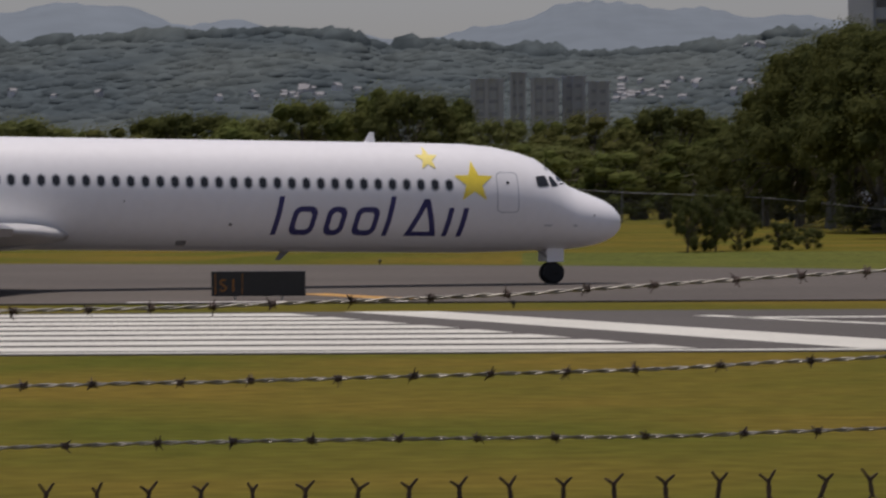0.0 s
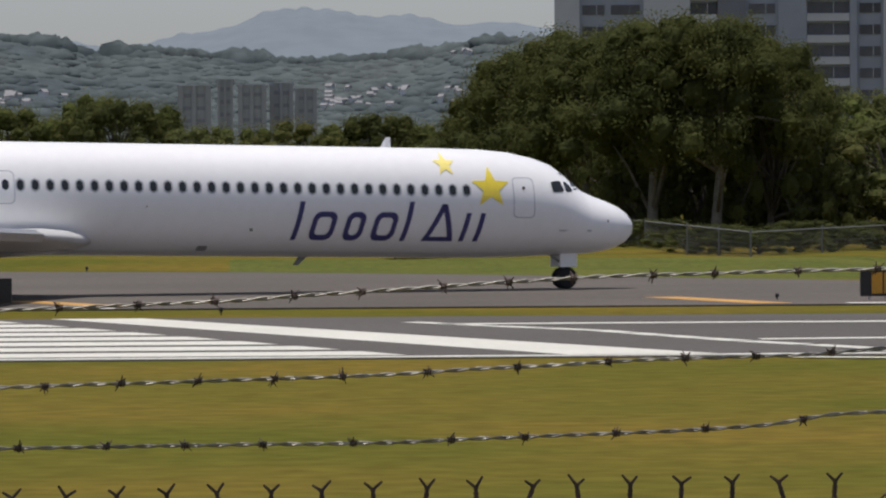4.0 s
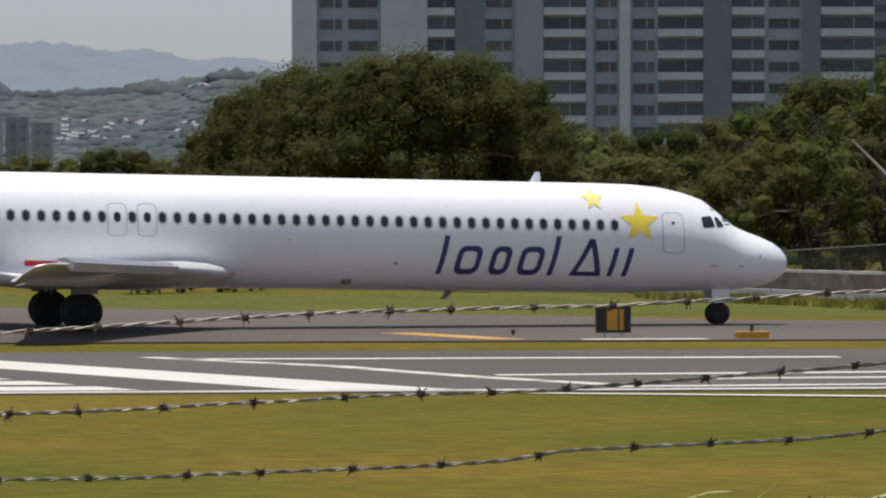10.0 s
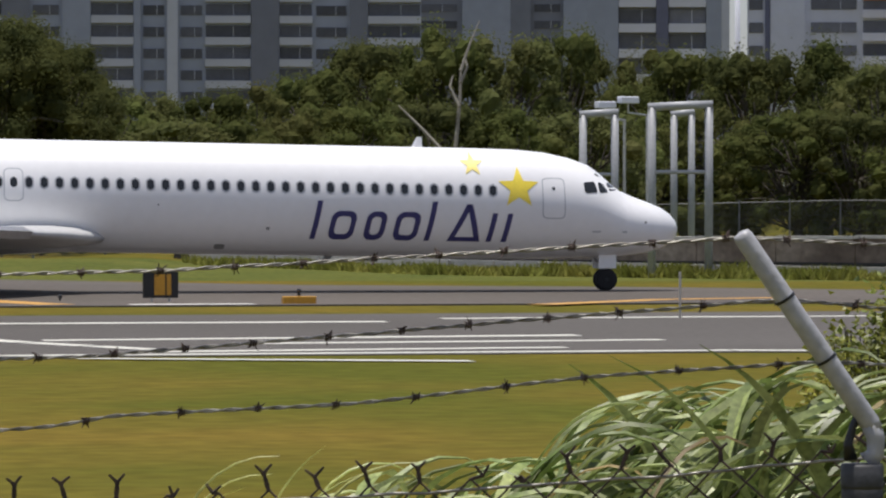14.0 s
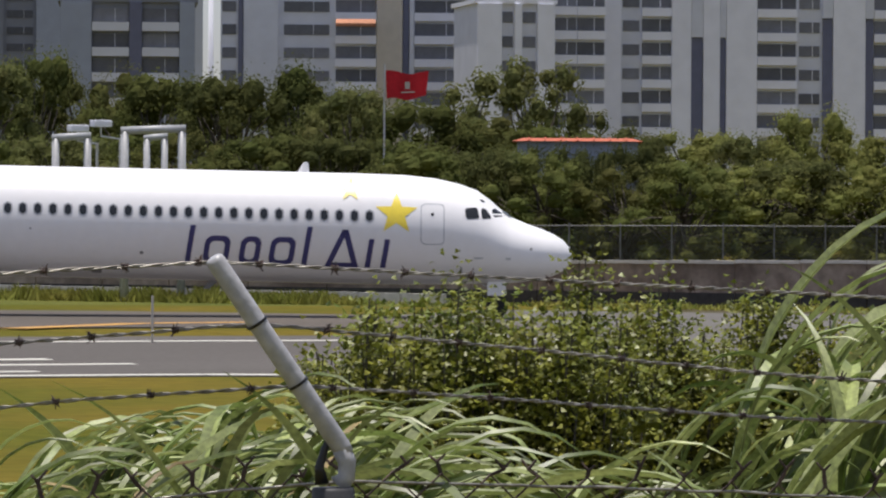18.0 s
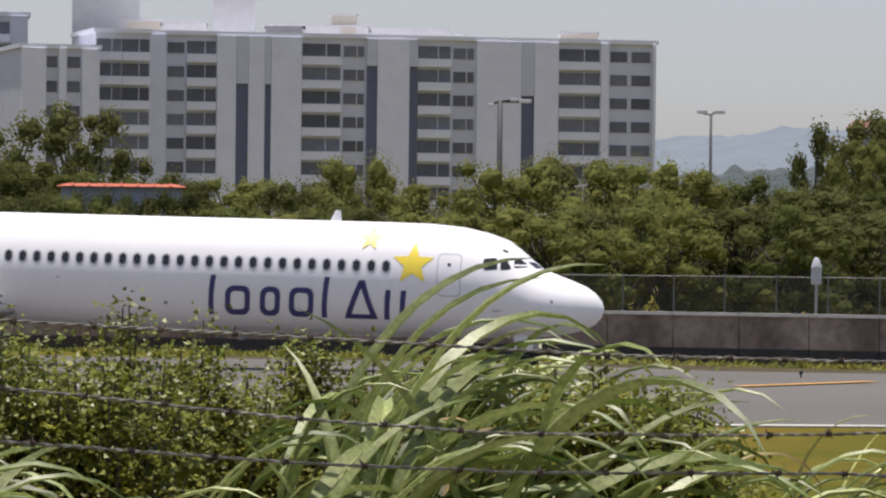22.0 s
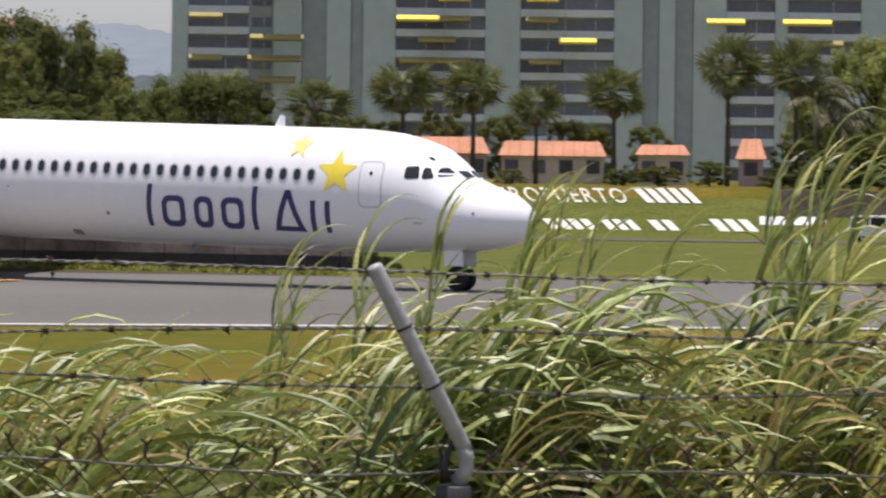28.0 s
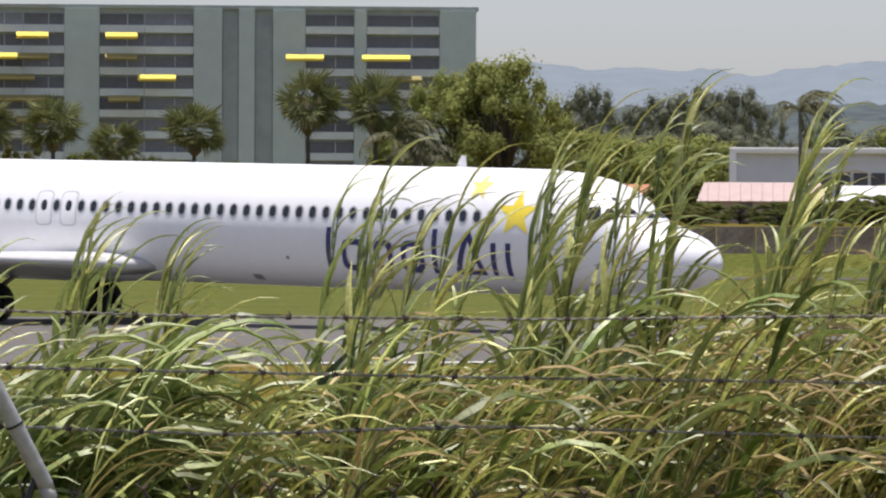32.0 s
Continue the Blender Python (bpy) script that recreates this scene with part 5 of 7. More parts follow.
def build_post(az_top, el_top, az_bend, el_bend, d, clamps):
    """A tube post with a leaning arm for the wires, on a hooked cap."""
    p = thing("fence_post", "grey painted steel fence post with a slanting wire arm", "fence post", "posts of the near fence")
    at = lambda a, e, dd=0.0: Vector(spot(a, d + dd, high(e, d + dd)))
    foot = at(az_bend - 0.14, el_bend - 0.45)
    bend, top = at(az_bend, el_bend), at(az_top, el_top, -0.06)
    u = (top - bend).normalized()
    part("post", Geo().tube([(foot.x, foot.y, ground_height(foot.x, foot.y) - 0.2), (foot.x, foot.y, foot.z - 0.06), (foot.x, foot.y, foot.z - 0.05), (foot.x, foot.y, foot.z)], [0.0298, 0.0298, 0.0298, 0.0298], 20), POSTDARK, p, smooth=True)
    cap = part("cap", Geo().lathe((foot.x, foot.y, foot.z - 0.035), (foot.x, foot.y, foot.z + 0.016), [(0, 0.0306), (0.1, 0.0309), (0.62, 0.0308), (0.68, 0.028), (0.69, 0.006)], 20), POSTDARK, p, "dented steel cap", smooth=True)
    part("hook", Geo().tube([bend + u * 0.012, bend + Vector((0.004, 0, -0.014)), bend + Vector((0.003, 0, -0.036)), Vector((bend.x - 0.006, foot.y, foot.z + 0.004))], [0.014, 0.0135, 0.013, 0.016], 12), PIPE, cap, smooth=True)
    part("flange", Geo().tube([foot + Vector((-0.017, 0, 0.006)), foot + Vector((-0.021, 0, 0.03)), foot + Vector((-0.012, 0, 0.058)), bend + u * 0.035], [0.011, 0.007, 0.006, 0.004], 8), BLACK, cap, "dark flattened strap", smooth=True)
    part("arm", Geo().tube([bend - u * 0.004, bend + u * 0.01, bend.lerp(top, 0.5), top - u * 0.008, top - u * 0.002, top], [0.0125, 0.0145, 0.0142, 0.014, 0.012, 0.007], 16), PIPE, p, "grey tube arm", smooth=True)
    for az, el in clamps:
        q = at(az, el, -0.04)
        q = bend + u * (q - bend).dot(u)
        part("wire_tie", Geo().tube([q - u * 0.002, q + u * 0.002], 0.0158, 14), BLACK, p)


build_post(16.54, -0.60, 18.22, -3.06, 6.45, ((17.08, -1.44), (17.64, -2.22)))
build_post(35.16, -1.22, 36.35, -3.55, 7.72, ((35.55, -2.01), (35.93, -2.78)))


def build_chain_link():
    f = thing("chain_link_fence", "rusty chain-link fence with twisted top ends", "fence")
    pitch = 0.0715
    a, cols = -8.4, []
    while a < 50:
        d = ramp_at(FENCE_D, a)
        cols.append(a)
        a += math.degrees(pitch / d)
    rnd = random.Random(9)
    for s in range(0, len(cols) - 1, 26):
        g = Geo()
        for i in range(s, min(s + 26, len(cols) - 1)):
            for k in range(20):
                p = strung(LINK_WIRE, cols[i], 0.017 - k * pitch * 0.98)
                q = strung(LINK_WIRE, cols[i + 1], 0.017 - k * pitch * 0.98)
                m = (p + q) / 2 + Vector((0, 0, -pitch * 0.49))
                o = Vector((math.sin(radians(cols[i])), math.cos(radians(cols[i])), 0)) * 0.003
                g.tube([p + o, m - o], 0.0017, 4, False)
                g.tube([q - o, m + o], 0.0017, 4, False)
                p2, q2 = p + Vector((0, 0, -pitch * 0.98)), q + Vector((0, 0, -pitch * 0.98))
                g.tube([m - o, p2 + o], 0.0017, 4, False)
                g.tube([m + o, q2 - o], 0.0017, 4, False)
        part("mesh_panel", g, RUST, f)
    for a in cols:
        g = Geo()
        p = strung(LINK_WIRE, a)
        tx = Vector((math.cos(radians(a)), -math.sin(radians(a)), 0)) * (1 if rnd.random() < 0.8 else 0.6)
        lean = tx * rnd.gauss(0, 0.003 if a < 9 else 0.014) + Vector((0, 0, -0.004 if a < 9 else -abs(rnd.gauss(0, 0.012))))
        for ph in (0, math.pi):
            g.tube([p + Vector((0, 0, 0.016 + 0.026 * k / 5)) + lean * (k / 5) + tx * (0.0022 * math.cos(k * 1.9 + ph)) for k in range(6)], 0.0024, 5)
        t = p + Vector((0, 0, 0.042)) + lean
        for sx in (-1, 1):
            g.tube([t, t + tx * (sx * rnd.uniform(0.009, 0.014)) + Vector((0, 0, rnd.uniform(0.008, 0.016)))], [0.0026, 0.0018], 5)
        part("knuckle", g, RUST, f)
    pts = []
    a = 9.6
    while a < 50:
        pts.append(strung(LINK_WIRE, a, 0.002 + 0.004 * noise.noise(Vector((a * 1.7, 0, 5)))))
        a += 0.2
    part("tension_wire", Geo().tube(pts, 0.0024, 6), STEEL, f, smooth=True)


build_chain_link()


# ---- reeds and shrubs at the fence ----
def blade(length, width, droop, twist, seed, n=8, rise=74):
    """One folded leaf blade that rises and arches over."""
    rnd = random.Random(seed)
    g, p, e = Geo(), Vector((0, 0, 0)), radians(rise)
    rows = []
    for k in range(n + 1):
        t = k / n
        w = width * (0.35 + 1.9 * t if t < 0.34 else 1.0 - ((t - 0.34) / 0.66) ** 1.6) * 0.5
        w = max(w, 0.0008)
        tw = twist * t
        across = Vector((math.sin(tw) * 0.5 * math.cos(e), math.cos(tw), math.sin(tw) * 0.5))
        up = Vector((-math.sin(e), 0, math.cos(e)))
        rows.append([p + across * w + up * (w * 0.55), p, p, p - across * w + up * (w * 0.55)])
        p = p + Vector((math.cos(e), rnd.uniform(-0.05, 0.05), math.sin(e))) * (length / n)
        e -= radians(droop) / n * (0.4 + 1.25 * t)
    vs = [v for r in rows for v in r]
    fs = [(k * 4 + j, k * 4 + j + 1, k * 4 + j + 5, k * 4 + j + 4) for k in range(n) for j in (0, 2)]
    return g.add(vs, fs)


BLADES = [blade(L, W, D, T, i).mesh("leaf", REED, True) for i, (L, W, D, T) in enumerate(((0.50, 0.038, 125, 0.7), (0.62, 0.042, 160, -0.9), (0.44, 0.030, 120, 0.4), (0.56, 0.040, 125, 1.1), (0.66, 0.044, 175, 0.5), (0.40, 0.026, 118, -0.5)))]
DRYBLADES = [blade(L, W, D, T, 20 + i).mesh("leaf", DRYREED, True) for i, (L, W, D, T) in enumerate(((0.50, 0.019, 175, 1.6), (0.38, 0.016, 120, -1.4)))]
BLADES_SLIM = [blade(L, W, D, T, 40 + i).mesh("leaf", REEDPALE, True) for i, (L, W, D, T) in enumerate(((0.40, 0.022, 95, 0.5), (0.46, 0.025, 125, -0.7), (0.34, 0.020, 65, 0.3), (0.50, 0.024, 150, 0.9), (0.42, 0.018, 50, -0.4)))]
BLADES_TALL = [blade(L, W, D, T, 80 + i, 9, 82).mesh("leaf", (REEDPALE, REED)[i % 2], True) for i, (L, W, D, T) in enumerate(((0.40, 0.026, 80, 0.4), (0.46, 0.030, 110, -0.5), (0.34, 0.025, 55, 0.3), (0.42, 0.028, 130, 0.7), (0.48, 0.028, 95, -0.3)))]
BLADES_CANE = [blade(L, W, D, T, 60 + i, 10).mesh("leaf", REED, True) for i, (L, W, D, T) in enumerate(((0.66, 0.044, 120, 0.5), (0.76, 0.044, 150, -0.6), (0.56, 0.042, 80, 0.9), (0.50, 0.038, 60, -0.3), (0.70, 0.040, 110, 1.1)))]


def tall_leaves(seed):
    """An upright stalk with short leaves all the way up."""
    rnd = random.Random(seed)
    bendx, bendy = rnd.uniform(0.03, 0.15), rnd.uniform(-0.06, 0.06)
    spine = lambda q: Vector((bendx * q ** 4, bendy * q * q, 1.86 * q))
    out = []
    for k in range(30):
        q = 0.38 + 0.60 * k / 29
        me = rnd.choice(DRYBLADES) if rnd.random() < 0.12 else rnd.choice(BLADES_TALL)
        sc = rnd.uniform(0.6, 1.0) * (1.1 - 0.6 * max(0, q - 0.6) / 0.4)
        yaw = rnd.gauss(-0.1, 0.45) if rnd.random() < 0.8 else rnd.uniform(0, 6.28)
        out.append((me, Matrix.LocRotScale(spine(q), Euler((rnd.uniform(-0.2, 0.2), rnd.uniform(-0.25, 0.15), yaw)), (sc, sc, sc))))
    return spine, out


def reed_leaves(kind, seed):
    """The bend of a stalk and its leaves: (mesh, place on the stalk)."""
    if kind == "tall":
        return tall_leaves(seed)
    rnd = random.Random(seed)
    if kind == "cane":
        bendx = rnd.uniform(0.05, 0.22)
        spine = lambda q: Vector((bendx * q ** 3, 0.04 * q, 1.6 * q))
        out = []
        for k in range(15):
            q, sc = 0.52 + 0.48 * k / 14, rnd.uniform(0.7, 1.05)
            yaw = rnd.gauss(0.0, 0.5) if rnd.random() < 0.85 else rnd.uniform(2.2, 4.0)
            out.append((rnd.choice(BLADES_CANE), Matrix.LocRotScale(spine(q), Euler((rnd.uniform(-0.35, 0.35), rnd.uniform(-0.1, 0.45), yaw)), (sc, sc, sc))))
        return spine, out
    h = 1.75
    bendx, bendy = rnd.uniform(0.02, 0.34), rnd.uniform(-0.10, 0.10)
    spine = lambda q: Vector((bendx * q ** 3, bendy * q * q, h * q))
    n = 15 if kind == "broad" else 22
    out = []
    for k in range(n):
        q = (0.50 + 0.50 * k / (n - 1)) if kind == "broad" else (0.52 + 0.48 * k / (n - 1))
        me = rnd.choice(BLADES if kind == "broad" else BLADES_SLIM)
        if rnd.random() < {"broad": 0.08, "slim": 0.2, "straw": 0.42}[kind]:
            me = rnd.choice(DRYBLADES)
        sc = rnd.uniform(0.6, 1.1) * (1.0 - 0.25 * max(0, q - 0.8) / 0.2)
        # the wind turns most leaves one way
        yaw = rnd.gauss(-0.1, 0.35) if q > 0.84 else rnd.gauss(-0.1, 0.55) if rnd.random() < 0.76 else rnd.uniform(0, 6.28)
        out.append((me, Matrix.LocRotScale(spine(q), Euler((rnd.uniform(-0.2, 0.2), rnd.uniform(-0.15, 0.4), yaw)), (sc, sc, sc))))
    return spine, out


def make_reed(kind, seed):
    """A stalk with leaves up to a height of 1, at true width."""
    t = thing("reed", {"broad": "broad-leaved green cane grass behind the fence", "cane": "arching cane with long broad leaves bent by the wind", "slim": "slender pale reed with narrow leaves", "straw": "slender half-dry reed with straw-coloured leaves", "tall": "tall upright reed stalk with short narrow leaves"}[kind], "grass plant", "reeds along the fence")
    spine, leaves = reed_leaves(kind, seed)
    part("stalk", Geo().tube([spine(k / 8) for k in range(9)], [0.008 - 0.0008 * k for k in range(9)], 6), REED, t, smooth=True)
    for me, at in leaves:
        part("leaf", me, None, t, at=at)
    return t


REEDS = {"broad": [make_reed("broad", 100 + i) for i in range(5)], "slim": [make_reed("slim", 200 + i) for i in range(5)], "straw": [make_reed("straw", 240 + i) for i in range(5)], "tall": [make_reed("tall", 260 + i) for i in range(5)], "cane": [make_reed("cane", 280 + i) for i in range(5)]}
REED_USED = set()
SWAY = []
BED_V, BED_F, BED_M = [], [], []


def bake_reed(kind, seed):
    vs, fs, ms = [], [], []
    spine, leaves = reed_leaves(kind, seed)
    st = Geo().tube([spine(k / 6) for k in range(7)], [0.008 - 0.001 * k for k in range(7)], 5)
    vs += st.v
    fs += [q for q in st.f if len(q) == 4]
    ms += [0] * len(fs)
    for me, at in leaves:
        n = len(vs)
        vs += [tuple(at @ v.co) for v in me.vertices]
        fs += [tuple(i + n for i in f.vertices) for f in me.polygons]
        ms += [{REED: 0, DRYREED: 1, REEDPALE: 2}[me.materials[0]]] * len(me.polygons)
    return np.array(vs), np.array(fs), ms


BAKED = {"broad": [bake_reed("broad", 120 + i) for i in range(12)], "slim": [bake_reed("slim", 220 + i) for i in range(10)], "straw": [bake_reed("straw", 320 + i) for i in range(10)]}


def reed_pose(az, d, tip, rnd):
    """tip: the height in degrees, seen from the tripod, to which the plant reaches."""
    x, y, _ = spot(az, d)
    z0 = ground_height(x, y) - 0.05
    s = (high(tip, d) - z0) / 1.94
    return Matrix.LocRotScale((x, y, z0), Euler((rnd.uniform(-0.06, 0.06), rnd.uniform(-0.02, 0.10), rnd.uniform(-0.5, 0.5) - radians(az))), (s ** 0.3, s ** 0.3, s))


def plant_reed(kind, az, d, tip, rnd, single=False, sway=False):
    m = reed_pose(az, d, tip, rnd)
    if not single:
        vs, fs, ms = rnd.choice(BAKED[kind])
        k = sum(len(v) for v in BED_V)
        mm = np.array(m)
        BED_V.append(vs @ mm[:3, :3].T + mm[:3, 3])
        BED_F.append(fs + k)
        BED_M.extend(ms)
        return
    k = rnd.randrange(5)
    ob = REEDS[kind][k]
    if (kind, k) in REED_USED:
        ob = copy_thing(ob, Matrix())
    REED_USED.add((kind, k))
    ob.matrix_basis = m
    if sway:
        SWAY.append((ob, m.copy(), rnd.uniform(0, 6.28)))


# reach of the leaf mass along the fence
REED_MASS = [(7.0, -3.9), (8.0, -3.6), (9.0, -3.6), (10.0, -3.9), (11.2, -3.5), (12.5, -3.1), (13.2, -2.65), (14.5, -2.5), (15.5, -2.4), (16.5, -2.3), (17.3, -2.65), (18.5, -3.3), (21.3, -2.9), (22.0, -1.7), (23.0, -1.2), (24.6, -1.0), (25.6, -1.7), (26.5, -3.0), (28.0, -3.3), (28.5, -1.95), (29.2, -2.0), (29.7, -2.8), (30.2, -1.95), (30.9, -2.1), (31.3, -3.0), (32.3, -2.9), (33.0, -1.9), (33.6, -1.65), (35.0, -1.9), (36.5, -1.75), (37.3, -2.25), (38.4, -2.25), (39.2, -1.7), (40.2, -2.2), (41.6, -2.05), (42.1, -1.3), (43.5, -1.0), (47.0, -0.9), (52.0, -0.9)]
REED_TIPS = [(7.0, -3.3), (8.0, -2.9), (9.0, -3.2), (10.0, -3.6), (11.2, -3.1), (12.5, -2.6), (13.2, -2.05), (14.5, -1.95), (15.5, -1.85), (16.4, -1.75), (17.3, -2.4), (21.5, -2.2), (22.2, -0.9), (22.8, -0.5), (24.5, -0.7), (25.6, -1.3), (26.5, -2.4), (28.2, -2.4), (28.7, -1.7), (29.2, -1.9), (29.7, -2.7), (30.3, -1.5), (30.8, -1.9), (31.3, -2.6), (32.4, -2.4), (33.5, -1.15), (35.5, -1.25), (36.4, -0.7), (36.9, -0.9), (37.3, -1.6), (38.4, -1.6), (38.8, -0.7), (39.7, -0.6), (40.2, -1.5), (41.6, -1.4), (42.1, -0.3), (43.0, -0.4), (44.0, 0.0), (45.0, -0.2), (47.0, -0.1), (52.0, -0.1)]


def plant_reeds():
    rnd = random.Random(77)
    for lo, hi, n in ((7.2, 9.5, 12), (9.5, 12.5, 40), (12.5, 17.2, 100), (17.2, 21.8, 26), (21.8, 25.9, 50), (25.9, 28.3, 16), (28.3, 32.6, 60), (32.6, 38.0, 150), (38.0, 43.0, 150), (43.0, 50.5, 165)):
        for i in range(n):
            a = lo + (hi - lo) * (i + rnd.random()) / n
            d = ramp_at(FENCE_D, a) + rnd.uniform(0.5, 2.1)
            q = rnd.random() ** 2.0
            tip = ramp_at(REED_MASS, a) * (1 - q) + ramp_at(REED_TIPS, a) * q - rnd.uniform(0, 0.25)
            straw = 0.12 if a < 36 else min(0.85, 0.12 + 0.12 * (a - 36))
            kind = "slim" if a < 9.6 else "broad" if a < 28.2 or rnd.random() < (0.45 if a < 37 else 0.3 if a < 40 else 0.12) else "straw" if rnd.random() < straw else "slim"
            plant_reed(kind, a, d, tip, rnd, single=q > 0.72 and i % 2 == 0)
    for a, tip in ((11.4, -3.3), (11.9, -3.1), (12.4, -2.9), (12.8, -2.6), (13.2, -2.4), (13.6, -2.3), (14.0, -2.35), (14.4, -2.2), (14.8, -2.1), (15.1, -2.0), (15.4, -2.05), (15.7, -1.95), (16.0, -1.9), (16.3, -1.9), (16.7, -1.95), (21.9, -0.9), (22.15, -0.6), (22.4, -0.75), (22.7, -1.1), (23.0, -0.95), (23.4, -1.0), (23.8, -1.1), (24.2, -1.2), (24.6, -1.35),
                   (22.2, 0.5), (22.35, 0.2), (22.9, -0.2), (23.6, -0.3), (24.3, -0.5), (22.0, -1.6), (22.6, -1.7), (23.2, -1.8), (23.9, -1.9), (24.5, -2.1), (28.5, -1.95), (28.9, -1.9), (30.4, -1.9), (30.8, -2.1), (33.3, -1.7), (33.7, -1.5)):
        plant_reed("cane", a, ramp_at(FENCE_D, a) + rnd.uniform(0.45, 1.2), tip, rnd, single=True, sway=True)
    # tall stalks that stand clear
    for a, tip, n in ((13.45, -2.1, 1), (15.9, -1.9, 1), (22.3, -0.5, 2), (22.7, -0.2, 2), (24.2, -0.9, 2), (28.8, -1.75, 2), (30.4, -1.6, 2), (33.5, -0.80, 2), (34.6, -0.55, 1), (35.9, -0.05, 2), (36.2, 0.20, 3), (36.45, 0.05, 2), (39.2, 0.65, 2), (39.45, 0.85, 3), (39.65, 0.65, 2),
                      (41.95, 0.95, 2), (42.15, 1.15, 4), (42.4, 1.25, 3), (43.7, 1.45, 3), (43.95, 1.80, 4), (44.15, 1.35, 2), (45.0, 0.35, 2), (45.6, -0.1, 2), (46.3, 0.1, 2), (46.9, 0.45, 2), (47.6, 0.65, 2)):
        for j in range(n):
            plant_reed("tall" if a > 33 else "broad", a - 0.2 + rnd.uniform(-0.12, 0.12), ramp_at(FENCE_D, a) + rnd.uniform(0.9, 1.6), tip - 0.16 * j, rnd, single=True, sway=True)
    me = bpy.data.meshes.new("reed_bed")
    me.from_pydata(np.concatenate(BED_V).tolist(), [], np.concatenate(BED_F).tolist())
    me.materials.append(REED)
    me.materials.append(DRYREED)
    me.materials.append(REEDPALE)
    me.polygons.foreach_set("material_index", BED_M)
    me.polygons.foreach_set("use_smooth", [True] * len(me.polygons))
    me.update()
    tagged(part("reed_bed", me, None), "dense bed of green cane grass along the fence", "grass", kind="stuff")


plant_reeds()


def build_shrub(az, d, top, width, seed):
    """A twiggy shrub of many small leaves."""
    rnd = random.Random(seed)
    x, y, _ = spot(az, d)
    z0 = ground_height(x, y)
    h = high(top, d) - z0
    s = thing("shrub", "twiggy green shrub with small glossy leaves", "shrub", "shrubs along the fence", at=pose(x, y, z0))
    b, g = Geo(), Geo()
    for i in range(int(84 * width / 0.5)):
        a, r = rnd.uniform(0, 6.28), width / 2 * math.sqrt(rnd.random())
        tall = h * (1 - 0.10 * (r / (width / 2)) ** 2) * (1 - 0.16 * rnd.random() ** 1.6)
        tip = Vector((r * math.cos(a), r * math.sin(a) * 0.8, tall))
        root = Vector((tip.x * 0.2, tip.y * 0.2, -0.05))
        path = [root, root.lerp(tip, 0.5) + Vector((rnd.uniform(-0.05, 0.05), 0, 0.05)), root.lerp(tip, 0.8) + Vector((rnd.uniform(-0.03, 0.03), 0, 0.0)), tip]
        b.tube(path, [0.008, 0.005, 0.003, 0.0015], 4)
        for k in range(400):
            q = 1 - 0.24 * rnd.random() if k % 3 else 1 - 0.48 * rnd.random()
            seg = path[1].lerp(path[2], (q - 0.5) / 0.3) if q < 0.8 else path[2].lerp(path[3], (q - 0.8) / 0.2)
            c = seg + Vector((rnd.gauss(0, 0.026), rnd.gauss(0, 0.026), rnd.gauss(0, 0.025)))
            u = Vector((rnd.uniform(-1, 1), rnd.uniform(-1, 1), rnd.uniform(-0.5, 0.9))).normalized()
            v = u.cross(Vector((rnd.uniform(-0.5, 0.5), rnd.uniform(-0.5, 0.5), 1))).normalized()
            n = u.cross(v)
            L, w = rnd.uniform(0.010, 0.019), rnd.uniform(0.005, 0.008)
            i0 = len(g.v)
            g.v += [tuple(c), tuple(c + u * L * 0.45 + v * w + n * 0.004), tuple(c + u * L), tuple(c + u * L * 0.45 - v * w + n * 0.004)]
            g.f.append((i0, i0 + 1, i0 + 2, i0 + 3))
    for i in range(int(80 * width / 0.4)):
        a, r = rnd.uniform(0, 6.28), width * 0.44 * math.sqrt(rnd.random())
        c = Vector((r * math.cos(a), r * math.sin(a) * 0.8, h * (1 - 0.10 * (2 * r / width) ** 2) - rnd.uniform(0.16, 0.8)))
        clump_core(g, c, rnd.uniform(0.02, 0.036), 1.0, rnd, 7, 4)
    part("twig_work", b, BARK, s)
    part("leafage", g, SHRUB, s)


for i, (a, d, top, w) in enumerate(((18.05, 8.3, -1.6, 0.24), (18.6, 8.6, -1.0, 0.34), (19.3, 8.2, -0.85, 0.42), (19.9, 8.8, -0.62, 0.40), (20.7, 8.3, -0.92, 0.42), (21.2, 8.9, -0.55, 0.34), (22.1, 9.3, -0.75, 0.42), (23.3, 9.6, -0.85, 0.40), (24.6, 9.6, -1.05, 0.40), (25.5, 8.8, -1.3, 0.34), (26.9, 7.9, -1.25, 0.36), (27.6, 7.8, -1.2, 0.36), (28.2, 7.9, -1.4, 0.26), (26.3, 8.4, -1.15, 0.36), (27.1, 8.6, -1.4, 0.36), (27.8, 8.3, -1.32, 0.34), (28.5, 8.7, -1.45, 0.26), (18.8, 9.4, -1.7, 0.5), (20.4, 9.4, -1.6, 0.5), (22.6, 9.4, -1.8, 0.5), (26.6, 9.2, -2.1, 0.45), (27.6, 9.2, -2.3, 0.4))):
    build_shrub(a, d, top, w, 300 + i)

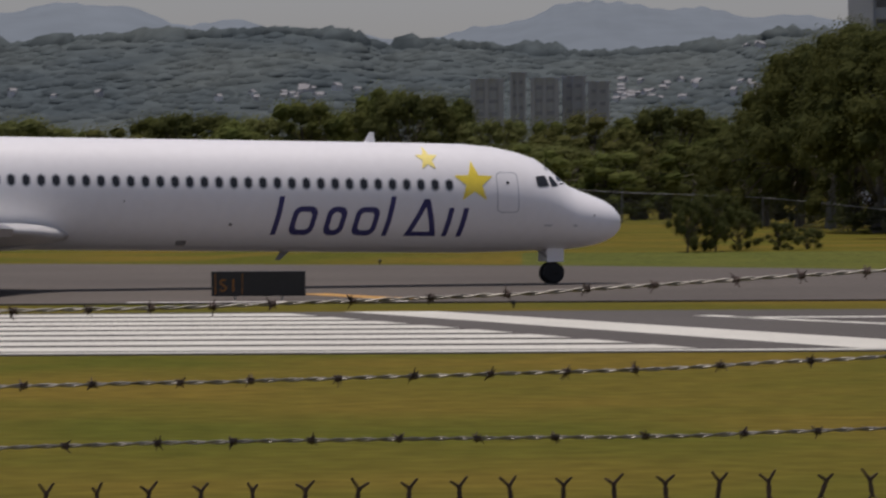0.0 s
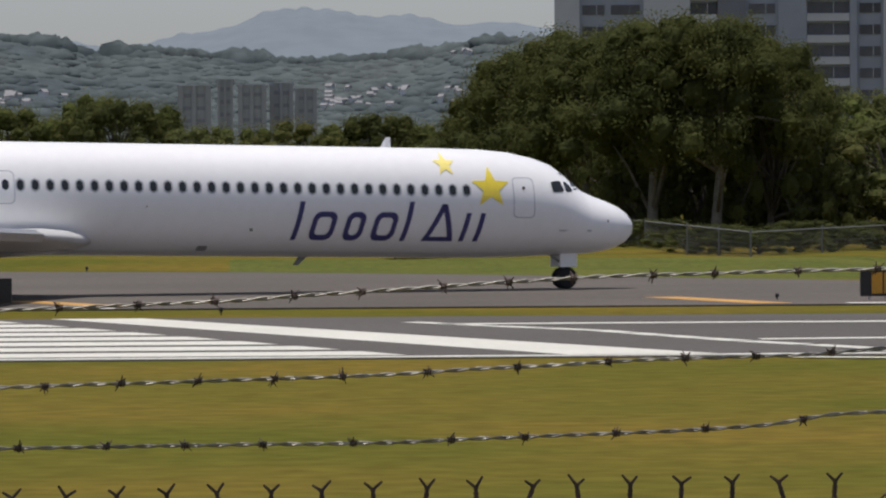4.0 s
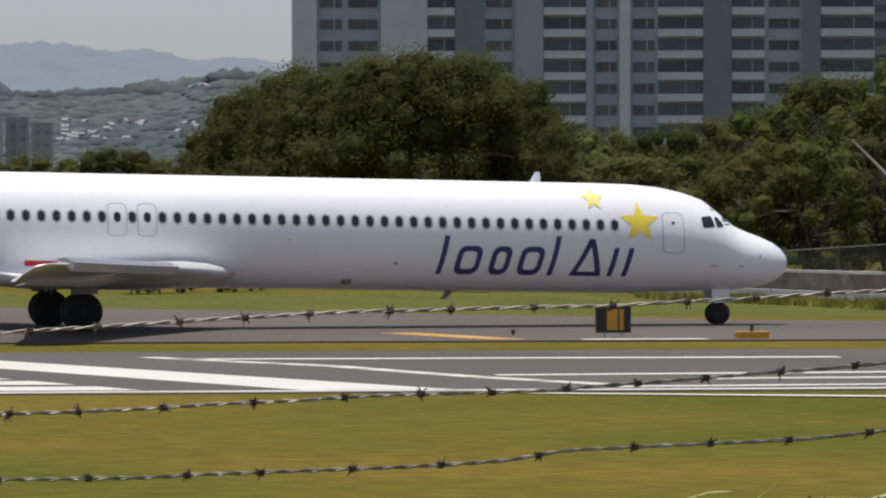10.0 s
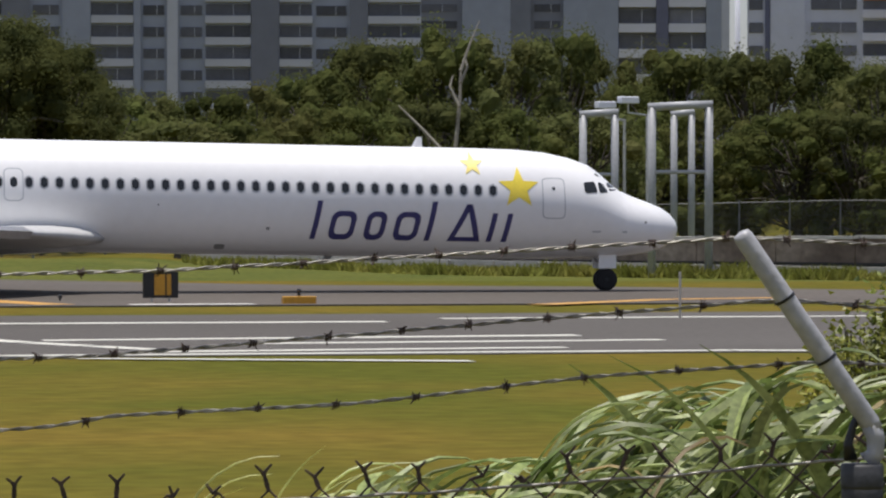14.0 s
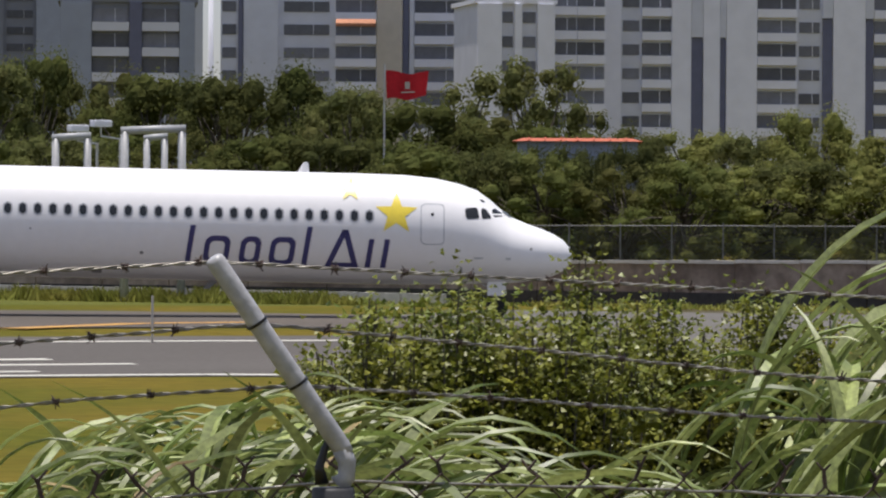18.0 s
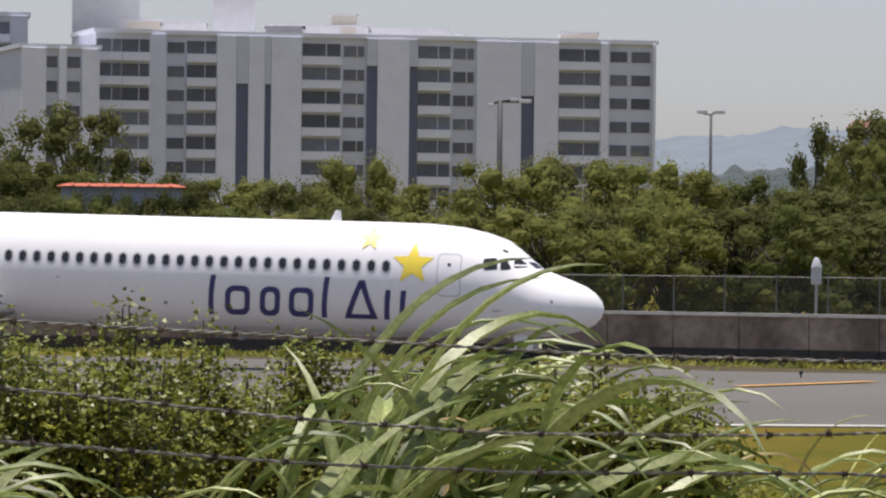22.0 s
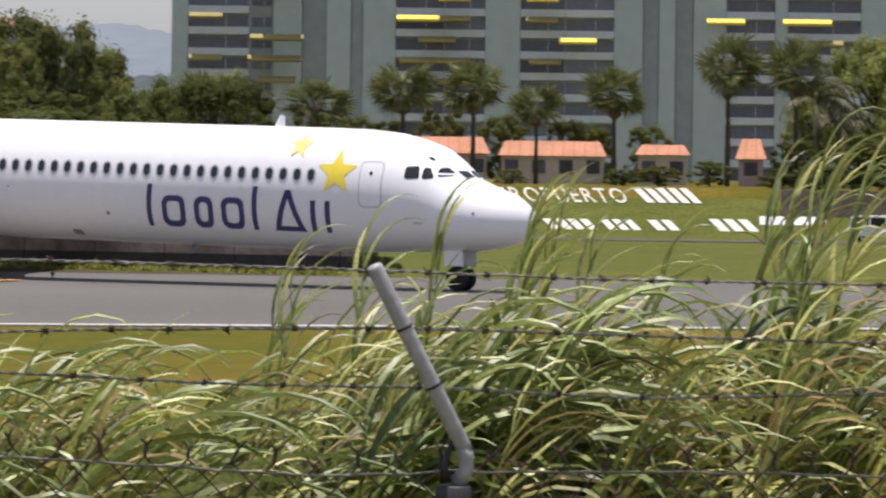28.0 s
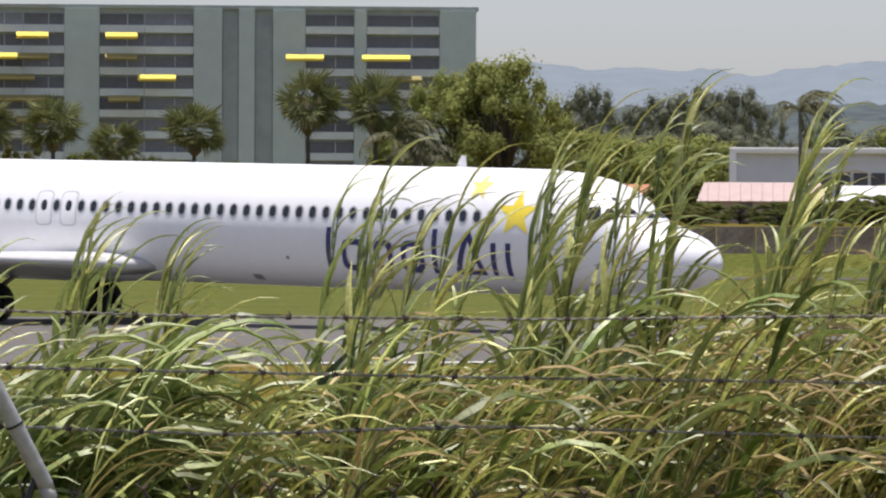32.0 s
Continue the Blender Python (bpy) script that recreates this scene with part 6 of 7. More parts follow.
# ---- airfield furniture ----
def letters(text, size, material, name="letter"):
    """Flat letter meshes of the built-in font, one for each character, with their offsets."""
    out, x = [], 0.0
    for ch in text:
        cu = bpy.data.curves.new("glyph", "FONT")
        cu.body, cu.size, cu.extrude = ch, size, 0.01
        ob = bpy.data.objects.new("glyph", cu)
        scene.collection.objects.link(ob)
        bpy.context.view_layer.update()
        me = bpy.data.meshes.new_from_object(ob.evaluated_get(bpy.context.evaluated_depsgraph_get()))
        wide = max((v.co.x for v in me.vertices), default=size * 0.4)
        me.name = name
        me.materials.clear()
        me.materials.append(material)
        bpy.data.objects.remove(ob)
        bpy.data.curves.remove(cu)
        out.append((x, me))
        x += wide + size * 0.12
    return out, x


SIGNRED = mat("dull_amber_lettering", (0.30, 0.12, 0.015), 0.6, 0.1)


def guidance_sign(label, x, y, w, h, turn, panels, text=""):
    """A boxed taxiway sign on stub legs, its face towards the runway."""
    s = thing("taxiway_sign", label, "sign", at=pose(x, y, 0.02, 0, 0, turn))
    part("cabinet", Geo().box(-w / 2, w / 2, -0.11, 0.11, 0.14, h, 0.02), BLACK, s)
    n = max(2, int(w / 1.1))
    for k in range(n):
        lx = -w / 2 + w * (k + 0.5) / n
        part("leg", Geo().tube([(lx, 0, 0), (lx, 0, 0.16)], 0.04, 8), ALU, s)
    for x0, x1 in panels:
        part("face_panel", Geo().box(x0, x1, -0.125, -0.112, 0.22, h - 0.08), AMBER, s, "amber face panel")
    if text:
        glyphs, wide = letters(text, 0.52, SIGNRED)
        for dx, me in glyphs:
            part("letter", me, None, s, at=pose(-w / 2 + 0.22 + dx, -0.116, 0.28, 90, 0, 0))
        for q in ((-w / 2 + 0.1, -w / 2 + 0.13), (-w / 2 + 0.88, -w / 2 + 0.91)):
            part("border", Geo().box(q[0], q[1], -0.120, -0.112, 0.2, h - 0.06), SIGNRED, s)
    return s


guidance_sign("black taxiway sign with amber characters", -5.35, 130.9, 2.72, 0.86, 0, [], "S1")
guidance_sign("small black sign with an amber face", 21.4, 132.15, 1.04, 0.92, 0, [(-0.20, 0.12), (0.17, 0.30)])
guidance_sign("long black taxiway sign with an amber end panel", -5.7, 221, 5.6, 0.9, 2, [(-2.7, -1.2)])


def marker(x, y, w, h):
    m = thing("marker_block", "low amber marker with a small light", "marker", at=pose(x, y, 0.02))
    part("block", Geo().box(-w / 2, w / 2, -0.15, 0.15, 0, h, 0.03), AMBER, m)
    part("light", Geo().lathe((0, 0, h), (0, 0, h + 0.22), [(0, 0.05), (0.6, 0.05), (0.7, 0.08), (1, 0.05)], 10), BLACK, m)


marker(25.0, 129.2, 0.98, 0.24)


def edge_light(x, y):
    m = thing("edge_light", "small dark runway edge light", "light", "lights along the runway", at=pose(x, y, 0.02))
    part("stem", Geo().tube([(0, 0, 0), (0, 0, 0.10)], 0.025, 8), BLACK, m)
    part("lamp", Geo().lathe((0, 0, 0.09), (0, 0, 0.22), [(0, 0.04), (0.3, 0.065), (0.8, 0.06), (1, 0.02)], 10), BLACK, m)


for x, y in ((1.9, 122.3), (18.6, 133.5), (-2.6, 186), (69.5, 121.5), (71.5, 118.5)):
    edge_light(x, y)


def thin_stake():
    m = thing("marker_stake", "thin pale marker stake", "stake", at=facing(15.78, 118))
    part("stake", Geo().tube([(0, 0, 0), (0, 0, 1.25)], 0.035, 6), CREAM, m)


thin_stake()


# ---- pipe frames behind the wall ----
def pipe_frame(label, az0, az1, d, top, foot, r, rung=True):
    w = d * math.tan(radians(az1 - az0))
    f = thing("pipe_frame", label, "pipe frame", at=facing(az0, d))
    for x in (0, w):
        part("upright", Geo().tube([(x, 0, foot), (x, 0, top * 0.5), (x, 0, top)], r, 14), PIPEPALE, f, smooth=True)
    part("crossbar", Geo().tube([(-r * 0.98, 0, top), (w / 2, 0, top + 0.06), (w + r * 0.98, 0, top + 0.1)], r, 14), PIPEPALE, f, smooth=True)
    if rung:
        part("rung", Geo().tube([(0, 0, top * 0.62), (w, 0, top * 0.62)], r * 0.5, 8), PIPEPALE, f)


PIPEPALE = mat("pale_galvanised_pipe", (0.40, 0.41, 0.43), 0.45, 0.1, 1.0, 8.0)
pipe_frame("tall pale galvanised pipe frame", 14.55, 14.95, 183, 6.35, 0, 0.155)
pipe_frame("tall pale galvanised pipe frame", 15.42, 16.14, 171, 6.45, 0, 0.155)
pipe_frame("tall pale galvanised pipe frame", 15.70, 15.92, 186, 6.4, 0, 0.14, False)


def flood(az, d, z):
    f = thing("floodlight", "white floodlight housing on a bracket", "floodlight", at=facing(az, d, z, 30))
    part("housing", Geo().box(-0.42, 0.42, -0.2, 0.2, -0.12, 0.16, 0.06), LONGPALE, f)
    part("bracket", Geo().tube([(0, 0, -0.12), (0, 0, -0.5), (0.9, 0, -0.6)], 0.04, 6), ALU, f)
    part("mast", Geo().tube([(0.9, 0, -0.55), (0.9, 0, -z)], 0.06, 8), ALU, f)


flood(14.83, 184, 6.75)
flood(15.12, 184, 6.95)


def lamp_post(label, az, d, el0, el1, r, heads, material):
    """A street lamp with its heads to one side."""
    z1 = high(el1, d)
    p = thing("street_lamp", label, "street lamp", at=facing(az, d))
    part("pole", Geo().tube([(0, 0, 0), (0, 0, z1 * 0.5), (0, 0, z1)], [r * 1.3, r, r * 0.8], 10), material, p, smooth=True)
    for x0, x1, dz in heads:
        a = part("arm", Geo().tube([(0, 0, z1 - 0.1), (x0, 0, z1 + dz)], r * 0.5, 6), material, p)
        part("lamp_head", Geo().box(x0, x1, -0.22, 0.22, z1 + dz - 0.12, z1 + dz + 0.14, 0.05), CARWHITE, a, "white lamp head")


lamp_post("thick pale blue light pole", 16.50, 310, 1, 3.25, 0.20, [], LONGPALE)
lamp_post("street lamp with pale twin heads", 28.6, 320, 1, 1.9, 0.12, [(-1.0, -0.25, 0.1), (0.25, 1.0, 0.1)], LAMPDARK)
lamp_post("dark street lamp with bright heads", 25.93, 320, 1, 2.05, 0.22, [(0.7, 1.2, 0.0), (1.3, 2.2, -0.1), (-0.9, -0.4, -0.4)], LAMPDARK)


def sign_post():
    p = thing("beacon_post", "white beacon box on a thin post", "beacon", at=facing(29.95, 172))
    part("post", Geo().tube([(0, 0, 0), (0, 0, 2.8)], 0.06, 8), PIPEPALE, p)
    part("box", Geo().box(-0.2, 0.2, -0.15, 0.15, 2.75, 3.45, 0.06), TOWERPALE, p)
    part("cap", Geo().lathe((0, 0, 3.44), (0, 0, 3.8), [(0, 0.2), (0.4, 0.16), (0.8, 0.1), (1, 0.02)], 12), TOWERPALE, p)


sign_post()


# ---- flag and low roofs in the trees ----
def build_flag():
    f = thing("flagpole", "tall pale flagpole among the trees", "flagpole", at=facing(18.70, 262))
    part("pole", Geo().tube([(0, 0, 0), (0, 0, high(1.86, 262))], [0.09, 0.05], 8), ALU, f)
    c = thing("flag", "red flag with a pale emblem, waving", "flag", at=facing(18.71, 262, high(1.6, 262)))
    g, n = Geo(), 14
    for i in range(n + 1):
        u = i / n
        for z in (-0.85, 0.0, 0.85):
            g.v.append((2.35 * u + 0.06 + 0.12 * z * u, 0.45 * math.sin(u * 8.0) * u, z * (0.95 - 0.12 * u) - 0.14 * math.sin(u * 2.6) + 0.06 * math.sin(u * 8.5)))
    g.f = [(i * 3 + j, i * 3 + j + 1, i * 3 + j + 4, i * 3 + j + 3) for i in range(n) for j in (0, 1)]
    part("cloth", g, FLAGRED, c, smooth=True)
    part("emblem", Geo().box(1.2, 1.48, -0.46, -0.44, -0.3, 0.12), CREAM, c)
    part("emblem_bar", Geo().box(0.95, 1.75, -0.46, -0.44, -0.52, -0.44), CREAM, c)
    return c


FLAGRED = mat("red_flag_cloth", (0.55, 0.02, 0.03), 0.8, 0.1, 1.0, 6.0, translucent=0.3)
red_flag = build_flag()


def low_house(name, label, az0, az1, d, eave, ridge_el, wall, roof, z0=None, windows=2, deep=7.0):
    m, w = (az0 + az1) / 2, d * math.tan(radians((az1 - az0) / 2))
    x, y, _ = spot(m, d)
    z0 = ground_height(x, y) if z0 is None else z0
    ze, zr = high(eave, d), high(ridge_el, d)
    h = thing(name, label, "house", at=facing(m, d))
    body = part("wall", Geo().box(-w + 0.3, w - 0.3, 0.4, deep - 0.4, z0 - 0.3, ze), wall, h)
    ro = part("roof", Geo().add([(-w, 0, ze), (w, 0, ze), (w, deep, ze), (-w, deep, ze), (-w + 0.6, deep / 2, zr), (w - 0.6, deep / 2, zr)], [(0, 1, 5, 4), (2, 3, 4, 5), (1, 2, 5), (3, 0, 4), (3, 2, 1, 0)]), roof, h)
    n = max(3, int(2 * w / 0.9))
    rib = Geo().tube([(0, -0.02, ze + 0.03), (0, deep / 2, zr + 0.03)], 0.05, 4).mesh("roof_rib", roof)
    for k in range(1, n):
        xx = -w + 2 * w * k / n
        if abs(xx) < w - 0.9:
            part("roof_rib", rib, None, ro, at=Matrix.Translation((xx, 0, 0)))
    for k in range(windows):
        xx = -w + 2 * w * (k + 0.5) / windows
        wi = part("window", Geo().box(xx - 0.6, xx + 0.6, 0.34, 0.39, z0 + 0.9, min(ze - 0.2, z0 + 2.1)), TOWERWIN, h)
        part("window_frame", Geo().box(xx - 0.7, xx + 0.7, 0.36, 0.395, z0 + 0.8, z0 + 0.9), CREAM, wi)


# red roof tile among the trees, dimmed in its colour for haze
BROWNTILE = mat("hazed_brown_tile", (0.26, 0.13, 0.10), 0.85, 0.2, 0.5, 4.0)
REDTILE = mat("red_roof_sheet", (0.50, 0.13, 0.07), 0.8, 0.12, 0.5, 4.0)
low_house("long_low_building", "long low building with an orange roof edge", 20.32, 21.98, 260, 0.895, 0.945, TOWERWALL, REDTILE, 0, 6)
plant_row(UNDER, [(20.2, 256, high(0.80, 256), 5), (20.75, 257, high(0.86, 257), 5), (21.3, 256, high(0.82, 256), 5), (21.8, 257, high(0.88, 257), 5)], "bushes before the low building")
low_house("red_roofed_house", "house with a red roof among the trees", 30.3, 30.95, 310, 1.74, 1.86, TOWERWALL, BROWNTILE, 0, 2)
low_house("orange_roofed_house", "pink bungalow with an orange tiled roof", 34.65, 36.62, 400, 0.21, 0.42, PINK, TILE, None, 6)
low_house("orange_roofed_house", "cream bungalow with an orange tiled roof", 36.72, 38.10, 404, 0.19, 0.38, CREAM, TILE, None, 4)
low_house("orange_roofed_house", "small bungalow with an orange tiled roof", 38.45, 39.16, 398, 0.22, 0.35, CREAM, TILE, None, 2)
low_house("orange_roofed_house", "small house with a hipped orange roof", 39.72, 40.12, 396, 0.18, 0.44, PINK, TILE, None, 1)
low_house("orange_roofed_house", "bungalow with an orange tiled roof", 42.6, 44.05, 405, 0.10, 0.33, CREAM, TILE, None, 3)
low_house("pink_house", "pink house with a pale hipped roof", 44.55, 46.2, 400, 0.12, 0.36, PINK, PINK, None, 4)
low_house("pink_house", "cream house with a pale roof", 46.3, 48.2, 410, 0.12, 0.32, CREAM, LONGPALE, None, 4)


def grey_hall():
    h = thing("grey_hall", "grey hall with a white roof band", "building", at=facing(46.6, 440))
    w = 12.2
    part("wall", Geo().box(-w, w, 0.5, 12, 2, high(0.74, 440)), LONGWALL, h)
    part("roof_band", Geo().box(-w - 0.4, w + 0.4, 0.0, 12.5, high(0.72, 440), high(0.80, 440), 0.15), CARWHITE, h)
    part("side_band", Geo().box(-w - 0.4, -w + 0.3, 0.0, 0.7, 2, high(0.74, 440), 0.1), LONGPALE, h)
    for k in range(7):
        part("window", Geo().box(-w + 6.5 + k * 1.7, -w + 7.9 + k * 1.7, 0.42, 0.49, 3.2, 7.2), TOWERWIN, h)


grey_hall()


# ---- palms ----
def make_fan_palm(seed, h, crown):
    rnd = random.Random(seed)
    p = thing("fan_palm", "fan palm with a round shaggy crown", "palm tree", "palms before the flats")
    p["height"], p["width"] = h, crown
    part("trunk", Geo().tube([(0, 0, -0.3), (0.05, 0, h * 0.4), (0, 0.05, h * 0.78)], [0.24, 0.17, 0.14], 8), BARK, p, smooth=True)
    part("skirt", Geo().lathe((0, 0, h * 0.56), (0, 0, h * 0.78), [(0, 0.15), (0.2, 0.55), (0.8, 0.42), (1, 0.16)], 9), THATCH, p, "brown skirt of dead fronds")
    fans = []
    for v in range(3):
        g, n = Geo(), 13
        L = crown * 0.54
        g.tube([(0, 0, 0), (L * 0.5, 0, 0.05)], 0.02, 4)
        for k in range(n):
            a = radians(-70 + 140 * k / (n - 1))
            c = Vector((L * 0.5, 0, 0.05))
            tip = c + Vector((math.cos(a), math.sin(a), -0.06 - 0.2 * rnd.random())) * L * 0.62
            side = Vector((-math.sin(a), math.cos(a), 0)) * 0.09
            mid = c.lerp(tip, 0.55) + Vector((0, 0, 0.06))
            g.add([c, mid + side, tip, mid - side], [(0, 1, 2, 3)])
        fans.append(g.mesh("frond", PALM))
    for k in range(46):
        yaw, pit = rnd.uniform(0, 6.28), rnd.uniform(-1.3, 0.8)
        s = rnd.uniform(0.6, 1.1)
        part("frond", rnd.choice(fans), None, p, at=Matrix.LocRotScale((0, 0, h * 0.78 + rnd.uniform(-0.2, 0.2)), Euler((rnd.uniform(-1.2, 1.2), pit, yaw)), (s, s, s)))
    return p


PALM = mat("palm_frond", (0.215, 0.25, 0.095), 0.6, 0.25, 0.5, 6.0, island=0.3, other=(0.14, 0.14, 0.06), translucent=0.25, spec=0.2)
THATCH = mat("dead_palm_fronds", (0.15, 0.12, 0.085), 0.9, 0.3, 1.0, 8.0)
COCONUT = mat("coconut_frond", (0.085, 0.095, 0.04), 0.5, 0.25, 0.5, 6.0, island=0.3, other=(0.12, 0.11, 0.05), translucent=0.15, spec=0.3)
PALMS = [lambda: make_fan_palm(1, 10.0, 5.0), lambda: make_fan_palm(2, 10.0, 5.0)]
plant_row(PALMS, [(a, d, high(e, d) - 2.3, w) for a, d, e, w in ((33.14, 392, 1.54, 6.4), (34.43, 388, 1.20, 6.0), (35.51, 390, 1.33, 5.7), (36.4, 386, 1.35, 5.5), (37.2, 388, 1.10, 4.6), (38.19, 390, 1.29, 5.6), (39.62, 392, 1.76, 5.6), (40.48, 388, 1.68, 5.4))], "palms before the flats")


def feather_palm(az, d, top, seed, wind, size):
    rnd = random.Random(seed)
    x, y, _ = spot(az, d)
    z0 = ground_height(x, y)
    h = high(top, d) - z0 - size * 0.45
    p = thing("coconut_palm", "coconut palm with long drooping wind-blown fronds", "palm tree", at=facing(az, d, z0))
    part("trunk", Geo().tube([(0, 0, -0.3), (0.1, 0, h * 0.5), (0.05, 0, h)], [0.22, 0.16, 0.13], 8), BARK, p, smooth=True)
    for k in range(26):
        yaw = rnd.gauss(0, 1.0) if rnd.random() < 0.6 * wind else rnd.uniform(0, 6.28)
        g, n, L = Geo(), 12, size * rnd.uniform(0.7, 1.05)
        e, q = radians(rnd.uniform(-5, 75)), Vector((0.05, 0, h))
        side = Vector((-math.sin(yaw), math.cos(yaw), 0))
        for i in range(n):
            step = Vector((math.cos(e) * math.cos(yaw) + wind * 0.35 * i / n, math.cos(e) * math.sin(yaw), math.sin(e))) * (L / n)
            q2 = q + step
            g.tube([q, q2], 0.03, 3, False)
            w = size * 0.2 * math.sin(math.pi * (i + 1.0) / (n + 1.5))
            for sg in (-1, 1):
                for b in (0.0, 0.5):
                    r0 = q + step * b
                    tip = r0 + side * (sg * w * rnd.uniform(0.45, 0.8)) + step * 1.1 + Vector((0.05, 0, -w * rnd.uniform(0.3, 0.9)))
                    g.add([r0, r0 + step * 0.45, tip], [(0, 1, 2)])
            q, e = q2, e - radians(rnd.uniform(6, 13))
        part("frond", g, COCONUT, p)


feather_palm(45.84, 390, 1.58, 1, 1.0, 4.8)
feather_palm(40.72, 384, 1.22, 2, 0.6, 5.0)
feather_palm(41.0, 400, 0.9, 3, 0.6, 4.2)
plant_row(SCRUB, [(a, 414, high(e, 414) - 2.3, w) for a, e, w in ((33.9, 0.75, 6), (34.9, 0.7, 6), (35.3, 0.62, 5), (36.0, 0.8, 6), (36.8, 0.72, 6), (37.6, 0.65, 5), (37.9, 0.6, 5), (38.6, 0.6, 5))], "hedge behind the palms")
plant_row(SCRUB, [(a, 352.5, 1.3 + 0.9 * ((k * 37) % 10) / 10, 4.6) for k, a in enumerate((40.3, 40.8, 41.2, 41.7, 42.2, 42.6, 43.1, 43.6, 44.0, 44.5, 45.6, 46.1, 46.7, 47.2))], "bushes along the bank")
plant_row(SCRUB, [(35.0, 380, 1.2, 4), (36.9, 378, 1.3, 3), (38.3, 378, 1.4, 4), (38.75, 372, 1.8, 4), (39.4, 374, 2.2, 4), (40.5, 376, 4.0, 5), (41.3, 378, 4.6, 7), (42.2, 380, 4.2, 7), (42.7, 382, 2.6, 5), (43.2, 378, 3.0, 6), (43.7, 382, 2.4, 5), (44.15, 379, 3.0, 5), (44.6, 376, 1.9, 5), (45.1, 380, 1.7, 4), (45.6, 376, 1.9, 5), (46.2, 380, 2.2, 5), (46.8, 380, 2.6, 6), (47.4, 378, 2.6, 6), (48, 384, 4, 8)], "bushes by the bungalows")


plant_row(UNDER, [(35.1, 150.2, 0.8, 1.4), (35.3, 150.6, 0.6, 1.3)], "bushes at the end of the wall")


# ---- hillside letters, tents and traffic ----
def slope_pose(az, el):
    """A pose lying on the letter bank where it is seen at that height."""
    for i in range(400):
        d = 330 + 20 * i / 399
        x, y, _ = spot(az, d)
        if high(el, d) <= ramp_at(BANK_LINE, d):
            break
    return d, ramp_at(BANK_LINE, d)


def build_bank_letters():
    run, rise = 18.0, 3.4
    tilt = math.degrees(math.atan2(rise, run))
    s = thing("hillside_lettering", "large white letters laid on the grass bank", "lettering")
    text = "AEROPUERTO"
    glyphs, wide = letters(text, 1.0, PAINT)
    a0, a1 = 36.58, 38.42
    d0, z0 = slope_pose((a0 + a1) / 2, -0.40)
    d1, z1 = slope_pose((a0 + a1) / 2, -0.215)
    tall = math.hypot(d1 - d0, z1 - z0)
    span = d0 * radians(a1 - a0)
    for k, (dx, me) in enumerate(glyphs):
        a = a0 + (a1 - a0) * dx / wide
        x, y, _ = spot(a, d0)
        at = pose(x, y, z0 + 0.06, 0, 0, -a) @ pose(0, 0, 0, tilt, 0, 0) @ Matrix(((span / wide, -0.16 * tall, 0, 0), (0, tall / 0.72, 0, 0), (0, 0, 1, 0), (0, 0, 0, 1)))
        me2 = me.copy()
        me2.transform(at)
        part("letter", me2, None, s, "white letter")
    rnd = random.Random(3)
    for lo, hi, e0, e1, n in ((38.62, 39.36, -0.40, -0.215, 5), (37.42, 38.05, -0.75, -0.62, 4), (38.15, 38.6, -0.75, -0.62, 3), (38.75, 39.1, -0.75, -0.62, 2), (39.55, 40.1, -0.75, -0.60, 3)):
        for i in range(n):
            a = lo + (hi - lo) * i / n
            d0, z0 = slope_pose(a, e0)
            d1, z1 = slope_pose(a, e1)
            x, y, _ = spot(a, d0)
            w = d0 * radians((hi - lo) / n) * 0.68
            L = math.hypot(d1 - d0, z1 - z0)
            part("bar", Geo().box(0, w, 0, L, 0.03, 0.08), PAINT, s, at=pose(x, y, z0 + 0.02, 0, 0, -a + 12) @ pose(0, 0, 0, tilt, 0, 0))


build_bank_letters()


def bank_wall():
    """A low retaining wall along the foot of the bank, in panels."""
    w = tagged(new("wall_bank", None), "low grey-brown retaining wall along the bank", "wall", kind="structure")
    a = 40.3
    while a < 50:
        p, q = Vector(spot(a, 337.5)), Vector(spot(a + 0.5, 337.5))
        L, m = (q - p).length, (p + q) / 2
        part("panel", Geo().box(-L / 2 + 0.03, L / 2 - 0.03, -0.12, 0.12, -1.4, high(-0.2, 337.5), 0.02), CONCRETE, w, at=pose(m.x, m.y, 0, 0, 0, -(a + 0.25)))
        a += 0.5


bank_wall()


def tent(az, d, w):
    x, y, _ = spot(az, d)
    z = ground_height(x, y)
    t = thing("white_canopy", "low white canopy on short legs", "canopy", "canopies by the road", at=facing(az, d, z))
    part("sheet", Geo().add([(-w / 2, -1, 1.0), (w / 2, -1, 1.0), (w / 2, 1, 1.55), (-w / 2, 1, 1.55), (-w / 2, -1, 0.94), (w / 2, -1, 0.94), (w / 2, 1, 1.49), (-w / 2, 1, 1.49)], [(0, 1, 2, 3), (7, 6, 5, 4), (0, 4, 5, 1), (1, 5, 6, 2), (2, 6, 7, 3), (3, 7, 4, 0)]), CARWHITE, t)
    for x in (-w / 2 + 0.1, w / 2 - 0.1):
        part("leg", Geo().tube([(x, -0.9, 0), (x, -0.9, 1.0)], 0.04, 6), ALU, t)


tent(40.22, 322, 2.0)
tent(40.66, 322, 2.4)
road = tagged(part("road", Geo().slab([spot(9 + i, 199)[:2] for i in range(26)] + [spot(34 - i, 213)[:2] for i in range(26)], -0.1, 0.03), ASPHALT), "grey road behind the boundary wall", "road", kind="structure")
bank_road = Geo()
for i in range(36):
    q = [spot(33 + 0.5 * (i + k), r) for k, r in ((0, 300.5), (1, 300.5), (1, 309.5), (0, 309.5))]
    bank_road.add([(x, y, ground_height(x, y) + 0.04) for x, y, _ in q], [(0, 1, 2, 3)])
tagged(part("bank_road", bank_road, ASPHALT), "grey road at the foot of the bank", "road", kind="structure")


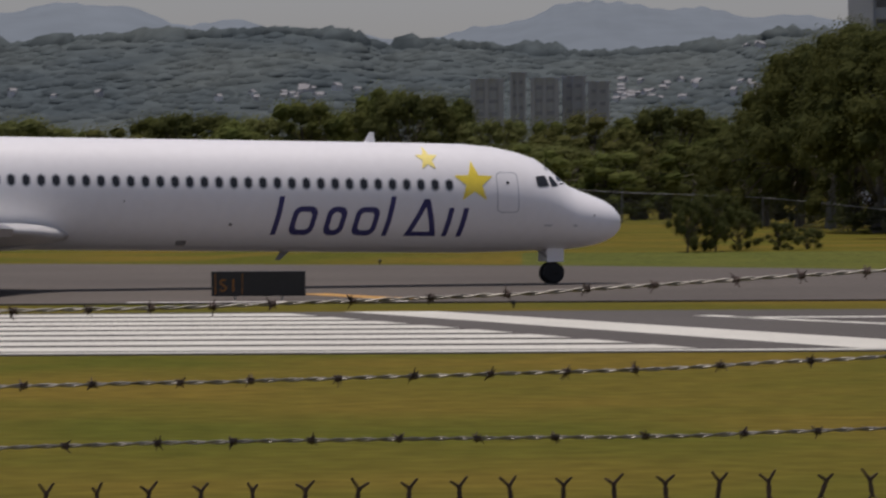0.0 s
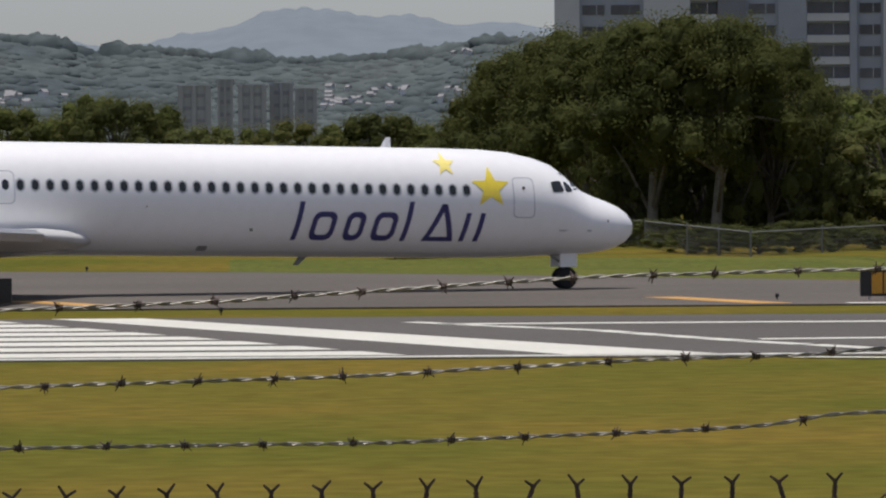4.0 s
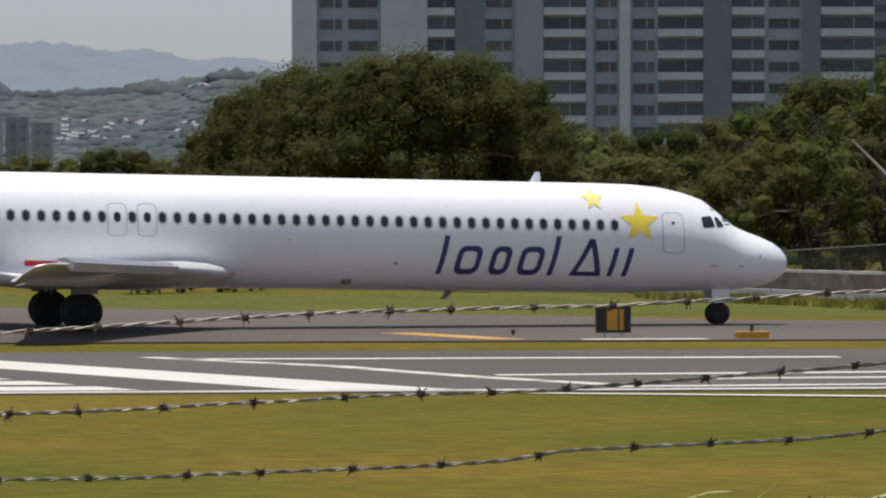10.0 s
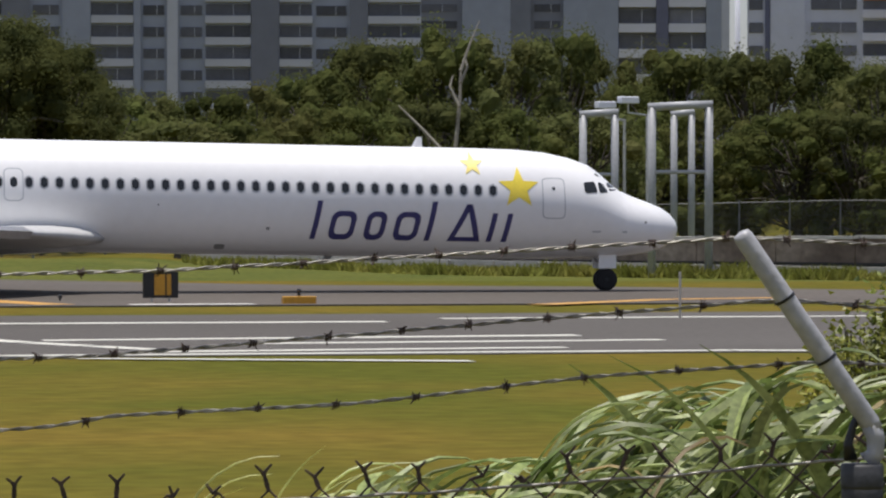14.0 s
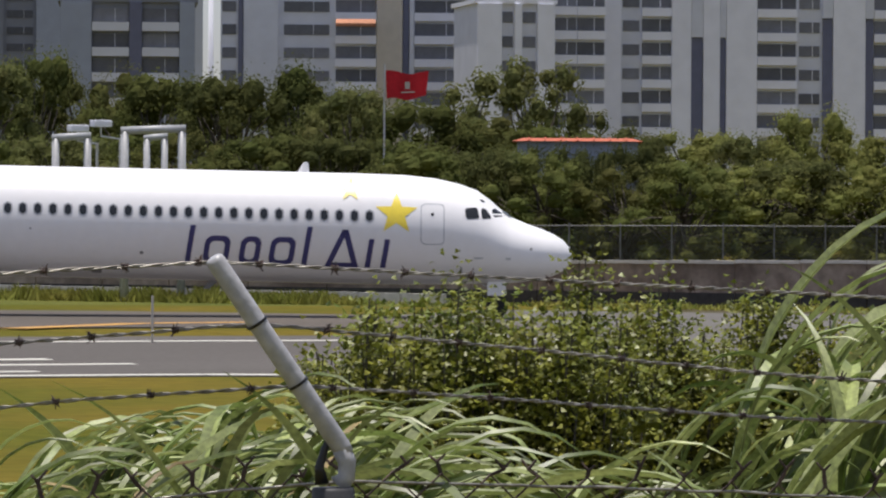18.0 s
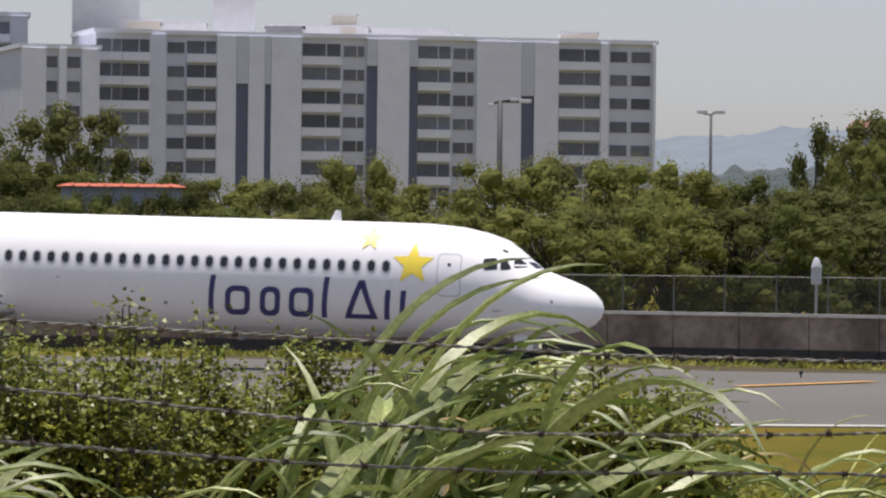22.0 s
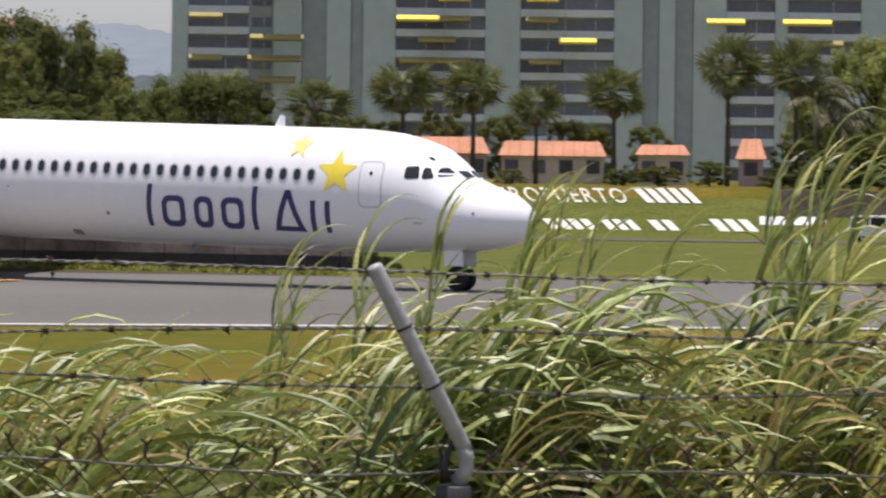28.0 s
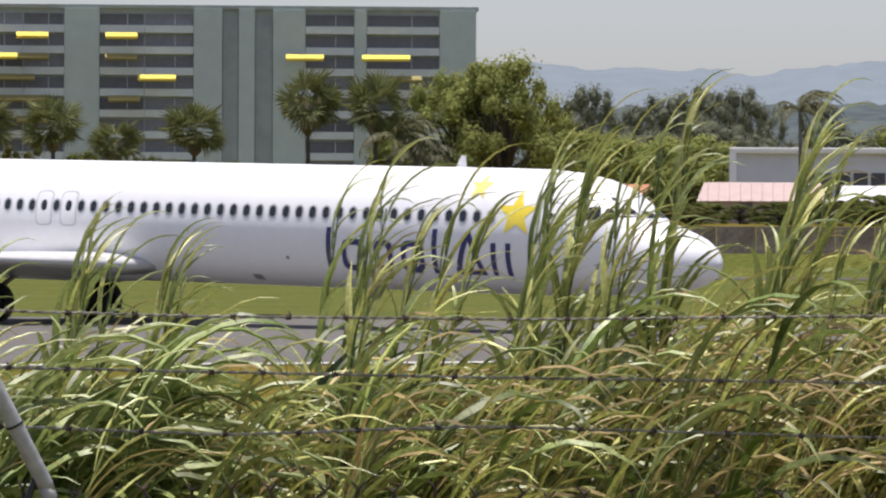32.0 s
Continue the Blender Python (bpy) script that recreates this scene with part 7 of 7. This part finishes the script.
def make_car(label, length, height, hood, material, category, stripe=None):
    """A car or van, its nose along +x."""
    c = thing("van" if category == "van" else "car", label, category)
    L, H, w = length / 2, height, 0.9
    low = H * 0.52
    side = [(-L, 0.45), (-L, low), (-L + 0.12, H - 0.1), (-L + 0.4, H), (L - hood - 0.75, H), (L - hood, low + 0.06), (L - 0.1, low - 0.1), (L, low - 0.3), (L, 0.45)]
    rings = []
    for y, k in ((-w, 0.93), (-w * 0.96, 1.0), (w * 0.96, 1.0), (w, 0.93)):
        rings.append([(x, y, 0.45 + (z - 0.45) * k) for x, z in side])
    part("body", Geo().rings(rings), material, c, smooth=False)
    for y in (-w - 0.012, w + 0.012):
        x = -L + 0.35
        while x < L - hood - 1.2:
            part("side_window", Geo().box(x, x + 0.95, y - 0.012, y + 0.012, low + 0.08, H - 0.16), GLASS, c)
            x += 1.1
        part("side_window", Geo().add([(x, y, low + 0.08), (L - hood - 0.12, y, low + 0.08), (L - hood - 0.72, y, H - 0.16), (x, y, H - 0.16), (x, y * 0.99, low + 0.08), (L - hood - 0.12, y * 0.99, low + 0.08), (L - hood - 0.72, y * 0.99, H - 0.16), (x, y * 0.99, H - 0.16)], [(0, 1, 2, 3), (7, 6, 5, 4), (0, 4, 5, 1), (1, 5, 6, 2), (2, 6, 7, 3), (3, 7, 4, 0)]), GLASS, c)
        if stripe:
            part("side_panel", Geo().box(-L + 0.1, -L + 1.5, y - 0.016, y + 0.016, 0.7, low + 0.4), stripe, c, "red painted side panel")
    part("windscreen", Geo().add([(L - hood + 0.02, -0.7, low + 0.1), (L - hood + 0.02, 0.7, low + 0.1), (L - hood - 0.68, 0.66, H - 0.06), (L - hood - 0.68, -0.66, H - 0.06)], [(0, 1, 2, 3)]), GLASS, c)
    for x in (-L + 0.85, L - 0.9):
        for y in (-0.78, 0.78):
            t = part("wheel", Geo().lathe((x, y - 0.11, 0.33), (x, y + 0.11, 0.33), [(0, 0.2), (0.05, 0.3), (0.3, 0.33), (0.7, 0.33), (0.95, 0.3), (1, 0.2)], 16), RUBBER, c)
            part("rim", Geo().lathe((x, y - 0.115, 0.33), (x, y + 0.115, 0.33), [(0, 0.06), (0.1, 0.19), (0.9, 0.19), (1, 0.06)], 12), ALU, t)
    for y in (-0.65, 0.65):
        part("headlight", Geo().box(L - 0.06, L + 0.02, y - 0.14, y + 0.14, low - 0.42, low - 0.25, 0.02), LIGHTCON, c)
    return c


van = make_car("white van with a red painted rear panel", 5.4, 2.05, 0.75, CARWHITE, "van", RED)
suv = make_car("white sport utility vehicle driving on the bank road", 5.1, 1.85, 1.15, CARWHITE, "car")
pickup = make_car("silver-white car driving behind the wall", 4.6, 1.72, 1.05, CARWHITE, "car")
saloon = make_car("pale low car driving behind the wall", 4.4, 1.55, 1.1, FARHOUSE, "car")


# ---- movement ----
def motions():
    rows = [(0, 5.87, 149.67, 18.95), (1, 8.94, 149.61, 18.94), (2, 11.52, 149.56, 18.65), (3.5, 14.88, 149.53, 17.95), (5.5, 19.22, 149.62, 16.89), (7, 22.53, 149.12, 15.11), (8, 24.82, 148.58, 13.51), (9, 27.18, 147.87, 11.57),
            (10.5, 30.86, 146.56, 8.38), (12, 34.75, 145.14, 4.89), (13.5, 38.88, 143.66, 0.48), (15.5, 44.93, 141.38, -7.04), (17.5, 51.17, 137.83, -16.96), (19, 55.65, 133.78, -25.24), (20.5, 59.94, 129.14, -33.69), (22, 63.91, 123.98, -42.04),
            (23.5, 67.39, 118.56, -49.82), (24.5, 69.59, 114.86, -54.61), (26.5, 73.88, 107.31, -62.90), (28, 77.42, 102.00, -67.80), (29, 79.89, 98.52, -70.52), (30, 82.45, 95.08, -72.97), (31, 85.06, 91.67, -75.10), (32, 87.77, 88.24, -76.87)]
    lift = [(0.0, 0.06), (20.0, 0.06), (26.0, 0.03), (32.0, 0.03)]
    walk(airliner, [(t, pose(x, y, ramp_at(lift, t), 0, 0, a)) for t, x, y, a in rows])

    # its wheels roll as far as it goes
    gone, far = [(0.0, 0.0)], 0.0
    for (t0, x0, y0, _), (t1, x1, y1, _) in zip(rows, rows[1:]):
        far += math.hypot(x1 - x0, y1 - y0)
        gone.append((t1, far))
    for tyre, x, y, r in ROLLING:
        step = 0.16 if r < 0.5 else 0.26
        ts = [k * step for k in range(int(32.0 / step) + 1)] + [32.0]
        walk(tyre, [(t, pose(x, y, r) @ Matrix.Rotation(ramp_at(gone, t) / r, 4, "Y")) for t in ts])

    def drive(car, az, t0, rate, d):
        out = []
        for k in range(17):
            t = 2.0 * k
            a = az + rate * (t - t0)
            x, y, _ = spot(a, d)
            out.append((t, pose(x, y, ground_height(x, y) + 0.04, 0, 0, -a if rate > 0 else 180 - a)))
        walk(car, out)

    drive(van, 25.5, 20.5, 4.33, 206)
    drive(suv, 35.5, 26.5, 4.1, 305)
    drive(pickup, 25.8, 19.0, -4.4, 206)
    drive(saloon, 26.7, 19.0, -4.4, 206)
    # the wind moves the tall stalks and the flag
    for ob, m, ph in SWAY:
        walk(ob, [(t, m @ pose(0, 0, 0, 1.2 * math.sin(t * 1.9 + ph), 1.6 + 2.2 * math.sin(t * 2.6 + ph * 1.7), 0)) for t in [0.8 * k for k in range(41)]])
    m = red_flag.matrix_basis.copy()
    walk(red_flag, [(t, m @ pose(0, 0, 0, 4 * math.sin(t * 5), 3 * math.sin(t * 4 + 1), 12 * math.sin(t * 3.7))) for t in [0.4 * k for k in range(81)]])

motions()
